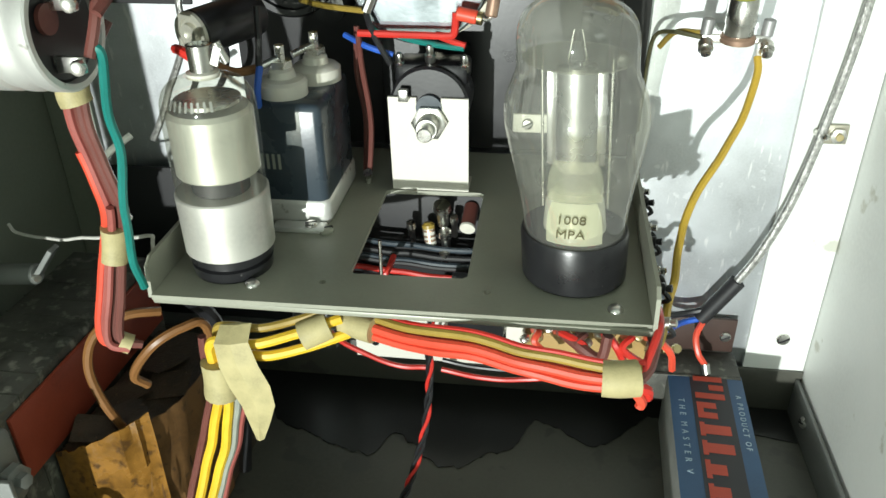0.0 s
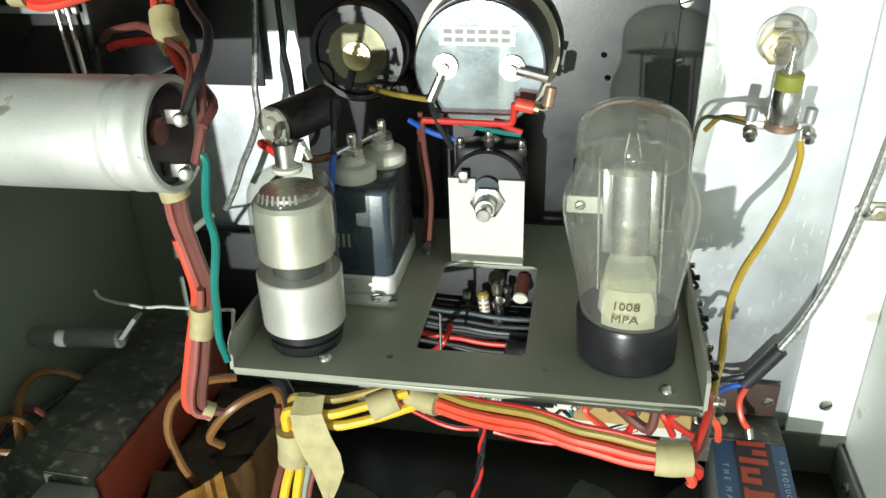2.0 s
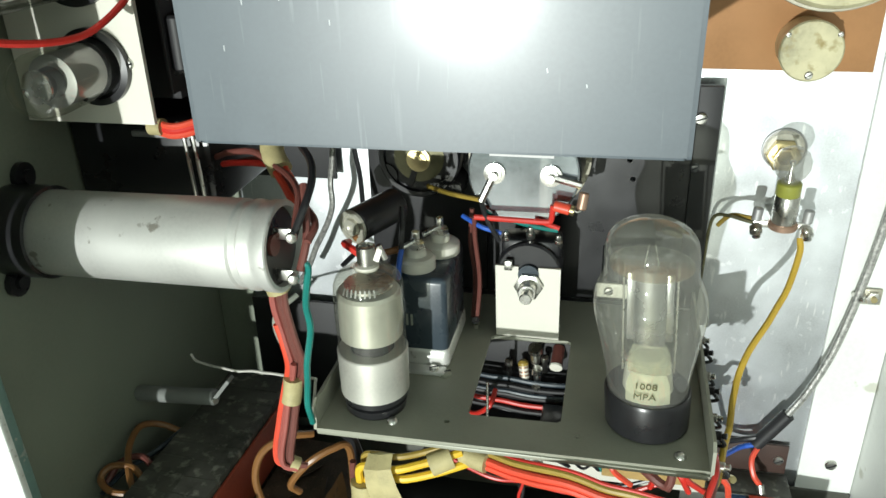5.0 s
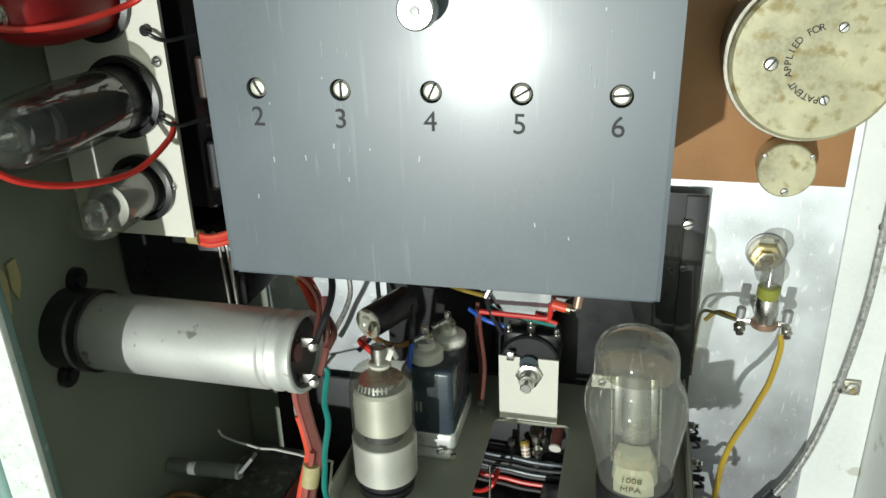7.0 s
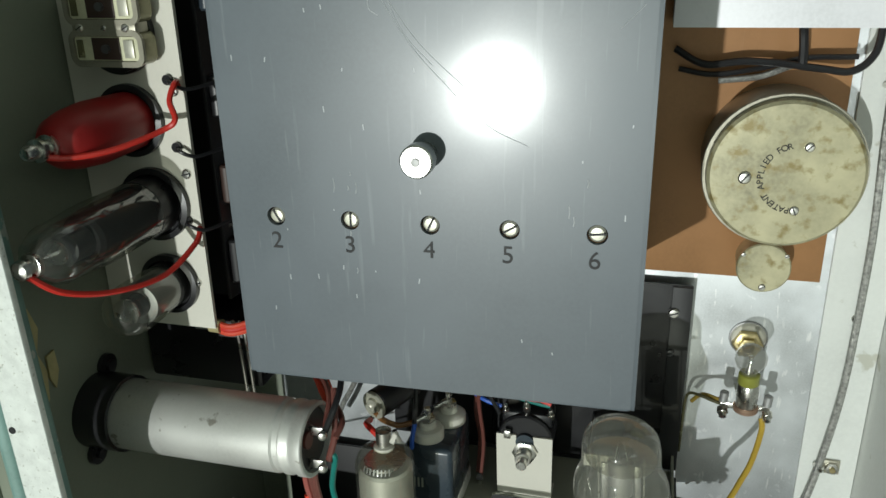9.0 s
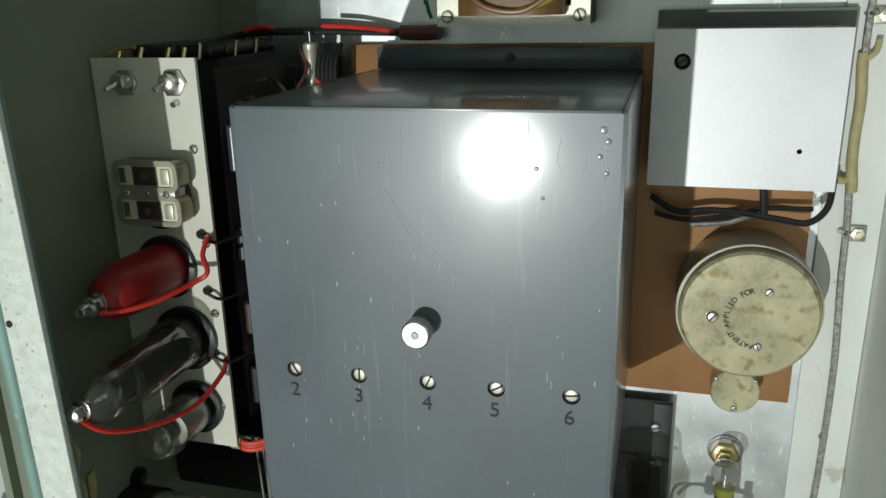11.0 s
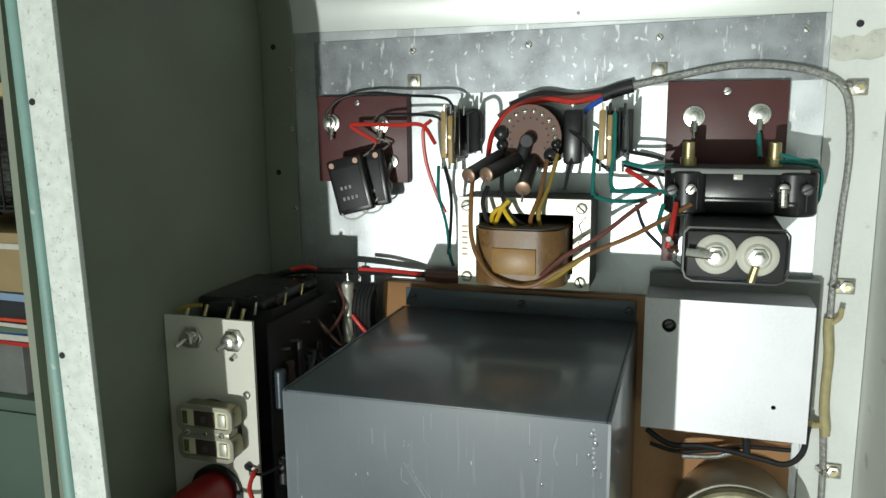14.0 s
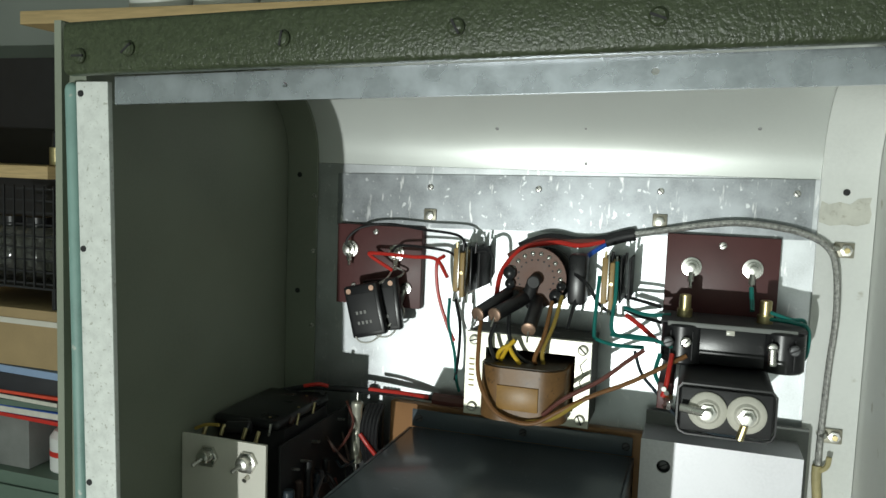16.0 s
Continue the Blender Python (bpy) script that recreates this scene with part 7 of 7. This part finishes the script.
# twin drum unit with brass posts
tw = thing("twin_control", "twin black moulded controls with brass posts", "control", (0.103, 0.33, 0.57))
part("body", box(0.0790, 0.1290, 0.2732, 0.3220, 0.5575, 0.5795, 0.002, 2), BLACK, tw, "black moulded body")
for x in (0.0775, 0.1305):
    part("drum", joined(lathe([(0, 0.0108), (0.0012, 0.0120), (0.0215, 0.0120), (0.0225, 0.0112), (0.0225, 0)], (x, 0.2805, 0.5570), (0, 0, 1), 36), box(x - 0.0118, x + 0.0118, 0.2815, 0.3220, 0.5575, 0.5790, 0.001)), BLACK, tw, "black moulded drum")
    for dx in (-0.0068, 0.0050):
        part("rib", box(x + dx, x + dx + 0.0009, 0.2688, 0.2715, 0.5600, 0.5765, 0.0003), BLACKMATT, tw)
part("bridge_bar", box(0.0650, 0.1420, 0.2725, 0.3100, 0.5798, 0.5812, 0.0004), BLACKMATT, tw)
part("bridge_lip", box(0.0690, 0.1370, 0.2712, 0.2724, 0.5785, 0.5812, 0.0003), LIPM, tw, "bent grey lip of the bridge")
part("white_block", box(0.1005, 0.1050, 0.2715, 0.2731, 0.5755, 0.5784, 0.0003), CERAMIC, tw)
for x in (0.0775, 0.1215):
    part("brass_post", lathe([(0, 0.0044), (0.0045, 0.0044), (0.0048, 0.0034), (0.0125, 0.0034), (0.0130, 0.0026), (0.013, 0)], (x, 0.2920, 0.5812), (0, 0, 1), 20), BRASS, tw, "brass post")
for x, z in ((0.0700, 0.5700), (0.0795, 0.5705), (0.1245, 0.5715), (0.1355, 0.5715)):
    screw((x, 0.2665, z), 0.0030, tw, turn=x * 50, material=STEEL if x in (0.0795, 0.1245) else PLATE)
part("hanging_lug", joined(rod((0.1245, 0.2655, 0.5715), (0.1247, 0.2650, 0.5625), 0.0022, 10)), STEEL, tw)
part("stand", box(0.0820, 0.1220, 0.3000, 0.3222, 0.5500, 0.5565), BLACK, tw)

th = thing("dual_capacitor", "rounded metal can with two white ceramic terminals", "capacitor", (0.101, 0.33, 0.53))
part("can", box(0.0765, 0.1260, 0.2340, 0.3200, 0.5290, 0.5558, 0.007, 4), BLACKMATT, th)
part("front_disc", box(0.0790, 0.1240, 0.2325, 0.2345, 0.5310, 0.5540, 0.0009), BLACKMATT, th)
part("rim", prism([(0.0770, 0.5340), (0.0785, 0.5302), (0.0820, 0.5285), (0.1205, 0.5285), (0.1243, 0.5302), (0.1260, 0.5340), (0.1260, 0.5530), (0.1235, 0.5560), (0.0795, 0.5560), (0.0770, 0.5530)], 0.2330, 0.2345, [[(0.0779, 0.5342), (0.0792, 0.5309), (0.0822, 0.5294), (0.1203, 0.5294), (0.1236, 0.5309), (0.1251, 0.5342), (0.1251, 0.5526), (0.1230, 0.5551), (0.0800, 0.5551), (0.0779, 0.5526)]]), BLACK, th, "bright seam rim", False)
for x in (0.0925, 0.1115):
    ins = part("insulator", lathe([(0, 0.0097), (0.003, 0.0097), (0.0040, 0.0088), (0.0046, 0.0064), (0.0062, 0.0052)], (x, 0.2340, 0.5430), (0, -1, 0), 36), CERAMIC, th, "white ceramic bushing")
    part("nut", lathe([(0.0055, 0.0044), (0.0080, 0.0044), (0.0082, 0.0026), (0.0118, 0.0024), (0.0120, 0)], (x, 0.2340, 0.5430), (0, -1, 0), 6), STEEL, ins)
part("lug", rod((0.0925, 0.226, 0.543), (0.0790, 0.228, 0.5440), 0.0022, 10), STEEL, th)
part("lug", rod((0.1105, 0.2275, 0.5385), (0.1085, 0.2270, 0.5310), 0.0020, 10), BRASS, th)
part("wall_spacer", box(0.0850, 0.1180, 0.3200, 0.3296, 0.5330, 0.5520), BLACK, th)
tc = thing("tag_cluster", "cluster of solder tags beside the ceramic terminals", "solder tags", (0.072, 0.30, 0.54))
part("strip", box(0.0660, 0.0740, 0.2600, 0.3296, 0.5330, 0.5480, 0.0006), MAROON, tc)
random.seed(5)
for k in range(6):
    part("tag", rod((0.069 + random.uniform(-0.002, 0.003), 0.260, 0.535 + 0.002 * k), (0.070 + random.uniform(-0.004, 0.005), 0.253, 0.536 + 0.002 * k), 0.0014, 8), random.choice((STEEL, BRASS)), tc)
for pts, r, c, lab in (([(0.0725, 0.266, 0.563), (0.0715, 0.258, 0.555), (0.0705, 0.256, 0.547), (0.0690, 0.256, 0.541)], 0.0016, W_RED, "dark red lead to the solder tags"),
                       ([(0.0260, 0.302, 0.600), (0.0255, 0.296, 0.580), (0.0255, 0.293, 0.566), (0.0275, 0.291, 0.5625), (0.0400, 0.286, 0.5610), (0.0560, 0.280, 0.5625)], 0.0014, W_TEAL, "teal lead from the lever switch"),
                       ([(0.0365, 0.298, 0.610), (0.0370, 0.294, 0.590), (0.0365, 0.292, 0.5680), (0.0500, 0.284, 0.5680), (0.0600, 0.275, 0.5690), (0.0720, 0.266, 0.5675)], 0.0014, W_TEAL, "teal lead from the lever switch"),
                       ([(0.0360, 0.292, 0.566), (0.0440, 0.286, 0.5665), (0.0620, 0.276, 0.5680)], 0.0013, W_TEAL, "teal lead from the lever switch"),
                       ([(0.0420, 0.300, 0.582), (0.0560, 0.292, 0.5800), (0.0700, 0.290, 0.5815)], 0.0014, W_TEAL, "teal lead to the brass post"),
                       ([(0.1210, 0.290, 0.584), (0.1360, 0.286, 0.5835), (0.1440, 0.290, 0.5800), (0.1450, 0.294, 0.5660), (0.1430, 0.300, 0.5590), (0.1385, 0.30, 0.5570)], 0.0014, W_TEAL, "teal lead bent round the twin control"),
                       ([(0.1190, 0.292, 0.589), (0.1340, 0.288, 0.5850), (0.1425, 0.292, 0.5830), (0.1400, 0.300, 0.5640)], 0.0013, W_TEAL, "teal lead bent round the twin control"),
                       ([(0.0440, 0.296, 0.578), (0.0540, 0.288, 0.5730), (0.0640, 0.282, 0.5660)], 0.0018, W_RED, "red lead to the twin control"),
                       ([(0.0100, 0.305, 0.600), (0.0200, 0.300, 0.5930), (0.0260, 0.302, 0.5830), (0.0360, 0.300, 0.5760)], 0.0014, W_BLK, "black lead by the rotary switch"),
                       ([(0.0120, 0.306, 0.586), (0.0100, 0.302, 0.5760), (0.0080, 0.300, 0.5650)], 0.0012, W_BLK, "black lead by the rotary switch"),
                       ([(0.0420, 0.305, 0.588), (0.0560, 0.300, 0.5860), (0.0640, 0.300, 0.5840)], 0.0013, W_BLK, "black lead to the twin control"),
                       ([(0.0420, 0.305, 0.580), (0.0520, 0.302, 0.5770), (0.0650, 0.298, 0.5750)], 0.0013, W_BLK, "black lead to the twin control"),
                       ([(0.0510, 0.280, 0.560), (0.0560, 0.276, 0.5480), (0.0640, 0.272, 0.5400), (0.0780, 0.262, 0.5290), (0.0950, 0.254, 0.5250), (0.1080, 0.246, 0.5270)], 0.0012, BLUEBLACK, "dark blue lead under the ceramic terminals"),
                       ([(0.0660, 0.270, 0.562), (0.0640, 0.266, 0.552), (0.0670, 0.262, 0.546)], 0.0014, W_TEAL, "short teal lead to the solder tags"),
                       ([(-0.1520, 0.314, 0.607), (-0.1500, 0.314, 0.6130), (-0.1400, 0.315, 0.6205), (-0.1200, 0.316, 0.6235), (-0.0950, 0.312, 0.6215), (-0.0680, 0.306, 0.6195), (-0.0600, 0.302, 0.6120)], 0.0011, W_BLK, "black lead arched over the maroon plate"),
                       ([(-0.1170, 0.314, 0.605), (-0.1100, 0.312, 0.6095), (-0.0850, 0.308, 0.6095), (-0.0700, 0.304, 0.6070), (-0.0640, 0.300, 0.5980)], 0.0011, W_BLK, "black lead to the lever switch"),
                       ([(-0.1160, 0.313, 0.5920), (-0.1320, 0.310, 0.6020), (-0.1250, 0.309, 0.6035), (-0.1000, 0.307, 0.6030), (-0.0820, 0.304, 0.6030), (-0.0720, 0.300, 0.5920)], 0.0015, W_RED, "red lead from terminal to lever switch"),
                       ([(-0.0750, 0.301, 0.606), (-0.0810, 0.304, 0.6000), (-0.0800, 0.306, 0.5800), (-0.0740, 0.308, 0.5600), (-0.0690, 0.310, 0.5480)], 0.0014, W_RED, "red lead running down the panel"),
                       ([(-0.0700, 0.300, 0.578), (-0.0720, 0.306, 0.5600), (-0.0690, 0.312, 0.5400), (-0.0680, 0.316, 0.5200), (-0.0660, 0.317, 0.5120)], 0.0013, W_TEAL, "dark teal lead running down the panel"),
                       ([(-0.0660, 0.300, 0.578), (-0.0640, 0.306, 0.5600), (-0.0660, 0.312, 0.5400), (-0.0690, 0.316, 0.5200)], 0.0013, W_BLK, "black lead running down the panel"),
                       ([(-0.0520, 0.300, 0.610), (-0.0460, 0.299, 0.6120), (-0.0420, 0.298, 0.6080), (-0.0415, 0.296, 0.5950)], 0.0014, W_BLK, "black lead beside the rotary switch")):
    w = thing("panel_wire", lab, "wire", pts[0], "point-to-point panel wiring")
    part("wire", hose(pts, r * 0.85), c, w)

# black cable below the aluminium box
loom("black_cable", "black cables looped below the aluminium box", "cable", [([(0.0600, 0.3150, 0.4150), (0.0750, 0.3120, 0.4080), (0.0950, 0.3100, 0.4100), (0.1200, 0.3080, 0.4085), (0.1380, 0.3050, 0.4070), (0.1480, 0.3050, 0.4150), (0.1510, 0.3080, 0.4300)], 0.0018, W_BLK), ([(0.0620, 0.3180, 0.4050), (0.0800, 0.3150, 0.4030), (0.1000, 0.3150, 0.4060), (0.1200, 0.3130, 0.4120), (0.1430, 0.3130, 0.4130)], 0.0014, W_BLK), ([(0.0820, 0.3160, 0.4000), (0.1000, 0.3150, 0.4020), (0.1150, 0.3140, 0.4080)], 0.0016, BRAID), ([(0.1170, 0.310, 0.428), (0.1175, 0.308, 0.420), (0.1180, 0.309, 0.410)], 0.0022, W_BLK)])
ob = thing("orange_resistor", "small orange bead resistor beside the valve rack", "resistor", (-0.1465, 0.23, 0.3437))
part("bead", rod((-0.1420, 0.2290, 0.3405), (-0.1418, 0.2290, 0.3470), 0.0022, 14, 0.0006), W_CORAL, ob)
part("lead", rod((-0.1420, 0.2290, 0.332), (-0.1418, 0.2290, 0.356), 0.0005), STEEL, ob)

# ---- the room behind and around ----
ROOMW = mat("room_wall_paint", (0.27, 0.30, 0.27), 0.7, 0, 0.08, 3, 60, 0.05)
BENCH = mat("bench_green", (0.13, 0.19, 0.15), 0.5, 0, 0.1, 6, 80, 0.05)
PINE = mat("pine_board", (0.55, 0.40, 0.20), 0.5, 0, 0.2, 30, 400, 0.1, None, (1, 1, 14))
FOLDER = mat("pale_blue_folder", (0.30, 0.42, 0.62), 0.5, 0, 0.1, 20, 300, 0.05)
CARTON = mat("brown_cardboard", (0.40, 0.29, 0.15), 0.7, 0, 0.12, 20, 300, 0.1)
structure("ground", box(-2.0, 2.0, -2.6, 1.2, -0.80, -0.75), mat("room_floor", (0.22, 0.21, 0.19), 0.6, 0, 0.2, 3, 60, 0.05), "plain dark workshop floor")
structure("wall_room_back", box(-2.0, 2.0, 1.15, 1.20, -0.75, 1.6), ROOMW, "plain workshop wall")
structure("wall_room_front", box(-2.0, 2.0, -2.65, -2.6, -0.75, 1.6), ROOMW, "plain workshop wall")
structure("wall_room_left", box(-2.05, -2.0, -2.6, 1.2, -0.75, 1.6), ROOMW, "plain workshop wall")
structure("wall_room_right", box(2.0, 2.05, -2.6, 1.2, -0.75, 1.6), ROOMW, "plain workshop wall")
structure("ceiling_room", box(-2.05, 2.05, -2.65, 1.2, 1.6, 1.65), ROOMW, "plain workshop ceiling")
bt = thing("workbench", "green topped workbench carrying the open cabinet", "workbench", (0, 0, -0.75))
part("top", box(-1.4, 1.2, 0.02, 0.95, -0.045, -0.002, 0.004), BENCH, bt)
for x in (-1.35, 1.15):
    for y in (0.07, 0.90):
        part("leg", box(x - 0.03, x + 0.03, y - 0.03, y + 0.03, -0.75, -0.046), PINE, bt)

# shelves seen past the cabinet edge
sh = thing("shelf_unit", "pine and green shelf boards with a dark back panel", "shelf", (-0.95, 0.9, -0.75))
part("board", box(-1.30, -0.775, 0.68, 0.95, 0.632, 0.650, 0.001), PINE, sh)
part("board", box(-1.30, -0.62, 0.70, 0.95, 0.177, 0.195, 0.001), BENCH, sh)
part("upright", box(-1.32, -1.301, 0.68, 0.95, -0.002, 1.05, 0.001), PINE, sh)
part("back", box(-1.30, -0.30, 0.951, 0.96, 0.20, 0.84), BLACKMATT, sh)
part("post", box(-0.775, -0.755, 0.90, 0.95, -0.002, 0.84, 0.001), BLACKMATT, sh)
hs = thing("hanging_shelf", "pine shelf board on the workshop wall", "shelf", (-0.4, 0.9, 0.86))
part("board", box(-0.82, 0.8, 0.68, 1.148, 0.842, 0.860, 0.001), PINE, hs)
random.seed(8)
WHITEPL = mat("white_plastic", (0.75, 0.77, 0.75), 0.4, 0, 0.04, 10, 100, 0.02)
for k in range(7):
    x = -0.66 + 0.105 * k
    j = thing("plastic_jar", "white plastic storage jar on the shelf", "jar", (x, 0.78, 0.86), "white jars on the shelf")
    part("jar", lathe([(0, 0.046), (0.004, 0.048), (0.085, 0.048), (0.092, 0.042), (0.095, 0.040)], (x, 0.78, 0.8605), (0, 0, 1), 28), WHITEPL, j)
    part("lid", lathe([(0.0951, 0.043), (0.110, 0.043), (0.112, 0.041)], (x, 0.78, 0.8605), (0, 0, 1), 28), CERAMIC, j)
wb = thing("wire_basket", "dark wire basket holding glass jars", "basket", (-0.86, 0.78, 0.475))
for k in range(9):
    part("wire", box(-1.00, -0.780, 0.7000, 0.7025, 0.480 + 0.017 * k, 0.4825 + 0.017 * k), BLACKMATT, wb)
for k in range(13):
    part("wire", box(-1.00 + 0.018 * k, -0.9978 + 0.018 * k, 0.6975, 0.6998, 0.476, 0.622), BLACKMATT, wb)
part("base", box(-1.00, -0.780, 0.6975, 0.84, 0.4735, 0.4765), BLACKMATT, wb)
for x in (-0.995, -0.785):
    for y in (0.702, 0.836):
        part("foot", box(x - 0.003, x + 0.003, y - 0.003, y + 0.003, 0.4457, 0.4734), BLACKMATT, wb)
for k in range(4):
    j = thing("glass_jar", "glass jar with a dark lid in the basket", "jar", (-0.97 + 0.05 * k, 0.76, 0.477), "jars in the basket")
    part("jar", lathe([(0, 0.020), (0.003, 0.022), (0.07, 0.022), (0.08, 0.017)], (-0.97 + 0.05 * k, 0.76, 0.477), (0, 0, 1), 20), SMOKY, j)
    part("lid", lathe([(0.0801, 0.019), (0.095, 0.019), (0.096, 0.017)], (-0.97 + 0.05 * k, 0.76, 0.477), (0, 0, 1), 20), BLACK, j)
cbx = thing("cardboard_box", "brown cardboard box with a pale tape strip", "box", (-0.87, 0.78, 0.357))
part("box", box(-1.02, -0.770, 0.70, 0.86, 0.3570, 0.4455, 0.002), CARTON, cbx)
part("tape", box(-1.02, -0.772, 0.6985, 0.6998, 0.420, 0.428), CREAM, cbx)
part("flap", box(-1.02, -0.774, 0.694, 0.6996, 0.4300, 0.4445, 0.001), CARTON, cbx)
z = 0.2755
for k, (h, c) in enumerate(((0.006, W_RED), (0.011, W_BLUE), (0.009, BENCH), (0.008, CARD_BLACK), (0.005, W_CORAL), (0.026, CARD_BLACK), (0.011, FOLDER))):
    b = thing("magazine", "magazine with a coloured cover in a stack", "magazine", (-0.88, 0.8, z), "stack of magazines")
    part("cover", laid(box(-0.12, 0.105, -0.08, 0.08, 0, h, 0.0008), Matrix.Translation((-0.88 + 0.006 * (k % 3), 0.785, z)) @ pose(0, 0, 0, 0, 0, 3 * (k % 3) - 3)), c, b)
    if k in (1, 3):
        part("page_edge", laid(box(-0.118, 0.104, -0.0815, -0.0802, 0.0012, h - 0.0012), Matrix.Translation((-0.88 + 0.006 * (k % 3), 0.785, z)) @ pose(0, 0, 0, 0, 0, 3 * (k % 3) - 3)), CERAMIC, b)
    z += h + 0.0004
tin = thing("brass_tin", "small brass-coloured tin with a dark lid on the shelf", "tin", (-0.7950, 0.720, 0.6502))
part("tin", lathe([(0, 0.010), (0.002, 0.0115), (0.026, 0.0115), (0.027, 0.010)], (-0.7950, 0.720, 0.6502), (0, 0, 1), 24), BRASS, tin)
part("lid", lathe([(0.0271, 0.008), (0.048, 0.007), (0.050, 0.005), (0.050, 0)], (-0.7950, 0.720, 0.6502), (0, 0, 1), 20), BLACK, tin, "tall dark lid")
stnd = thing("box_file", "dark grey box file under the magazines", "box file", (-0.92, 0.8, 0.195))
part("case", box(-1.02, -0.850, 0.715, 0.86, 0.1952, 0.2750, 0.002), LIPM, stnd)
bo = thing("plastic_bottle", "white plastic bottle with a red band", "bottle", (-0.80, 0.76, 0.195))
part("body", lathe([(0, 0.026), (0.003, 0.029), (0.052, 0.029), (0.062, 0.022), (0.066, 0.011), (0.078, 0.011), (0.079, 0)], (-0.800, 0.745, 0.1952), (0, 0, 1), 28), WHITEPL, bo)
part("band", lathe([(0.025, 0.0294), (0.033, 0.0294)], (-0.800, 0.745, 0.1952), (0, 0, 1), 28, False), W_RED, bo)
cu = thing("green_cupboard", "dull green painted cupboard below the shelf", "cupboard", (-0.9, 0.8, -0.002))
part("body", box(-1.29, -0.60, 0.71, 0.94, 0.0, 0.1765, 0.003), BENCH, cu)
part("door_edge", box(-1.28, -0.61, 0.705, 0.709, 0.010, 0.170, 0.001), BENCH, cu)
pt = thing("plastic_grille", "white perforated plastic part lying on the bench", "plastic part", (-0.62, 0.42, 0.0))
part("grille", laid(prism([(-0.06, -0.07), (0.07, -0.07), (0.07, 0.05), (0.0, 0.07), (-0.06, 0.03)], 0, 0.012, [rect_pts(-0.045, -0.01, -0.05, -0.02), rect_pts(0.01, 0.05, -0.05, -0.02), rect_pts(-0.045, -0.01, 0.0, 0.02), rect_pts(0.01, 0.05, 0.0, 0.03)]), Matrix.Translation((-0.57, 0.43, 0.07)) @ pose(0, 0, 0, -30, 12, 0)), WHITEPL, pt, smooth=False)
part("stand", box(-0.60, -0.54, 0.45, 0.50, 0.0, 0.05, 0.004), WHITEPL, pt)
